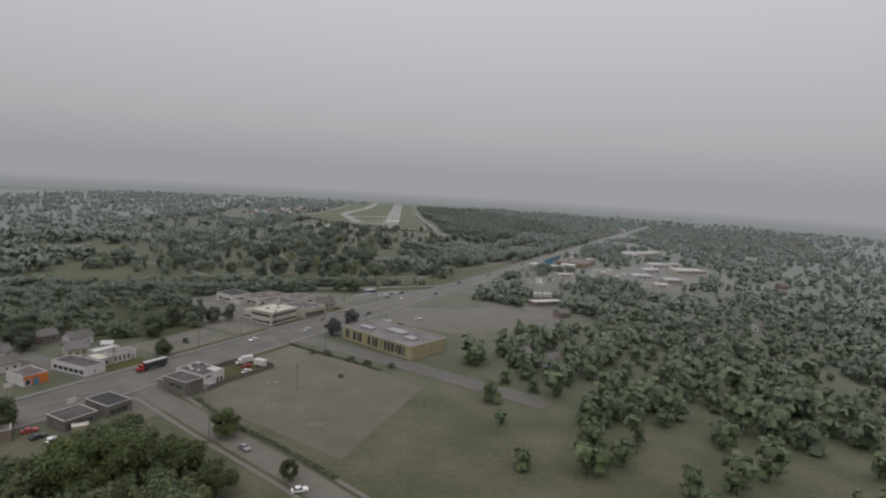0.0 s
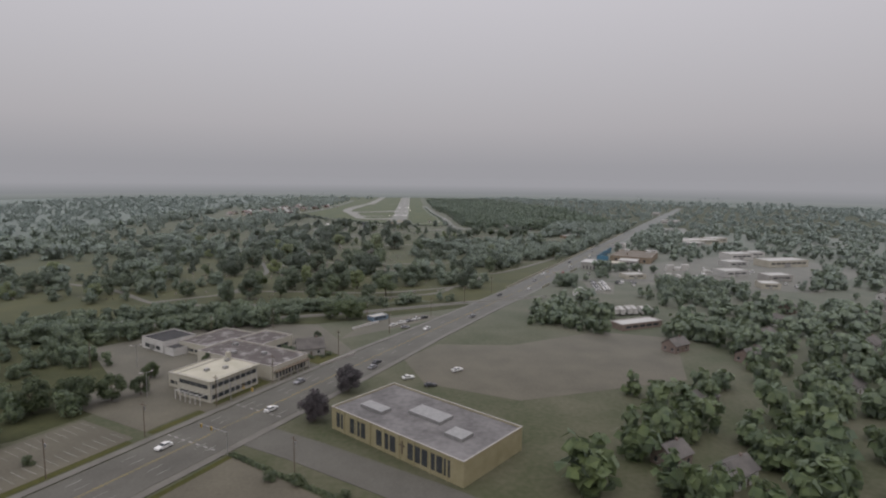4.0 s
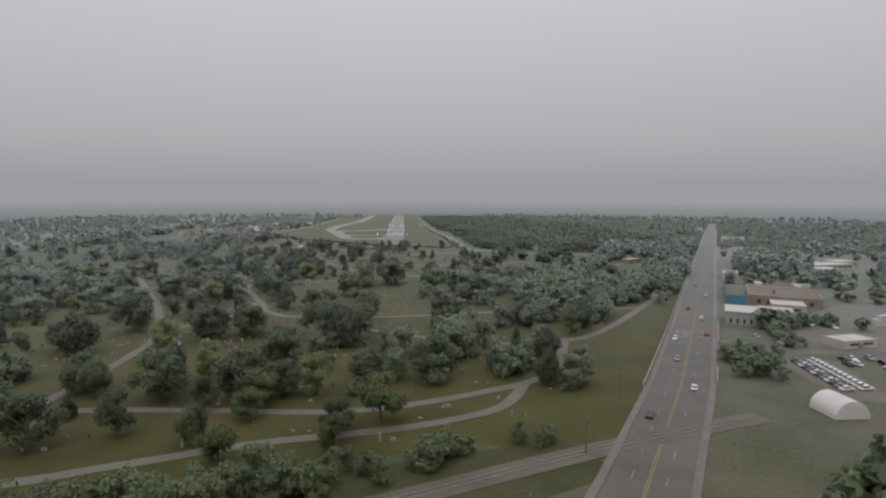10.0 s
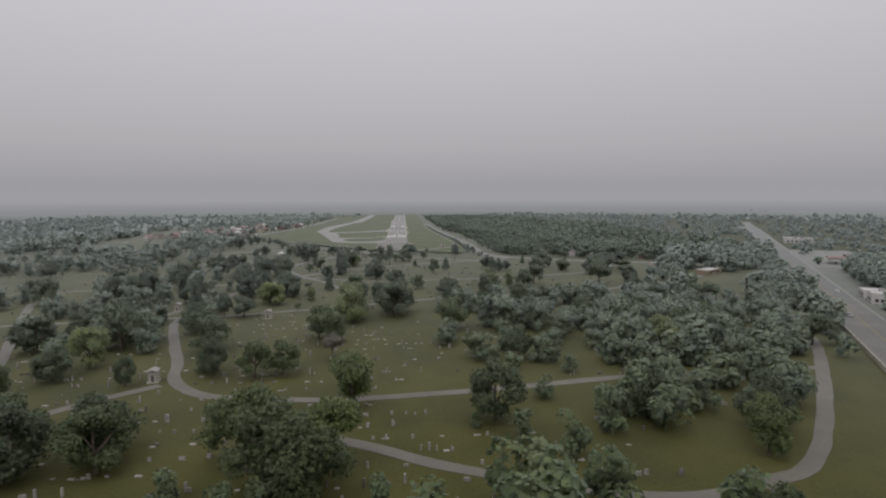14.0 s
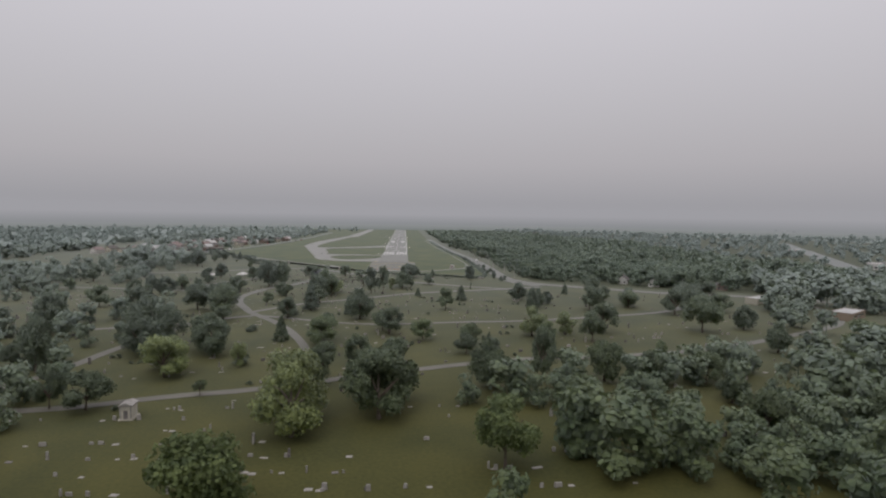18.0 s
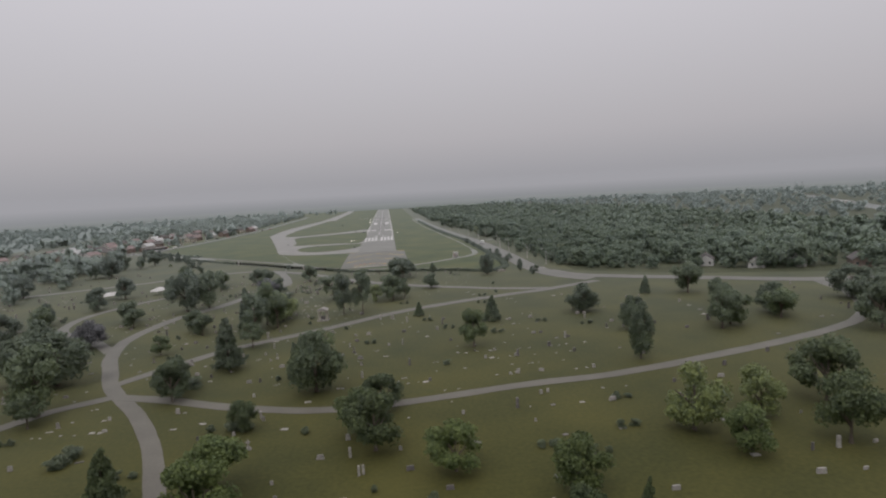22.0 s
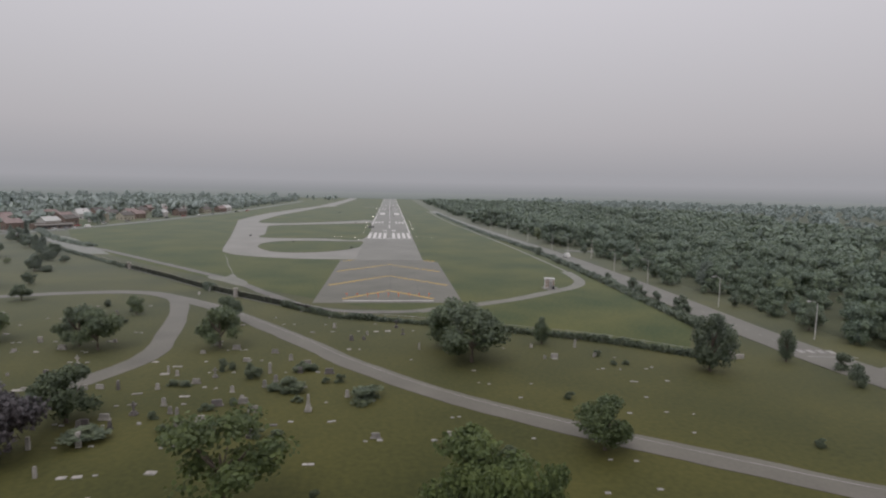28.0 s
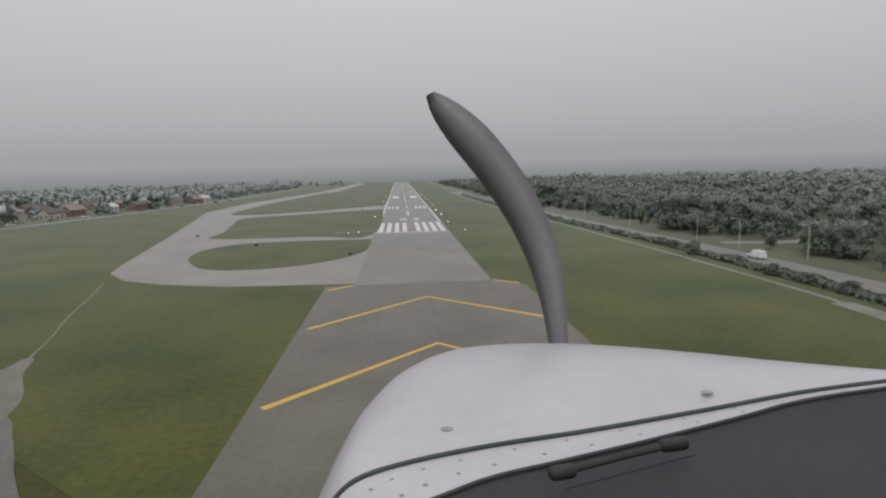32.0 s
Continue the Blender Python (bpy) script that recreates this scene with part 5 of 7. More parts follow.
def car_proto(paint, van=False):
    """A parked car along x, with its wheels on z = 0."""
    colour = {"carwhite": "white", "carred": "red", "cargrey": "grey", "carblack": "black"}[paint]
    ob = thing("van" if van else "car", pose(0, 0, -50), f"{colour} {'delivery van' if van else 'car'} standing on the asphalt", "van" if van else "car")
    L, W = (5.2, 1.95) if van else (4.5, 1.8)
    prof = [(-L / 2, 0.35), (L / 2, 0.35), (L / 2, 0.75), (L / 2 - 0.2, 0.9), (L * 0.2, 1.0), (-L / 2 + 0.1, 1.0), (-L / 2, 0.8)]
    bm = bmesh.new()
    a, b = [bm.verts.new((x, -W / 2, z)) for x, z in prof], [bm.verts.new((x, W / 2, z)) for x, z in prof]
    bm.faces.new(a)
    bm.faces.new(b[::-1])
    for i in range(len(prof)):
        bm.faces.new((a[(i + 1) % 7], a[i], b[i], b[(i + 1) % 7]))
    bmesh.ops.recalc_face_normals(bm, faces=bm.faces)
    part("body", bm, M[paint], ob)
    x0, x1, top = (-L / 2 + 0.1, L * 0.24, 2.1) if van else (-L * 0.38, L * 0.18, 1.45)
    bm = bmesh.new()
    lo = [bm.verts.new((x, s * W * 0.48, 0.99)) for x, s in ((x0, -1), (x1, -1), (x1, 1), (x0, 1))]
    hi = [bm.verts.new((x, s * W * 0.40, top)) for x, s in ((x0 + (0.1 if van else 0.5), -1), (x1 - 0.6, -1), (x1 - 0.6, 1), (x0 + (0.1 if van else 0.5), 1))]
    for i in range(4):
        bm.faces.new((lo[i], lo[(i + 1) % 4], hi[(i + 1) % 4], hi[i]))
    bm.faces.new(hi)
    part("cabin", bm, M[paint] if van else M["glass"], ob, "" if van else "dark window glass")
    part("roof", boxes((x0 + (0.15 if van else 0.5), -W * 0.40, top - 0.02, x1 - 0.6, W * 0.40, top + 0.04)), M[paint], ob)
    if van:
        part("windscreen", boxes((x1 - 0.34, -W * 0.4, 1.15, x1 - 0.12, W * 0.4, 1.75)), M["glass"], ob, "dark windscreen")
    for sx in (-0.31, 0.31):
        for sy in (-1, 1):
            w = part("wheel", WHEEL, None, ob)
            w.location = (sx * L, sy * (W / 2 - 0.1), 0.33)
            part("rim", RIM_DISC, None, w, "silver wheel rim")
    return ob


CARS = {k: car_proto(k) for k in ("carwhite", "carred", "cargrey", "carblack")}
VAN = car_proto("carwhite", True)
USED = set()


def park(proto, m):
    """Stand a car at its place; the first one of a kind is the model itself."""
    if proto.name in USED:
        return copy_thing(proto, m)
    USED.add(proto.name)
    proto.matrix_basis = m
    return proto


def at(x, y, turn=0.0, z=0.0):
    return pose(x, y, z, 0, 0, turn)


# the white two storey office on the corner
office = flat_building("office_building", on_avenue(89.6, 18.6), 20.6, 16.2, 7.6, "cream", "paleroof", "cream two storey office with a pale flat roof and ribbon windows",
                       [("s", 0.6, 20.0, 1.0, 2.5, 8), ("s", 0.6, 20.0, 4.6, 6.0, 8), ("w", 1, 15, 4.6, 6.0, 5), ("w", 1, 15, 1.0, 2.5, 5), ("e", 1, 15, 4.6, 6.0, 5)], parapet=0.2, gap=0.03)
part("chimney", boxes((18.6, 12.5, 7.3, 20.0, 13.9, 10.2)), M["cream"], office)
for x, y in ((6, 9), (11, 5.5), (17, 11.5)):
    part("roof_unit", boxes((x, y, 7.38, x + 1.6, y + 1.2, 8.3)), M["metal"], office, "grey roof ventilator")
wing = flat_building("office_wing", on_avenue(93.5, 34.9), 18.5, 9.6, 5.0, "cream", "paleroof", "lower cream wing behind the corner office", [("w", 1, 9, 1.2, 2.4, 3)], parapet=0.3)
for k in range(9):
    part("mullion", boxes((0.6 + k * 2.42 - 0.1, -0.16, 0, 0.6 + k * 2.42 + 0.1, -0.06, 7.6)), M["white"], office)
part("roof_edge", boxes((-0.5, -0.9, 7.3, 21.1, -0.13, 7.62), (-0.5, -0.12, 7.3, -0.13, 16.5, 7.62)), M["paleroof"], office, "pale overhanging roof edge")
for k in range(6):
    part("frame_post", boxes((-3.2, 1.0 + k * 2.4, 0, -3.05, 1.15 + k * 2.4, 3.2), (-3.05, 1.02 + k * 2.4, 3.05, -0.06, 1.13 + k * 2.4, 3.19)), M["white"], office, "white entrance frame")
part("frame_rail", boxes((-3.22, 0.9, 3.21, -3.03, 13.3, 3.4)), M["white"], office)
slab("side_lot", [avenue(66, 18), avenue(87, 18), avenue(87, 62), avenue(66, 62)], 0.072, M["lot"], "empty grey paved lot beside the office", "ground")
slab("lawn", [avenue(90, 15.5), avenue(114, 15.5), avenue(114, 45), avenue(112.8, 45), avenue(112.8, 19.6), avenue(90, 19.6)], 0.10, M["grass"], "narrow strip of green lawn beside the office", "grass")

# the long shop block with its patched roof
shop = flat_building("shop_block", on_avenue(115.5, 16), 18.5, 41, 5.2, "cream", "patched", "long low cream shop block with a patched grey roof",
                     [("s", 1, 17, 0.6, 2.7, 5)], parapet=0.3)
for k in range(6):
    part("pillar", boxes((0.9 + k * 3.25, -1.6, 0, 1.3 + k * 3.25, -1.2, 3.2)), M["kerb"], shop)
part("canopy", boxes((0, -1.8, 3.2, 18, -0.02, 3.6)), M["wood"], shop, "dark brown shop front canopy")
for x, y in ((9, 14), (4, 25), (12, 33)):
    part("roof_unit", boxes((x, y, 4.9, x + 1.8, y + 1.6, 5.9)), M["metal"], shop, "grey roof ventilator")
flat_building("shop_annex", on_avenue(134.2, 41), 18, 16, 4.9, "cream", "patched", "low cream annex behind the shops with a stained roof", [("s", 4, 16, 1.0, 2.4, 3)], parapet=0.3)
flat_building("store_house", on_avenue(122, 57.3), 25, 19, 4.6, "cream", "patched", "low cream store house with a patched dark roof", [("w", 2, 14, 1.0, 2.2, 3)], parapet=0.3)
black = flat_building("workshop", at(-94, -896, -36), 16, 15, 5.0, "white", "blackroof", "white workshop with a black flat roof", [("s", 2, 14, 1.0, 2.6, 3)], parapet=0.2, door=("s", 6, 9, 2.8))
flat_building("workshop_lean_to", at(-80.6, -905.6, -36), 7, 8, 3.2, "white", "blackroof", "small white lean to with a black roof", parapet=0.2)
gable_house(on_avenue(147.3, 26.5, -42), 11, 8.5, 3.3, 3.4, "greywall", "shingle", "small grey house with dark shingles between the shops")

# the church and the building behind it
church = flat_building("church", at(-0.5, -979, -43.5), 50, 26, 6.8, "yellowbrick", "roof", "yellow brick church hall with narrow dark windows", [("s", 2, 6, 1.2, 5.6, 2), ("s", 8, 15, 1.2, 5.6, 3), ("s", 19, 27, 1.2, 5.6, 3), ("s", 31, 46, 1.2, 5.6, 6)], parapet=0.4)
for k in range(1, 9):
    part("pilaster", boxes((k * 5.6 - 0.25, -0.22, 0, k * 5.6 + 0.25, -0.02, 6.8)), M["yellowbrick"], church)
part("cross", boxes((29.2, -0.3, 2.0, 29.5, -0.1, 5.4), (28.4, -0.29, 4.1, 30.3, -0.11, 4.4)), M["wood"], church, "plain dark wall cross")
for row in ((6, 6, 9, 4), (20, 12, 12, 6), (37, 8, 6, 5)):
    part("roof_unit", boxes((row[0], row[1], 6.1, row[0] + row[2], row[1] + row[3], 7.4)), M["metal"], church, "grey raised roof section")
for x, y, turn, k in ((22, -938, 20, "carwhite"), (8, -926, 60, "cargrey"), (30, -946, 10, "carblack"), (41, -930, 30, "carwhite")):
    park(CARS[k], at(x, y, turn, 0.065))
flat_building("gate_house", at(128, -873, 20), 26, 9, 3.2, "brick", "metalroof", "low brick store with a pale roof beside the lot", [("s", 2, 24, 1.0, 2.2, 5)], parapet=0.2)
# the garden of the small house
slab("garden", [(-25, -914), (-13.5, -921), (-5.5, -910.5), (-13, -903), (-20, -898)], 0.09, M["grass"], "small green garden round the grey house", "grass")
garden_wall = thing("garden_wall", pose(0, 0, 0.03), "low pale concrete garden wall beside the pavement", "wall")
bm = bmesh.new()
ribbon(bm, [(-13, -923), (-1, -908)], 0.4, 1.0, 1.0)
part("wall", bm, M["kerb"], garden_wall)
plant("shrub", [(-31, -902, 2.6, 2.8), (-28.5, -904, 2.4, 2.4), (-33, -900, 2.2, 2.2), (-21, -912, 1.8, 1.9), (-18.5, -913, 1.7, 1.8), (-12, -908, 1.6, 2.0), (-14, -912, 1.2, 1.4)])
plant("conifer", [(-17, -896, 6.5, 1.8)])
plant("deep", [(-57, -921, 5.5, 2.6), (-61, -915, 4.5, 2.4)])

# the shop on the corner of the vacant lot
corner = flat_building("corner_shop", on_avenue(3.4, -29.3), 10.4, 15.4, 5.0, "white", "darkroof", "white painted corner shop with a dark patched roof", [("s", 6.4, 9.9, 0.2, 2.5, 2), ("s", 0.8, 4.6, 3.6, 4.2, 1), ("w", 2, 9, 2.6, 3.8, 3), ("n", 1, 9, 0.8, 2.6, 3)], parapet=0.3, gap=0.2)
for x, y in ((4, 12.7), (2.6, 9.6), (3.2, 6.5)):
    part("skylight", boxes((x, y, 4.7, x + 1.1, y + 1.1, 5.15)), M["white"], corner, "white roof skylight")
part("upper_roof", boxes((6.2, 0.31, 4.71, 10.0, 5.4, 5.3)), M["metalroof"], corner, "pale raised roof section")
part("roof_vent", boxes((7.4, 11.5, 4.71, 9.8, 13.6, 5.7)), M["metal"], corner, "grey roof ventilator")
part("lean_to", boxes((-2.6, -2.2, 0, 0.9, -0.06, 2.4), (1.0, -1.6, 0, 5.0, -0.06, 1.2)), M["greywall"], corner, "low grey lean to")
flat_building("grey_store", on_avenue(-6.4, -32.2), 7.6, 12.6, 5.6, "darkstone", "darkroof", "dark grey block store beside the corner shop", [("w", 2, 10, 2.8, 3.8, 2)], parapet=0.3)
flat_building("brick_shed", on_avenue(-5.5, -19.3), 8, 4.6, 3.4, "brick", "darkroof", "low brick shed beside the street", [("n", 1, 7, 1.0, 2.2, 2)], parapet=0.4)
yard = thing("yard_fence", pose(0, 0, 0.07), "dark board fence round the corner shop yard", "fence")
loop = [avenue(3.2, -33), avenue(14, -31.4), avenue(37.5, -33.5), avenue(39.8, -15), avenue(14.2, -14.8)]
for a, b in zip(loop, loop[1:]):
    n = int(math.dist(a, b) / 1.2)
    for k in range(n):
        u0, u1 = ([a[i] + (b[i] - a[i]) * u for i in (0, 1)] for u in (k / n, (k + 0.96) / n))
        bm = bmesh.new()
        ribbon(bm, [tuple(u0), tuple(u1)], 0.08, 1.7, 1.7)
        part("board", bm, M["darkstone"], yard)
slab("yard_grass", [avenue(14, -31), avenue(37.2, -33), avenue(39.4, -15.2), avenue(14.2, -15)], 0.11, M["grass"], "patchy grass yard beside the corner shop", "grass")
slab("verge", [avenue(41.5, -14.5), avenue(67.5, -14.5), avenue(67.5, -16.4), avenue(41.5, -16.4)], 0.10, M["grass"], "thin strip of grass beside the pavement", "grass")


def box_truck(m, label, cab):
    ob = thing("box_truck" if cab else "box_trailer", m, label, "lorry" if cab else "trailer")
    part("body", boxes((0, -1.2, 0.9, 5.2, 1.2, 3.3)), M["white"], ob)
    part("bed", boxes((-0.1, -0.5, 0.6, 7.0 if cab else 6.2, 0.5, 0.89)), M["metal"], ob)
    if cab:
        part("cab", boxes((5.4, -1.0, 0.6, 6.6, 1.0, 2.5), (6.6, -0.95, 0.6, 7.4, 0.95, 1.5)), M["carwhite"], ob)
        part("windscreen", boxes((6.58, -0.9, 1.6, 6.64, 0.9, 2.3)), M["glass"], ob)
    for x in (1.0, 2.1, 6.5) if cab else (1.8, 3.0):
        for y in (-0.95, 0.95):
            part("wheel", TRUCKWHEEL, None, ob).location = (x, y, 0.5)
    return ob


box_truck(at(-36, -1024.5, 222, 0.11), "white box lorry parked in the yard", True)
box_truck(at(-33.5, -1029, -24, 0.11), "white box trailer parked in the yard", False)
park(CARS["carwhite"], at(-34.5, -1038.5, 60, 0.11))
park(CARS["carred"], at(-36.5, -1031.5, 40, 0.11))
lot_lamp = thing("lot_lamp", at(-16, -1073, 20, 0.07), "tall grey lamp post with twin heads in the lot", "street lamp", "lot lamps")
part("pole", tube(bmesh.new(), [(0, 0, 0), (0, 0, 8.6)], [0.11, 0.08]), M["metal"], lot_lamp)
part("arm", boxes((-1.6, -0.05, 8.5, 1.6, 0.05, 8.62)), M["metal"], lot_lamp)
for x in (-1.7, 1.7):
    part("head", boxes((x - 0.35, -0.2, 8.63, x + 0.35, 0.2, 8.8)), M["white"], lot_lamp)
for x, y in ((-109, -886), (-84, -922), (-66, -953)):
    copy_thing(lot_lamp, at(x, y, 35, 0.065))
for x, y, r in ((-15.8, -1075, 2.0), (2.5, -1088, 2.2), (-11.3, -1052, 1.2), (5.4, -1040, 2.4), (9, -1066, 1.4)):
    slab("soil_patch", smooth_line([(x + r * q * math.cos(a), y + r * q * math.sin(a)) for a, q in ((0, 1.2), (1.2, 0.8), (2.2, 1.0), (3.4, 1.3), (4.6, 0.7), (5.5, 0.9))], True, 3), 0.094, M["track"], "low heap of reddish soil in the vacant lot", "ground")
slab("soil_patch", [(-18, -1075), (-14, -1075.5), (-13.6, -1071), (-17.6, -1070.6)], 0.09, M["track"], "square of bare soil round the lamp post", "ground")

# the lorry on the avenue
lorry = thing("lorry", on_avenue(9.5, 5, 180, 0.13), "long dark trailer lorry with a red cab", "lorry")
part("trailer", boxes((-4.0, -1.25, 1.1, 8.5, 1.25, 3.9)), M["carblack"], lorry, "black box trailer with a pale roof")
part("trailer_roof", boxes((-4.05, -1.28, 3.9, 8.55, 1.28, 4.0)), M["metalroof"], lorry, "pale trailer roof")
part("cab", boxes((9.0, -1.2, 0.8, 10.6, 1.2, 3.2), (10.6, -1.05, 0.8, 12.2, 1.05, 2.0)), M["carred"], lorry, "red cab with a long bonnet")
part("windscreen", boxes((10.58, -1.0, 2.1, 10.66, 1.0, 2.9)), M["glass"], lorry)
part("chassis", boxes((-4, -0.5, 0.7, 11.8, 0.5, 1.09)), M["metal"], lorry)
for x in (-2.6, -1.4, 7.2, 8.4, 11.3):
    for y in (-1.0, 1.0):
        part("wheel", TRUCKWHEEL, None, lorry).location = (x, y, 0.5)
lorry.scale = (0.82, 0.9, 0.9)

# small houses across the avenue
garage = flat_building("garage", on_avenue(-33.8, 22.5), 8.7, 12, 4.0, "white", "patched", "white garage with an orange front and patched roof", [("s", 0.5, 2.6, 0.4, 2.4, 1)], parapet=0.3)
part("front", boxes((-0.02, -0.09, 2.6, 8.72, -0.02, 4.05), (2.7, -0.085, 0, 3.4, -0.02, 2.59), (5.4, -0.085, 0, 8.7, -0.02, 2.59)), M["orange"], garage, "orange painted front wall")
part("roller_door", boxes((3.45, -0.07, 0, 5.35, -0.01, 2.58)), M["blue"], garage, "blue roller door")
flat_building("long_shop", on_avenue(-15, 15.6, 6), 8.6, 20, 4.0, "white", "darkroof", "long white shop with a dark flat roof", [("w", 1, 19, 0.9, 2.4, 6), ("s", 3.4, 4.4, 1.2, 2.0, 1)], parapet=0.3)
flat_building("tan_shed", on_avenue(-5.2, 23), 5.2, 9, 3.4, "greywall", "paleroof", "small grey shed with a tan roof", [("s", 1, 4, 0.8, 2.2, 2)], parapet=0.1)
flat_building("white_shop", on_avenue(0.6, 23.3), 11, 6.5, 4.0, "white", "roof", "white painted shop with tall narrow windows", [("s", 0.6, 8.4, 0.7, 2.8, 4)], parapet=0.3, door=("s", 8.9, 9.9, 2.1), gap=0.28)
flat_building("rear_store", on_avenue(-1.5, 31.5), 11, 5, 4.2, "greywall", "metalroof", "low store with a white metal roof", parapet=0.1)
slab("lawn", [avenue(-6, 14.4), avenue(13, 14.4), avenue(13, 22.8), avenue(-6, 22.8)], 0.10, M["grass"], "strip of green lawn before the white shop", "grass")
gable_house(at(-106, -1011, 20), 4.5, 3.5, 2.3, 1.1, "greywall", "metalroof", "small grey garden shed with a pale roof", "shed", "shed")
flat_building("flat_shop", on_avenue(-33, -27.2), 8.6, 12.4, 4.0, "darkstone", "blackroof", "low grey shop with a black worn roof", [("s", 0.8, 7, 0.8, 2.4, 3), ("e", 2, 10, 1.0, 2.2, 3)], parapet=0.25)
flat_building("dark_shop", on_avenue(-46.5, -27), 10.4, 10, 3.6, "darkstone", "darkroof", "long low workshop with a dark sagging roof", [("e", 2, 8, 0.9, 2.3, 2), ("s", 1, 9, 0.9, 2.3, 3)], parapet=0.2)
flat_building("brown_shed", at(-93, -1111, 32), 9, 7, 3.6, "brick", "patched", "brown shed with a grey patched roof", [("n", 1, 8, 1, 2.3, 3)], parapet=0.15)
flat_building("yellow_shed", at(-70.5, -1101.5, 30), 4.5, 3, 2.6, "yellowbrick", "paleroof", "small yellow shed beside the trees", parapet=0.1)
flat_building("row_shop", at(-99, -1128, 25), 11, 8, 3.8, "brick", "metalroof", "low brick house with a pale roof", [("n", 2, 10, 1, 2.4, 3)], parapet=0.2)
sign = thing("pole_sign", on_avenue(-38, -15.5), "tall shop sign board on a steel pole", "sign")
part("pole", tube(bmesh.new(), [(0, 0, 0), (0, 0, 4.2)], [0.12, 0.1]), M["metal"], sign)
part("board", boxes((-1.4, -0.12, 4.2, 1.4, 0.12, 5.8)), M["white"], sign)
copy_thing(sign, on_avenue(-42, 15.2))
YARDS_H = []
house_rd = random.Random(14)
HOUSE_ROWS = [(-129, -1046, 60), (-140, -1058, 60), (-114, -1022, 40), (-141, -1032, 55), (-138, -1005, 60), (-120, -1095, 25), (-116, -1114, 25), (-135, -1120, 25), (-152, -1082, 50), (-160, -1055, 55), (-122, -1006, 55), (-113, -1134, 20)]
for x, y, turn in HOUSE_ROWS:
    wall, roof = house_rd.choice((("white", "shingle"), ("white", "shingle"), ("brick", "shingle"), ("cream", "roof"), ("greywall", "shingle")))
    gable_house(at(x, y, turn), house_rd.uniform(8, 11), house_rd.uniform(6.5, 8), house_rd.uniform(3, 4.2), 2.4, wall, roof, {"white": "white clapboard house with a dark shingle roof", "brick": "red brick house with a dark shingle roof", "cream": "cream rendered house with a dark roof", "greywall": "grey house with a dark shingle roof"}[wall], group="small houses")
    YARDS_H.append((x, y, 11))
for x, y, t, k in ((-76.5, -1084, 20, "carwhite"), (-76, -1079.5, 80, "carwhite"), (-84, -1100, 40, "carred"), (-79, -1104, 60, "carblack"), (-16, -1108, -42, "cargrey"), (5, -1131, 20, "carwhite"), (-73.5, -1091, 60, "cargrey"), (-74, -1106, 100, "carwhite")):
    park(CARS[k], at(x, y, t, 0.135 if k == "cargrey" else 0.03))
for s, off, k, turn in ((62, 4, "carwhite", 180), (95, -3, "carwhite", 0), (118, 6, "cargrey", 180), (150, -6, "carblack", 0), (205, 3, "carwhite", 180), (240, -5, "cargrey", 0), (300, 5, "carblack", 180), (330, -4, "carwhite", 0), (362, 3, "cargrey", 180),
                        (395, 6, "carwhite", 180), (410, -6, "carred", 0), (445, -3, "carwhite", 0), (470, 4, "carblack", 180), (520, -4, "carwhite", 0), (560, 3, "cargrey", 180), (640, -5, "carwhite", 0)):
    park(CARS[k], on_avenue(s, off, turn, 0.135))
avenue_ob = bpy.data.objects["avenue"]
for off in (-7, -3.5, 3.5, 7):
    for s in range(-60, 160 if abs(off) > 5 else 720, 14):
        bm = bmesh.new()
        ribbon(bm, [avenue(s, off), avenue(s + 4, off)], 0.16, 0.128, 0.004)
        part("lane_mark", bm, M["worn"], avenue_ob)
for off in (-0.25, 0.25):
    bm = bmesh.new()
    ribbon(bm, [avenue(s, off) for s in [-400] + ALONG[1:13]], 0.16, 0.1285, 0.004)
    part("centre_line", bm, M["wornyellow"], avenue_ob)
for s in (68, 93):
    bm = bmesh.new()
    for k in range(7):
        a = -9 + k * 3
        ribbon(bm, [avenue(s, a), avenue(s, a + 1.6)], 0.5, 0.1295, 0.004)
    part("crossing_bar", bm, M["worn"], avenue_ob)
for s in (402, 415.5):
    bm = bmesh.new()
    ribbon(bm, [avenue(s, 0.6), avenue(s, 7.6)], 0.5, 0.1295, 0.004)
    part("stop_line", bm, M["worn"], avenue_ob)
for off in (2.3, 5.9):
    for k in (-1, 1):       # the crossed warning marks before the railway
        bm = bmesh.new()
        ribbon(bm, [avenue(404.5, off - 1.2 * k), avenue(413, off + 1.2 * k)], 0.4, 0.130 + 0.0015 * k, 0.004)
        part("railway_mark", bm, M["worn"], avenue_ob)
park_ob = bpy.data.objects["car_park"]
for k in range(16):
    for off in (19, 33):
        bm = bmesh.new()
        ribbon(bm, [avenue(23 + k * 2.5, off), avenue(23 + k * 2.5, off + 7)], 0.12, 0.078, 0.004)
        part("bay_line", bm, M["worn"], park_ob)
for a, b in ((22, 60), (66, 84)):
    if a != b:
        slab("verge", [avenue(a, 14.4), avenue(b, 14.4), avenue(b, 17), avenue(a, 17)], 0.10, M["grass"], "thin strip of grass beside the pavement", "grass")
scrub("hedge", [avenue(-5, -36.5), (-28, -1087), (-8, -1104), (14, -1124)], 2.2, 0.8, 2600, M["hedge"], "weeds between the side street and the vacant lot", 41, 0.25)
scrub("hedge", [avenue(68.5, -15), (-14, -1003), (4, -1016), (22, -1030)], 1.6, 0.9, 1600, M["hedge"], "low dark hedge at the edge of the vacant lot", 42, 0.28)

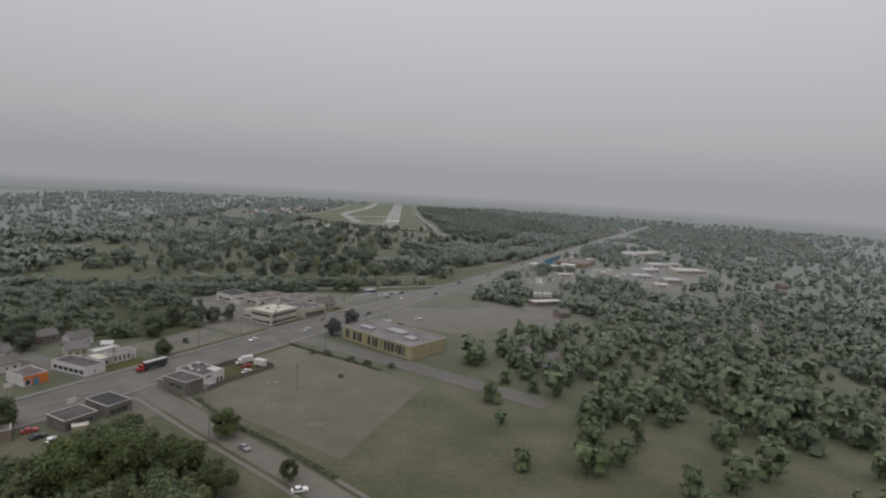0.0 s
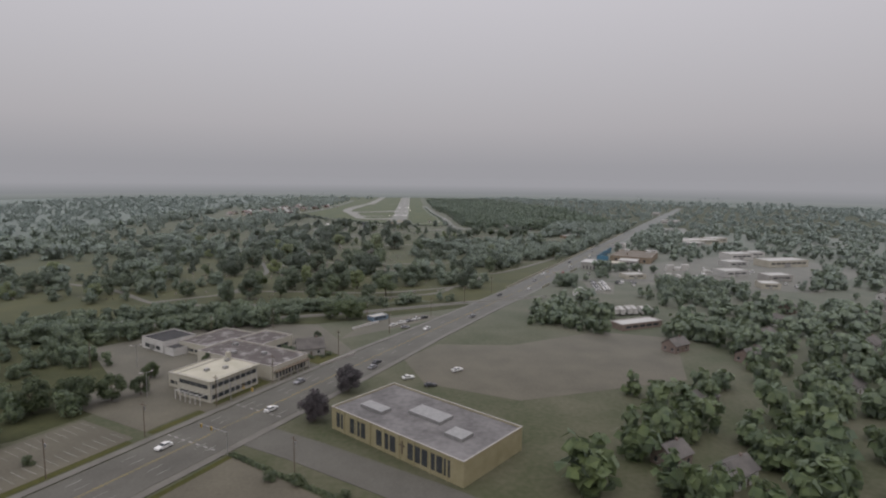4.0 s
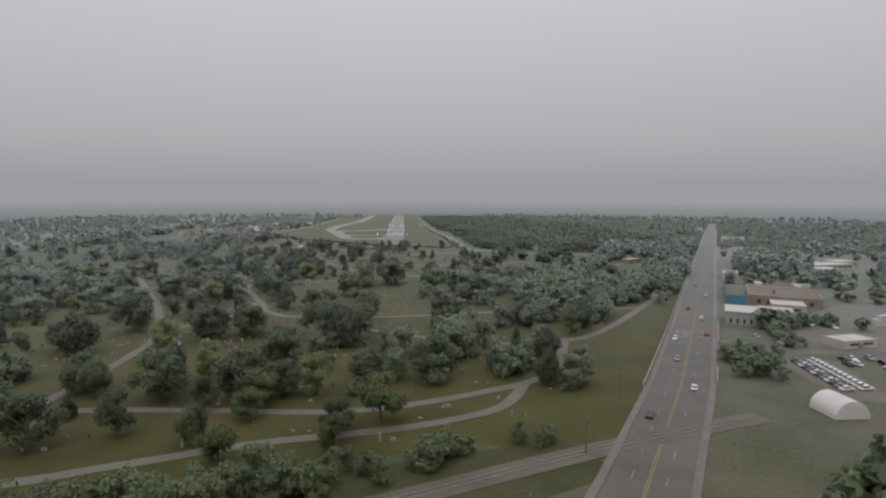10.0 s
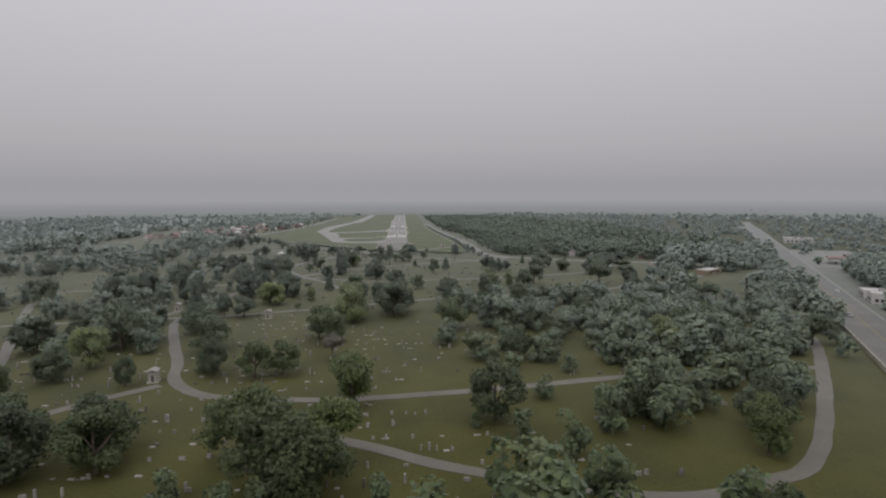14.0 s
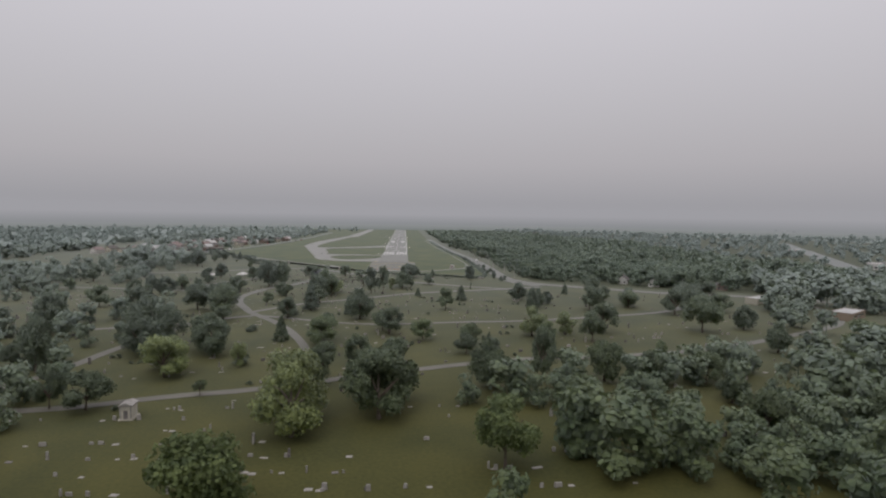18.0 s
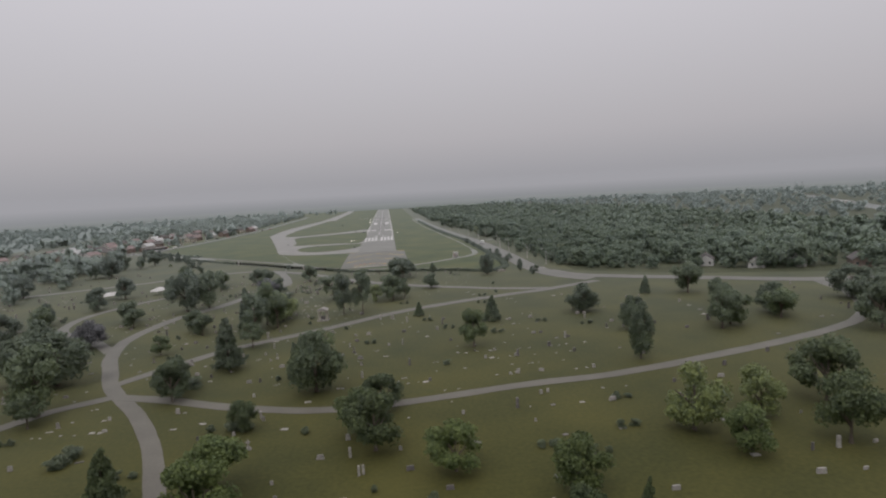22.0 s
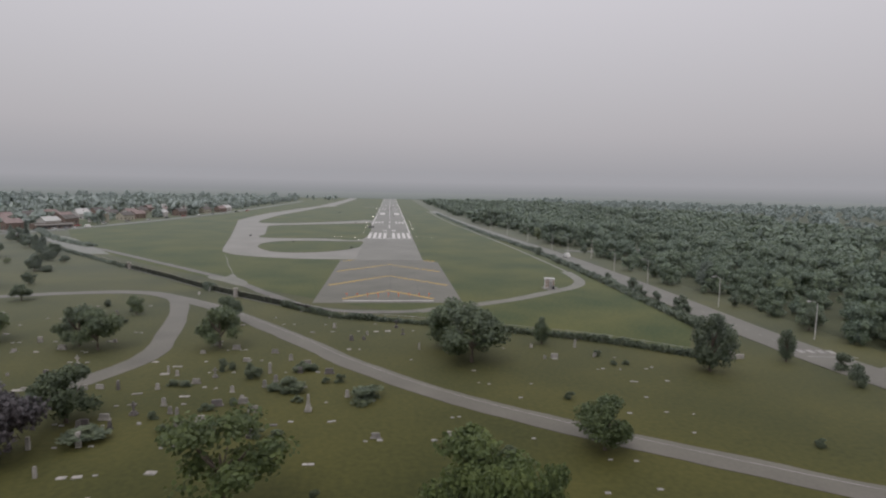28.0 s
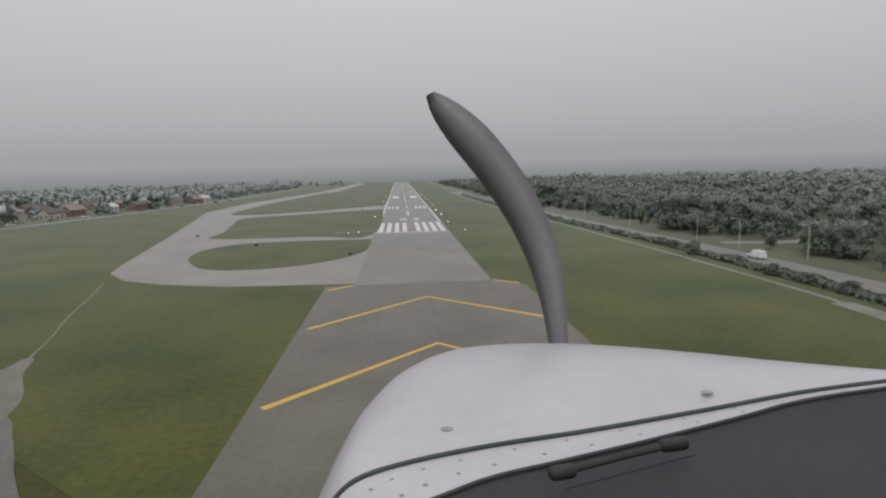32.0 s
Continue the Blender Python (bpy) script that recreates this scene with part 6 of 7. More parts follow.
# utility poles along the avenue and the side streets
pole = thing("utility_pole", on_avenue(-4, 15), "weathered wooden utility pole with a crossarm", "pole", "utility poles")
part("post", tube(bmesh.new(), [(0, 0, 0), (0, 0, 10.5)], [0.17, 0.11]), M["wood"], pole)
part("crossarm", boxes((-0.08, -1.2, 9.5, 0.08, 1.2, 9.68)), M["wood"], pole)
part("transformer", tube(bmesh.new(), [(0.3, 0, 8.0), (0.3, 0, 9.0)], [0.24, 0.24], 8), M["metal"], pole)
for s in (38, 64, 89, 114, 152, 190, 230, 270, 310):
    copy_thing(pole, on_avenue(s, 15))
for x, y in ((-39, -1078), (-10, -1057), (-28, -1104), (-6, -1006), (-70, -880), (-45, -866), (0, -852), (-100, -925)):
    copy_thing(pole, at(x, y, 40))
signal = thing("traffic_signal", on_avenue(68, -14), "traffic signal hanging from a long steel mast arm", "signal", "traffic signals")
part("pole", tube(bmesh.new(), [(0, 0, 0), (0, 0, 6.5)], [0.14, 0.11]), M["metal"], signal)
part("arm", tube(bmesh.new(), [(0, 0, 6.3), (0, 11, 6.6)], [0.09, 0.05]), M["metal"], signal)
for y in (6, 10):
    box_head = part("head", boxes((-0.18, y - 0.18, 5.6, 0.18, y + 0.18, 6.6)), M["yellow"], signal, "yellow signal head")
    for z in (5.8, 6.1, 6.4):
        part("lamp", boxes((-0.21, y - 0.11, z - 0.11, -0.181, y + 0.11, z + 0.11)), M["black"], box_head)
copy_thing(signal, on_avenue(94, 14, 180))
copy_thing(signal, on_avenue(374, -14))

# the blue scrap yard and its fence by the railway
yardshop = flat_building("tyre_shop", at(3, -853, 40), 10, 5.5, 2.4, "dullblue", "metalroof", "low blue and white tyre shop with a pale roof", [("s", 1, 9, 0.8, 1.8, 3)], parapet=0.2)
wall_ob = thing("boundary_wall", pose(0, 0, 0), "low white painted boundary wall in the grass", "wall")
bm = bmesh.new()
ribbon(bm, [(-6, -868), (3, -858), (6, -855)], 0.3, 1.1, 1.1)
part("wall", bm, M["white"], wall_ob)
for x, y, t, k in ((14, -862, 40, "carwhite"), (18, -857, 40, "carwhite"), (22, -853, 40, "cargrey"), (26, -849, 45, "carwhite"), (20, -866, 10, "cargrey"), (30, -846, 45, "carblack")):
    park(CARS[k], at(x, y, t, 0.03))

# workshops and yards east of the avenue
slab("yard", [(185, -745), (300, -780), (410, -690), (400, -600), (320, -600), (235, -650), (180, -690)], 0.06, M["lot"], "broad dirt yard between pale warehouses", "ground")
for x, y, w, d, h, turn, wall, label in (
        (330, -622, 26, 16, 6, 12, "white", "pale metal warehouse in the yard"), (302, -668, 20, 14, 5, 12, "metalroof", "pale metal warehouse in the yard"), (270, -718, 22, 14, 5, 12, "metalroof", "grey metal warehouse in the yard"),
        (338, -668, 42, 18, 6, 10, "cream", "long cream warehouse with a pale roof"), (293, -738, 20, 13, 5, 8, "greywall", "grey metal workshop in the yard"), (270, -764, 13, 12, 4, -10, "cream", "small cream workshop in the yard"),
        (187, -726, 17, 10, 3.4, 10, "cream", "low open shed with a pale roof"), (329, -498, 72, 18, 5, 14, "cream", "long low cream store with pale roof"), (364, -600, 16, 12, 5, 10, "white", "small pale metal warehouse in the yard"),
        (250, -350, 30, 14, 5, 40, "white", "low white store beside the street"),
        (345, -512, 22, 14, 4.5, 14, "metalroof", "low white roofed store section"), (392, -470, 26, 16, 5.5, 14, "cream", "low tan store section with a pale roof"), (360, -470, 30, 12, 4.2, 14, "tanbrick", "low tan brick store section"),
        (255, -346, 14, 9, 4.5, 20, "white", "white house like store among the trees"), (262, -318, 20, 9, 4, 30, "white", "long white store among the trees"), (208, -378, 16, 7, 3.4, 30, "cream", "low pale cemetery building among trees"), (222, -428, 20, 9, 3.8, 35, "tanbrick", "tan brick cemetery building among trees")):
    flat_building("warehouse", at(x, y, turn), w, d, h, wall, "metalroof", label, [("s", 2, w - 2, h * 0.45, h * 0.7, max(2, int(w / 6)))], parapet=0.15, category="warehouse", door=("s", w * 0.4, w * 0.55, h * 0.55))
market = flat_building("market", on_avenue(438.5, -27), 19, 13.6, 6.2, "greywall", "metalroof", "grey rendered market hall with a white roof", [("w", 1.2, 12.6, 0.9, 3.2, 4), ("n", 2, 17, 1.0, 3.0, 4)], parapet=0.15, gap=0.34)
part("roof_edge", boxes((-0.5, -0.4, 6.31, 19.4, 14.0, 6.5)), M["metalroof"], market, "white overhanging metal roof")
flat_building("market_annex", on_avenue(484, -52), 17, 16, 4.0, "greywall", "metalroof", "low annex with a white metal roof behind the market", [("w", 2, 14, 1.0, 2.4, 3)], parapet=0.1)
flat_building("market_annex", on_avenue(462, -44), 14, 15, 4.2, "greywall", "paleroof", "low annex with a pale stained roof", [("w", 2, 13, 1.0, 2.4, 3)], parapet=0.2)
blue_wall = thing("blue_wall", pose(0, 0, 0.03), "long bright blue painted board wall beside the avenue", "wall")
run = [avenue(497, -25.4), avenue(497, -14.6)] + [avenue(s, -14.6) for s in range(502, 574, 5)]
for k, (a, b) in enumerate(zip(run, run[1:])):
    bm = bmesh.new()
    ribbon(bm, [a, tuple(p + (q - p) * 0.992 for p, q in zip(a, b))], 0.25, 5.4, 5.4)
    part("panel", bm, M["blue"], blue_wall)
    part("post", boxes((a[0] - 0.2, a[1] - 0.2, 0, a[0] + 0.2, a[1] + 0.2, 5.6)), M["metal"], blue_wall)
hall = flat_building("brick_hall", on_avenue(502, -62), 52, 36, 5.6, "tanbrick", "tanroof", "broad low tan brick hall with a brown flat roof", [("w", 3, 33, 1.2, 3.4, 6), ("n", 3, 49, 1.2, 3.4, 7)], parapet=0.5, gap=0.3)
for x, y, w, d, h in ((44, 27, 9, 4, 1.6), (42, 6, 10, 4, 1.6), (48.5, 1, 3, 10, 2.0), (12, 22, 1.4, 1.4, 2.6)):
    part("roof_unit", boxes((x, y, 5.12, x + w, y + d, 5.12 + h)), M["metalroof"] if w > 2 else M["brick"], hall, "white roof unit" if w > 2 else "brick chimney stack")
for q, off, w, d, h, label in ((604, -23, 11, 9, 5.4, "white two storey shop beside the avenue"), (622, -25, 13, 11, 4.2, "low white shop with a pale roof beside the avenue")):
    shop2 = flat_building("roadside_shop", on_avenue(q, off), w, d, h, "white", "metalroof", label, [("w", 1, d - 1, 1.0, 2.6, 3), ("n", 1, w - 1, 1.0, 2.6, 3)], parapet=0.2, gap=0.2)
    part("roof_unit", boxes((2, 2, h - 0.19, 4, 4, h + 0.9)), M["metal"], shop2, "grey roof ventilator")
slab("forecourt", [avenue(770, -10.3), avenue(940, -10.3), avenue(950, -62), avenue(860, -74), avenue(785, -46)], 0.075, M["lot"], "broad worn forecourt beside the avenue", "ground")
pumps = thing("filling_station", on_avenue(800, -32), "filling station with a flat reddish canopy on posts", "canopy")
part("canopy", boxes((0, -7, 4.4, 20, 7, 5.3)), M["brick"], pumps, "flat reddish brown canopy")
for x in (2, 10, 18):
    for y in (-5, 5):
        part("post", tube(bmesh.new(), [(x, y, 0), (x, y, 4.4)], [0.18, 0.18], 6), M["metal"], pumps)
    part("pump", boxes((x - 0.4, -0.4, 0, x + 0.4, 0.4, 1.6)), M["white"], pumps, "white fuel pump")
flat_building("station_shop", on_avenue(838, -56), 22, 12, 4.2, "brick", "roof", "low brick shop behind the forecourt", [("n", 1, 21, 0.8, 2.6, 5)], parapet=0.3)
diner = flat_building("diner", on_avenue(1046, -46), 20, 30, 6.0, "white", "metalroof", "white roadside hall with a pale roof", [("w", 2, 28, 1.0, 3.0, 6), ("n", 1, 19, 1.0, 3.0, 4)], parapet=0.4, gap=0.25)
part("roof_unit", boxes((3, 10, 5.61, 6, 13, 7.6), (3, 17, 5.61, 6, 20, 7.6)), M["metal"], diner, "grey roof ventilators")
flat_building("roadside_shop", on_avenue(1300, 14), 20, 14, 6.0, "white", "metalroof", "white roadside shop with a pale roof", [("w", 1, 13, 1.0, 3.0, 4)], parapet=0.3)
for name, side, a, b, h in (("roadside_wall", 10.45, 325, 800, 1.5), ("roadside_wall", -10.45, 340, 356, 1.3), ("roadside_wall", -10.45, 398, 436, 1.5)):
    low = thing(name, pose(0, 0, 0.1), "low pale concrete wall between pavement and grass", "wall", "roadside walls")
    q = a
    while q < b:
        bm = bmesh.new()
        ribbon(bm, [avenue(q, side), avenue(min(q + 6.85, b), side)], 0.3, h, h)
        part("panel", bm, M["wallcream"], low)
        part("pier", boxes((*(v - 0.24 for v in avenue(q, side)), 0, *(v + 0.24 for v in avenue(q, side)), h + 0.2)), M["wallcream"], low)
        q += 7
dome = thing("dome_shelter", at(134, -788), "white half round storage shelter", "shelter")
bm = bmesh.new()
arc = [(5 * math.cos(a * math.pi / 14), 5 * math.sin(a * math.pi / 14)) for a in range(15)]
a, b = [bm.verts.new((x, -5, z)) for x, z in arc], [bm.verts.new((x, 5, z)) for x, z in arc]
for i in range(14):
    bm.faces.new((a[i], a[i + 1], b[i + 1], b[i]))
bm.faces.new(a[::-1])
bm.faces.new(b)
part("shell", bm, M["white"], dome)
cont = flat_building("trailer", at(138, -842, 84, 0.9), 10, 2.5, 2.7, "white", "metalroof", "white box trailer parked in a row", parapet=0.02, category="trailer", group="parked trailers")
for x in (0.9, 2.0, 8.6):
    for y in (0.2, 2.3):
        part("wheel", TRUCKWHEEL, None, cont).location = (x, y, -0.4)
for k, x in enumerate((141.5, 146, 149.5, 154, 158)):
    copy_thing(cont, at(x, -842.5 + (k % 3), 84, 0.9))
box0 = thing("container", at(236, -688, 10), "white steel shipping container in the yard", "container", "stacked containers")
part("body", boxes((0, 0, 0, 6.1, 2.4, 2.6)), M["white"], box0)
for k in range(10):
    part("rib", boxes((0.3 + k * 0.6, -0.05, 0.1, 0.45 + k * 0.6, -0.001, 2.5)), M["metalroof"], box0)
for x, y, z, t in ((243, -687, 0, 10), (250, -686, 0, 10), (237, -688, 2.6, 10), (251, -686, 2.6, 12), (238, -684, 0, 10), (246, -683, 0, 10), (231, -724, 0, 80), (244, -734, 0, 70), (248, -732, 0, 75), (245, -728, 0, 70), (246, -733, 2.6, 72), (250, -726, 0, 75), (262, -700, 0, 20), (222, -716, 0, 10)):
    copy_thing(box0, at(x, y, t, z))
for k in range(24):     # two close rows of cars behind the round shelter
    park(CARS[("carwhite", "carwhite", "cargrey", "carwhite", "carblack", "carwhite")[k % 6]], at(150.5 + (k % 2) * 6.4 + (k // 2) * 0.55, -771 + (k // 2) * 2.75, 8, 0.065))
slab("car_yard", [(143, -779), (157, -782), (172, -742), (166, -735), (150, -738)], 0.066, M["lot"], "worn dirt yard with parked cars", "ground")
lot_rd = random.Random(9)
for k in range(46):     # cars in the yards
    x, y = lot_rd.choice(((172, -752), (165, -716), (215, -722), (255, -745), (300, -700), (205, -690), (270, -690), (110, -850), (285, -760)))
    park(CARS[lot_rd.choice(("carwhite", "carwhite", "cargrey", "carblack"))], at(x + lot_rd.randrange(5) * 3.4, y + lot_rd.randrange(3) * 6.2, lot_rd.choice((80, 84, 260)), 0.065))
for x, y, t in ((140, -905, 30), (165, -920, 30), (190, -890, 30), (215, -860, 35), (240, -835, 35), (265, -860, 35), (180, -955, 30), (230, -905, 35), (120, -965, 30), (300, -830, 30), (330, -800, 30), (210, -960, 30), (270, -920, 30), (320, -880, 30), (92, -1003, 30), (104, -1012, 30),
                (365, -820, 20), (390, -770, 20), (420, -730, 20), (400, -850, 20), (204, -300, 60), (226, -312, 60), (250, -328, 60), (282, -150, 30), (186, -296, 60), (170, -280, 60)):
    wall = lot_rd.choice(("white", "white", "greywall", "brick"))
    gable_house(at(x, y, t), lot_rd.uniform(8, 12), 7, 3.4, 2.4, wall, "shingle", {"white": "white house among trees with a dark roof", "greywall": "grey house among trees with a dark roof", "brick": "brick house among trees with a dark roof"}[wall], group="houses among the trees")

# the street beyond the airfield
road("far_street", [(-260, -60), (-222, 40), (-205, 120), (-190, 240), (-180, 420), (-176, 800)], 9, 0.11, M["asphalt"], "grey street beyond the airfield grass")
for k in range(15):
    x, y = -262 + k * 5.4, -40 + k * 27
    for back, pick in ((0, 0), (34, 2), (66, 1)):
        wall, roof = (("brick", "shingle"), ("white", "rosyroof"), ("cream", "shingle"), ("brick", "rosyroof"), ("white", "metalroof"))[(k + pick) % 5]
        gable_house(at(x - 6 - back + 4 * math.sin(k * 2.1 + back), y + back * 0.3, 70), 12, 8, 4.4, 2.6, wall, roof, {"brick": "red brick house beyond the airfield", "cream": "cream house beyond the airfield", "white": "white house beyond the airfield"}[wall], group="houses beyond the airfield")
        YARDS_H.append((x - 6 - back, y + back * 0.3, 9))
    park(CARS[("carwhite", "cargrey", "carwhite", "carblack", "carred")[k % 5]], at(x + 14, y + 6, 76, 0.03))
station = flat_building("station", at(-236, 40, 52), 24, 8, 3.8, "brick", "darkroof", "low brick shops with a pale front by the street", [("s", 1, 23, 0.8, 2.3, 7)], parapet=0.3)
part("fascia", boxes((-0.05, -0.14, 2.7, 24.05, -0.06, 3.5)), M["white"], station, "pale painted shop fascia")
for k, (x, y) in enumerate(((-226, 44), (-222, 50), (-219, 55), (-232, 34))):
    park(CARS[("carwhite", "cargrey", "carwhite", "carblack")[k]], at(x, y, 140, 0.03))
tower = thing("small_tower", at(-230, 124, 20), "slim pale tower with a small cap beyond the grass", "tower")
part("shaft", boxes((-1.5, -1.5, 0, 1.5, 1.5, 6.5)), M["cream"], tower)
part("cap", boxes((-1.9, -1.9, 6.5, 1.9, 1.9, 7.2)), M["white"], tower)
part("peak", boxes((-1.0, -1.0, 7.2, 1.0, 1.0, 8.0)), M["white"], tower)
park(VAN, at(87, -91, 95, 0.13))
park(VAN, at(-213, 62, 68, 0.12))
tagged(part("low_wall", boxes((67, -254, 0, 71.5, -253.5, 0.9), (68.5, -253.49, 0, 70, -252.5, 1.2)), M["stone"]), "low white roadside sign wall", "wall")


# ---------------------------------------------------------------- woods and distance
def clump_tree(seed, quads, size=1.0):
    rd, v, f = random.Random(seed), [], []
    lobes = [(rd.uniform(-0.5, 0.5), rd.uniform(-0.5, 0.5), rd.uniform(0.18, 0.82), rd.uniform(0.28, 0.5)) for _ in range(9)]
    for i in range(quads):
        x, y, z, r = rd.choice(lobes)
        d = Vector((rd.gauss(0, 1), rd.gauss(0, 1), rd.gauss(0.3, 1))).normalized()
        c = Vector((x, y, z)) + Vector((d.x * r, d.y * r, d.z * r * 0.45)) * rd.uniform(0.7, 1.05)
        m = (d + Vector((rd.gauss(0, 0.5), rd.gauss(0, 0.5), 0.3))).to_track_quat("Z", "Y").to_matrix()
        s, n0 = rd.uniform(0.11, 0.26) * size, len(v)
        for a, b in ((-1, -0.7), (0.9, -1), (1, 0.8), (-0.6, 1)):
            w = m @ Vector((a, b, rd.uniform(-0.3, 0.3))) * s
            v.append((c.x + w.x, c.y + w.y, max(c.z + w.z * 0.5, 0.02)))
        f.append((n0, n0 + 1, n0 + 2, n0 + 3))
    n0 = len(v)
    for x, y, z, r in lobes[:5]:
        n0 = len(v)
        v += [(x + a * r * 0.7, y + b * r * 0.7, z + c * r * 0.32) for a, b, c in ((1, 0, 0), (0, 1, 0), (-1, 0, 0), (0, -1, 0), (0, 0, 1), (0, 0, -2.2))]
        f += [(n0 + 0, n0 + 1, n0 + 4), (n0 + 1, n0 + 2, n0 + 4), (n0 + 2, n0 + 3, n0 + 4), (n0 + 3, n0 + 0, n0 + 4), (n0 + 1, n0, n0 + 5), (n0 + 2, n0 + 1, n0 + 5), (n0 + 3, n0 + 2, n0 + 5), (n0, n0 + 3, n0 + 5)]
    v += [(0.05, 0, 0), (-0.04, 0.05, 0), (-0.04, -0.05, 0), (0, 0, 0.6)]
    n0 = len(v) - 4
    f += [(n0, n0 + 1, n0 + 3), (n0 + 1, n0 + 2, n0 + 3), (n0 + 2, n0, n0 + 3)]
    return np.array(v), f


CLUMPS = [clump_tree(100 + k, 85) for k in range(6)]
FINE = [clump_tree(300 + k, 330, 0.5) for k in range(4)]
LEAFY = [clump_tree(500 + k, 620, 0.36) for k in range(4)]
SCRUBBY = [clump_tree(600 + k, 130, 0.6) for k in range(3)]
FAINT = [clump_tree(200 + k, 38) for k in range(4)]
YARDS = []          # clearings: centre and radius


def woods(name, area, count, seed, protos, label, low=7.0, high=14.0, gap=0.0, mat="woods"):
    rg, vs, fs, n0, made, tries = random.Random(seed), [], [], 0, 0, 0
    x0, x1, y0, y1 = min(p[0] for p in area), max(p[0] for p in area), min(p[1] for p in area), max(p[1] for p in area)
    while made < count and tries < count * 12:
        tries += 1
        x, y = rg.uniform(x0, x1), rg.uniform(y0, y1)
        if not inside(x, y, area) or any((x - a) ** 2 + (y - b) ** 2 < r * r for a, b, r in YARDS) or noise.noise((x * 0.008, y * 0.008, seed)) < gap or near_road(x, y, 3.0) or (area is CEMETERY and ((x > -84 and y > -520) or (x > -175 and y > -420) or (-75 < x < 25 and y > -700))):
            continue
        made += 1
        v, f = rg.choice(protos)
        h = rg.uniform(low, high) * (0.95 + 0.55 * noise.noise((x * 0.018, y * 0.018, seed + 0.5)))
        r, a = h * rg.uniform(0.42, 0.62), rg.uniform(0, 6.28)
        c, s = math.cos(a) * r, math.sin(a) * r
        vs.append(np.stack([x + v[:, 0] * c - v[:, 1] * s, y + v[:, 0] * s + v[:, 1] * c, v[:, 2] * h], 1))
        fs += [tuple(i + n0 for i in q) for q in f]
        n0 += len(v)
    me = bpy.data.meshes.new(name)
    me.from_pydata(np.concatenate(vs).tolist(), [], fs)
    return tagged(part(name, me, M[mat]), label, "trees", "", "stuff")


YARDS += YARDS_H + [(-48, -943, 26), (-40, -905, 36), (-88, -897, 20), (-62, -930, 20), (30, -985, 42), (60, -965, 40), (-100, -1040, 34), (-88, -1065, 34), (-50, -1055, 26), (0, -1060, 62), (90, -915, 40), (125, -915, 34), (85, -885, 24), (55, -880, 30), (140, -868, 16), (-20, -1020, 40), (10, -880, 36), (40, -840, 34), (20, -920, 40), (-20, -890, 30),
          (-60, -995, 24), (-75, -985, 16), (-88, -945, 22), (245, -715, 30), (290, -690, 50), (330, -650, 46), (355, -680, 36), (230, -655, 26), (190, -660, 28), (200, -715, 24), (262, -660, 32), (300, -740, 30), (360, -490, 44), (148, -832, 18), (134, -785, 14), (430, -180, 40), (240, -600, 26),
          (52, -935, 34), (75, -905, 26)]
YARDS += [(154, -758, 19), (134, -788, 16), (176, -672, 14), (226, -640, 15), (250, -600, 32), (258, -530, 14), (385, -340, 46), (500, -150, 26), (408, -460, 22), (262, -338, 16), (216, -374, 12), (232, -422, 14), (640, 80, 18)]
YARDS += [(112, -66, 14), (118, -10, 8), (133, -44, 9)]
EDGE = [(103, -258), (150, -288), (230, -318), (250, -200), (215, 60), (190, 160), (84, 160), (100, 40), (103, -80), (100, -130)]
woods("near_woods", EDGE, 760, 51, LEAFY, "dense green woods east of the airfield", 7, 12.5, -0.55, "eastwoods")
woods("undergrowth", EDGE, 700, 52, SCRUBBY, "low bushes and saplings below the woods", 1.6, 3.6, -0.5, "eastwoods")
woods("far_woods", [(230, -318), (380, -390), (400, 300), (260, 900), (72, 900), (78, 300), (84, 165), (190, 160), (215, 60), (250, -200)], 2300, 31, CLUMPS, "dense green woods east of the airfield", 6, 11, -0.6, "eastwoods")
woods("far_woods", [(-330, -1010), (-118, -1000), (-88, -985), (-72, -960), (-72, -930), (-100, -915), (-105, -870), (-330, -930)], 330, 33, LEAFY, "thick trees behind the shops", 7, 12, -0.6)
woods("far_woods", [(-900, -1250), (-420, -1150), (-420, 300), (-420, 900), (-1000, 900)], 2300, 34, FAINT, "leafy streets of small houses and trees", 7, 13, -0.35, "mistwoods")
woods("far_woods", [(70, -1200), (60, -1020), (95, -930), (140, -860), (190, -760), (170, -700), (260, -520), (560, -250), (900, -250), (900, -1200)], 2000, 35, CLUMPS, "trees scattered among yards and workshops", 6, 12, -0.45)
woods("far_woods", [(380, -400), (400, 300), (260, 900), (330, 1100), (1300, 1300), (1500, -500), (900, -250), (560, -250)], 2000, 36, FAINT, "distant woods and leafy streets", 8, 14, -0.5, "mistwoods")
woods("far_woods", [(-420, -1150), (-140, -1090), (-125, -1010), (-330, -1000), (-330, -880), (-250, -860), (-255, -570), (-375, -480), (-370, -60), (-420, 300)], 1000, 41, CLUMPS, "leafy streets of small houses and trees", 7, 13, -0.35)
woods("far_woods", [(-275, -60), (-232, 20), (-215, 130), (-200, 260), (-190, 420), (-188, 900), (-420, 900), (-420, 300)], 700, 42, CLUMPS, "trees behind the houses beyond the airfield", 7, 12, -0.6)
woods("far_woods", [(60, -1010), (100, -930), (150, -850), (300, -830), (420, -900), (330, -1120), (100, -1090)], 520, 43, CLUMPS, "dense trees among small houses", 7, 12, -0.9)
woods("far_woods", [(60, -905), (105, -905), (140, -835), (118, -815), (92, -838)], 55, 44, CLUMPS, "trees behind the avenue pavement", 6, 10, -0.6)
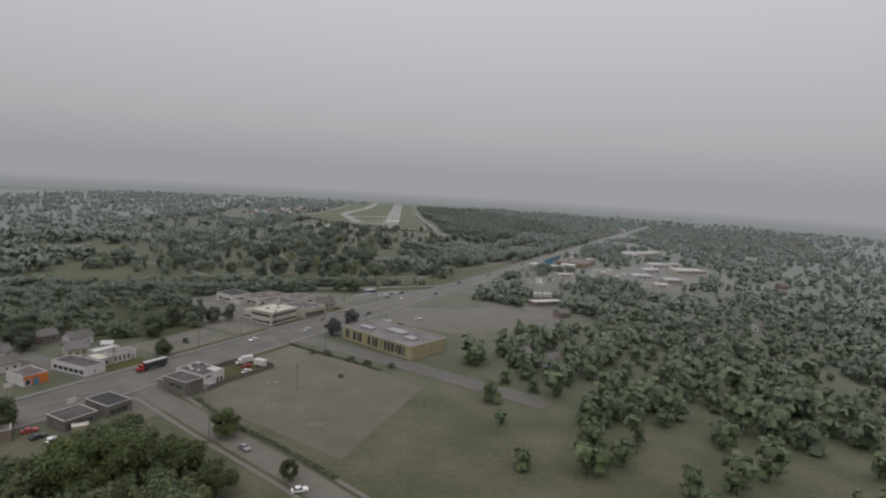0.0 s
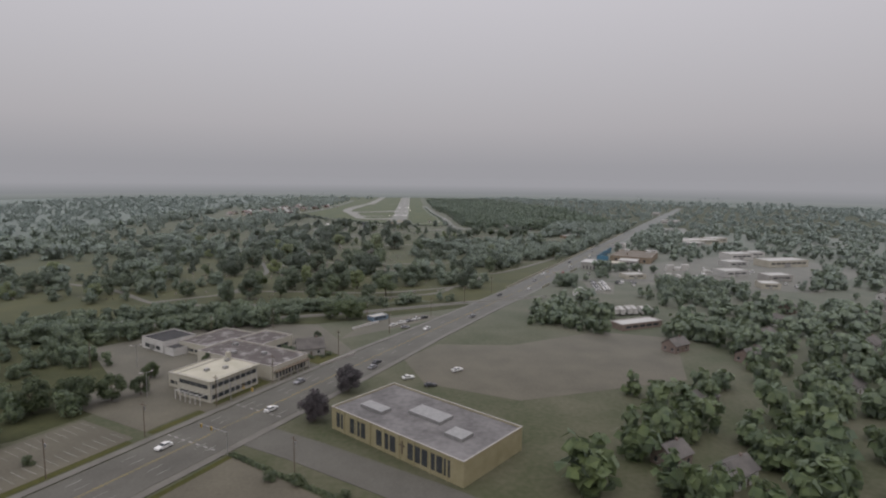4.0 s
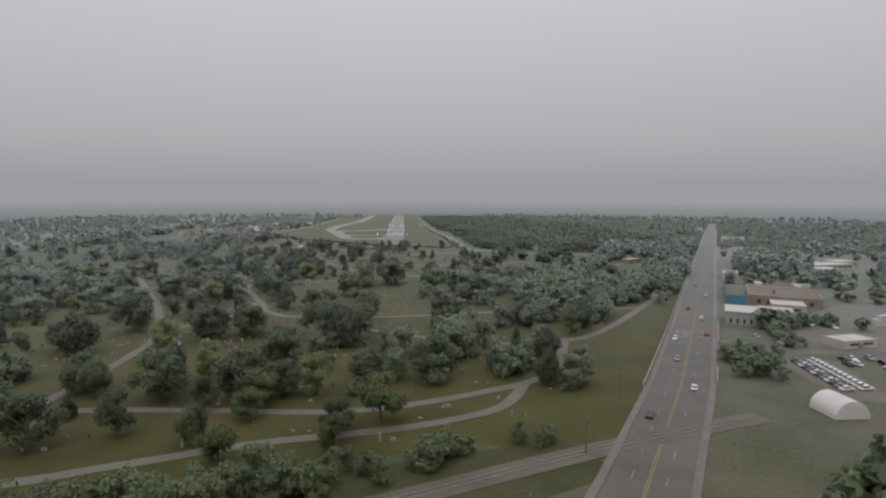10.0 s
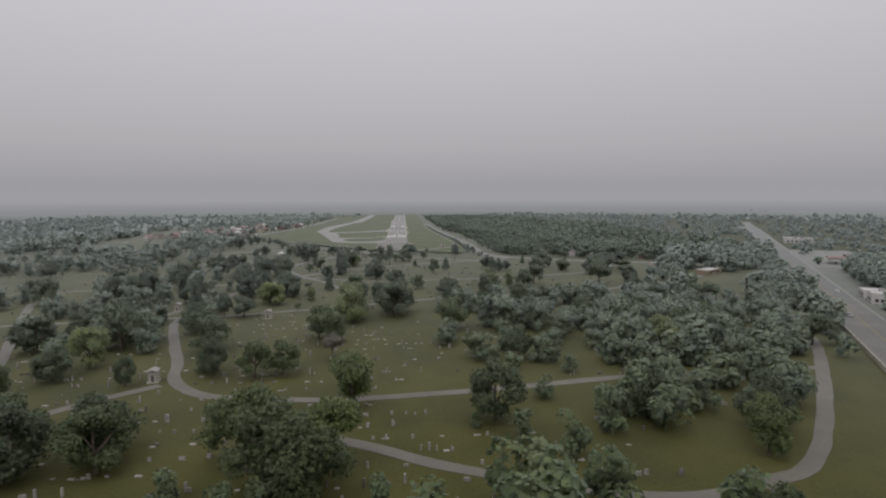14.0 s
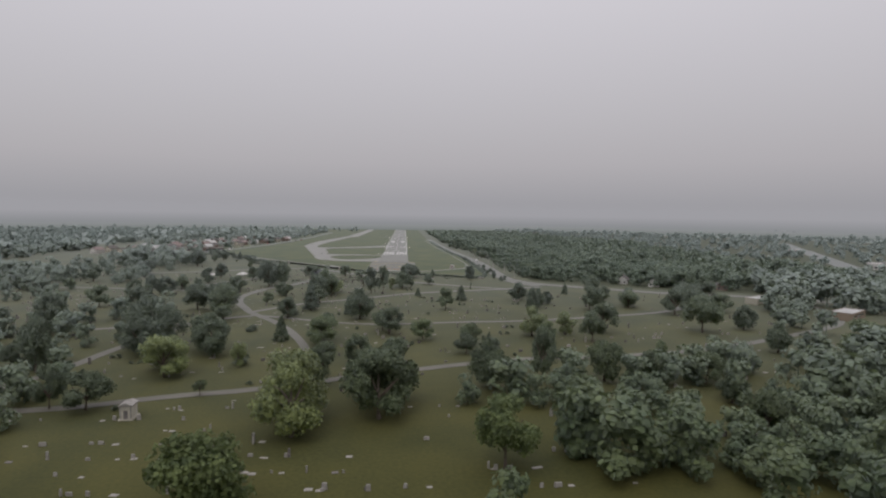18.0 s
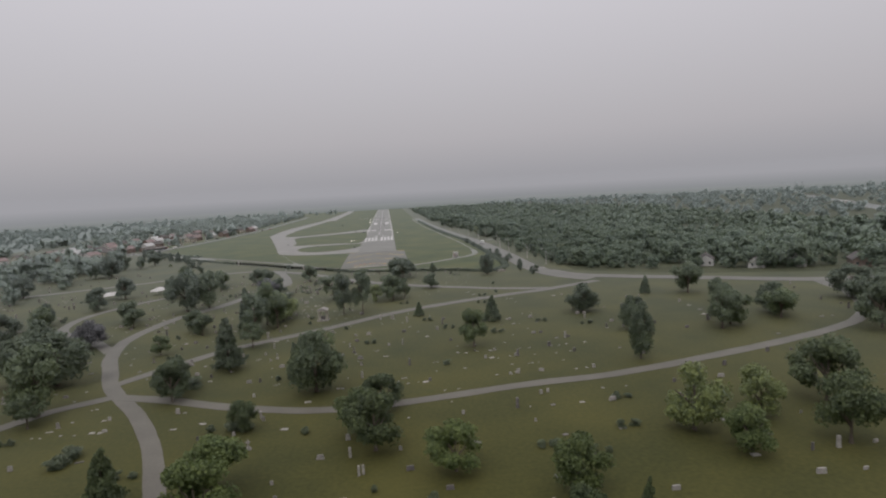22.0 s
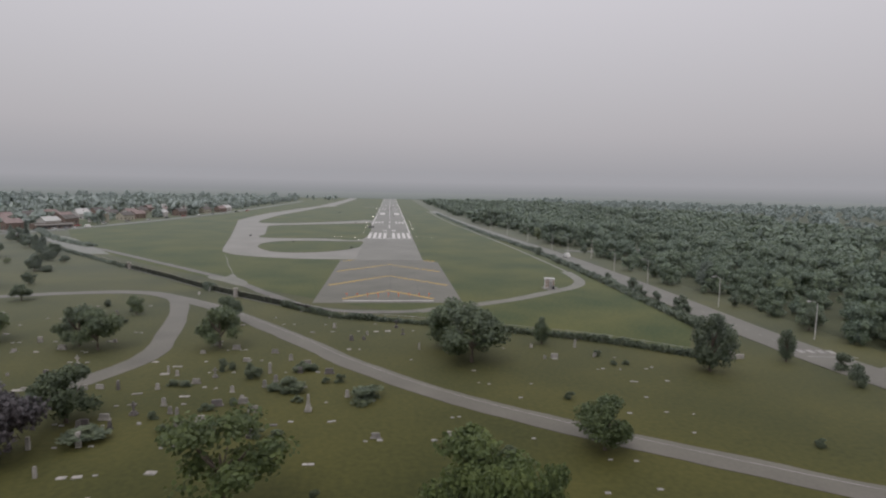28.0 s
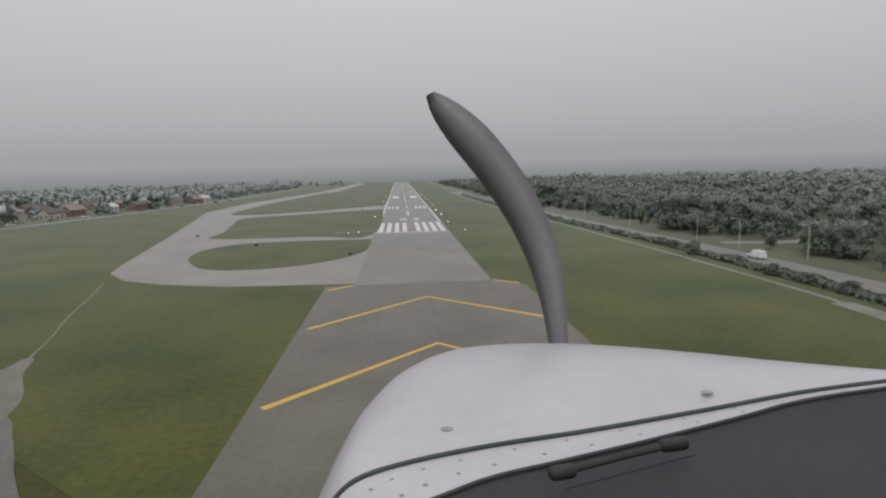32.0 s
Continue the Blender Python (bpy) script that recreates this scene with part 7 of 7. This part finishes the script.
woods("near_woods", [avenue(400, 46), avenue(470, 30), avenue(560, 14), avenue(840, 14), avenue(900, 50), avenue(840, 95), avenue(600, 100), avenue(470, 100), avenue(400, 84)], 230, 61, FINE, "dense tall trees between cemetery and avenue", 9, 16, -0.42)
woods("near_woods", [avenue(478, 12.5), avenue(860, 12.5), avenue(860, 24), avenue(520, 30), avenue(478, 19)], 70, 62, FINE, "tall dark trees behind the roadside wall", 8, 14, -0.8)
woods("near_woods", [avenue(640, -26), avenue(765, -24), avenue(765, -62), avenue(700, -80), avenue(640, -70)], 90, 63, FINE, "thick trees beside the avenue shops", 8, 14, -0.8)
woods("near_woods", [avenue(400, -30), avenue(436, -32), avenue(462, -48), avenue(452, -66), avenue(410, -62)], 34, 64, FINE, "dark trees beside the market hall", 6, 10, -0.9)
woods("near_woods", [avenue(345, -13), avenue(388, -14), avenue(388, -33), avenue(350, -34)], 22, 65, FINE, "dark trees beside the pavement and the yard", 4, 8, -0.9)
woods("near_woods", [(168, -800), (180, -762), (215, -760), (250, -785), (240, -830), (185, -830)], 50, 66, FINE, "dark trees before the yards", 6, 11, -0.8)
woods("far_woods", CEMETERY, 480, 39, LEAFY, "more broadleaf trees between the cemetery lanes", 7, 14, -0.2)
woods("far_woods", [(30, -690), (100, -670), (165, -600), (178, -520), (150, -500), (40, -515), (22, -600)], 75, 40, LEAFY, "thick trees beside the avenue fence", 7, 13, -0.35)
woods("near_woods", [(-72, -1134), (-60, -1114), (-56, -1101), (-49, -1093), (-40, -1099), (-27, -1114), (-14, -1128), (-20, -1160), (-70, -1180)], 110, 38, LEAFY, "dense trees beside the side street", 6, 11, -0.9, "sidewoods")
woods("near_woods", [(-260, -924), (-112, -886), (-77, -873), (-56, -866), (-38, -856), (-33, -846), (-20, -834), (10, -826), (52, -810), (48, -800), (-20, -816), (-130, -842), (-240, -874)], 430, 53, LEAFY, "thick belt of trees along the railway bed", 5, 10, -0.75)
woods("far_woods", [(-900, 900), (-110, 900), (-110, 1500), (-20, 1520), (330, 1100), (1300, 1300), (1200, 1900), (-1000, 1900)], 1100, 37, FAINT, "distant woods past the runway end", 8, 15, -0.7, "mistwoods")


def treeline(name, radius, height, seed, mat, label):
    """A far, uneven line of tree tops round the place."""
    bm, last, first_pair = bmesh.new(), None, None
    for k in range(721):
        a = k / 720 * math.tau
        n = noise.noise((math.cos(a) * radius * 0.010, math.sin(a) * radius * 0.010, seed)) * 0.08 + noise.noise((math.cos(a) * radius * 0.05, math.sin(a) * radius * 0.05, seed)) * 0.12
        x, y = radius * math.cos(a), -450 + radius * math.sin(a)
        pair = (bm.verts.new((x, y, 0)), bm.verts.new((x * 1.006, -450 + (y + 450) * 1.006, height * (1 + n))))
        if last:
            bm.faces.new((last[0], pair[0], pair[1], last[1]))
        last = pair
    return tagged(part(name, bm, mat), label, "backdrop", "", "structure")


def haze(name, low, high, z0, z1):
    """Glowing colour with mist painted in, paler with height."""
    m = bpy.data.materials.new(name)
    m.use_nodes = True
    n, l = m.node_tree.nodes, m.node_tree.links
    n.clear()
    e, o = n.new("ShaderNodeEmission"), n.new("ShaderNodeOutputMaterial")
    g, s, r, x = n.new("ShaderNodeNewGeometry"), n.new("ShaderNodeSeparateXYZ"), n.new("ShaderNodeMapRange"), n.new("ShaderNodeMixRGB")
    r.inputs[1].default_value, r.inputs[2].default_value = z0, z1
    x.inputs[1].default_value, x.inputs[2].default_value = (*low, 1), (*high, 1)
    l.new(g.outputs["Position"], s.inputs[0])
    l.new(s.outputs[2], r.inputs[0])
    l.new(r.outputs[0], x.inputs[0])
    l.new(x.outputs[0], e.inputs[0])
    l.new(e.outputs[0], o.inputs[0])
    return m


# backdrop rings glow with haze painted from tree tone up to sky tone
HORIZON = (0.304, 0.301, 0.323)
treeline("backdrop", 1600, 17, 3, haze("haze painted tree line", (0.17, 0.186, 0.182), (0.235, 0.243, 0.250), 0, 18), "faint line of distant trees with painted haze")
treeline("backdrop", 1850, 80, 8, haze("painted far haze", (0.205, 0.215, 0.224), HORIZON, 8, 50), "glowing ring painted as pale grey horizon mist")


# ---------------------------------------------------------------- the aeroplane's nose at the approach's end, shaped and placed to fit the camera's view
NOSE = pose(-4.707, -227.878, 24.527, 82.068, 0, -4.293) @ pose(0, 0, 0, 0, 0, -1.424)
RIM = [(-0.097, -0.440, -0.920), (-0.013, -0.423, -0.950), (0.086, -0.404, -0.990), (0.224, -0.389, -1.030), (0.399, -0.369, -1.080), (0.593, -0.346, -1.140), (0.782, -0.323, -1.200), (1.096, -0.313, -1.300)]
SEAM = [(-0.207, -0.459, -0.980), (-0.165, -0.418, -1.000), (-0.088, -0.403, -1.040), (0.073, -0.387, -1.090), (0.309, -0.372, -1.150), (0.574, -0.351, -1.220), (0.841, -0.328, -1.290), (1.164, -0.317, -1.380)]
CREST = [(-0.264, -0.524, -1.120), (-0.235, -0.453, -1.250), (-0.199, -0.403, -1.420), (-0.105, -0.350, -1.620), (0.084, -0.323, -1.820), (0.464, -0.332, -1.950), (0.937, -0.345, -1.800), (1.231, -0.336, -1.460)]


def resample(line, n):
    line = smooth_line([tuple(p) for p in line], steps=10)
    return [Vector(line[round(k * (len(line) - 1) / (n - 1))]) for k in range(n)]


def loft(rows):
    bm = bmesh.new()
    vs = [[bm.verts.new(p) for p in r] for r in rows]
    for a, b in zip(vs, vs[1:]):
        for i in range(len(a) - 1):
            bm.faces.new((a[i], a[i + 1], b[i + 1], b[i]))
    bmesh.ops.recalc_face_normals(bm, faces=bm.faces)
    return bm


M["cowl"] = material("white aircraft paint", (0.34, 0.34, 0.355), (0.40, 0.40, 0.415), 0.5, 0.32, fine=0.05, spec=0.5)
M["dash"] = material("matt black panel", (0.020, 0.020, 0.023), (0.032, 0.032, 0.035), 0.4, 0.75, fine=0.02)
M["seal"] = material("dark rubber seal", (0.02, 0.035, 0.035), (0.035, 0.05, 0.05), 0.2, 0.6)
nose = thing("aeroplane_nose", NOSE, "white riveted engine cowling of a light aeroplane", "aeroplane")
rim, seam, crest = resample(RIM, 40), resample(SEAM, 40), resample(CREST, 40)
down, ahead = Vector((0, -1, 0)), Vector((0, 0, -1))
rows = []
for k in range(9):
    u = k / 8
    rows.append([a.lerp(b, u) + Vector((0, 0.035, 0)) * math.sin(u * math.pi) * (1 - abs(i / 39 - 0.5)) for i, (a, b) in enumerate(zip(seam, crest))])
for k, (fw, dn) in enumerate(((0.10, 0.012), (0.22, 0.05), (0.36, 0.13), (0.46, 0.26))):
    rows.append([p + ahead * fw + down * dn for p in crest])
part("cowling", loft(rows), M["cowl"], nose, smooth=True)
part("lip", loft([rim, [a.lerp(b, 0.5) + Vector((0, 0.004, 0)) for a, b in zip(rim, seam)], [p + ahead * -0.006 for p in seam]]), M["cowl"], nose, "white riveted metal strip", smooth=True)
part("seal", tube(bmesh.new(), [p + Vector((0, 0.002, 0)) for p in seam], [0.0062] * 40, 6), M["seal"], nose, "dark rubber seal in the seam")
part("edge_seal", tube(bmesh.new(), [p + Vector((0, 0.001, 0)) for p in rim], [0.0055] * 40, 6), M["black"], nose, "black windscreen edge")
part("panel", loft([rim, [p + Vector((0.02, -0.06, 0.10)) for p in rim], [p + Vector((0.06, -0.16, 0.26)) for p in rim], [p + Vector((0.10, -0.42, 0.45)) for p in rim]]), M["dash"], nose, "matt black panel behind the windscreen", smooth=True)
bm = bmesh.new()
bmesh.ops.create_icosphere(bm, subdivisions=2, radius=1.0)
rivet = mesh_of(bm, "rivet")
rivet.materials.append(M["metal"])
for i in range(2, 37, 3):
    for u in (0.35, 0.72):
        r = part("rivet", rivet, None, nose)
        r.location = rim[i].lerp(seam[i], u) + Vector((0, 0.003, 0.002))
        r.scale = (0.0042, 0.0012, 0.0032)
for p in ((0.005, -0.393, -1.160), (0.611, -0.352, -1.300)):
    r = part("fastener", rivet, None, nose, "round steel fastener")
    r.location, r.scale = Vector(p) + Vector((0, 0.022, 0)), (0.014, 0.004, 0.012)
a, b = Vector((0.196, -0.369, -0.930)), Vector((0.410, -0.347, -1.000))
part("rod", tube(bmesh.new(), [a, a.lerp(b, 0.5) + Vector((0, 0.001, 0)), b], [0.0065, 0.006, 0.0065], 8), M["black"], nose, "black metal rod on the panel")
run = (b - a).normalized()
flat_run = Vector((run.x, 0.012, run.z)).normalized()
for p, half, r in ((a, 0.024, 0.0125), (b, 0.029, 0.0125)):
    steps = [(-1.0, 0.55), (-0.85, 0.9), (-0.6, 1.0), (0.0, 1.0), (0.6, 1.0), (0.85, 0.9), (1.0, 0.55)]
    part("knob", tube(bmesh.new(), [p + flat_run * half * k for k, _ in steps], [r * q for _, q in steps], 12), M["black"], nose, "black rubber end block", smooth=True)
dip = Vector((0.004, -0.022, 0.012))
part("cable", tube(bmesh.new(), [a + dip, a.lerp(b, 0.35) + dip, a.lerp(b, 0.75) + dip, b + dip + Vector((0.03, 0.008, 0))], [0.0014] * 4, 5), M["black"], nose, "thin black cable")
hub, tip = Vector((0.520, -0.552, -2.500)), Vector((-0.061, 0.696, -2.500))
axis = (tip - hub).normalized()
across = axis.cross(Vector((0, 0, 1))).normalized()
bm, prev = bmesh.new(), None
for k in range(31):
    u = k / 30
    w = (0.045 + 0.05 * math.sin(u * 2.2)) * math.sqrt(max(0.06, 1 - (max(0, u - 0.8) / 0.2) ** 2))
    c = hub.lerp(tip, u) + Vector((0.16, 0.03, 0)) * math.sin(u * math.pi)
    tw = 0.9 - 0.6 * u
    e = across * math.cos(tw) + Vector((0, 0, 1)) * math.sin(tw)
    t = e.cross(axis).normalized() * (0.022 - 0.015 * u)
    ring = [bm.verts.new(q) for q in (c - e * w, c + t, c + e * w, c - t)]
    if prev:
        for i in range(4):
            bm.faces.new((prev[i], prev[(i + 1) % 4], ring[(i + 1) % 4], ring[i]))
    else:
        bm.faces.new(ring)
    prev = ring
bm.faces.new(prev[::-1])
part("propeller_blade", bm, material("grey propeller paint", (0.17, 0.17, 0.175), (0.22, 0.22, 0.225), 0.4, 0.5), nose, "dark grey propeller blade", smooth=True)
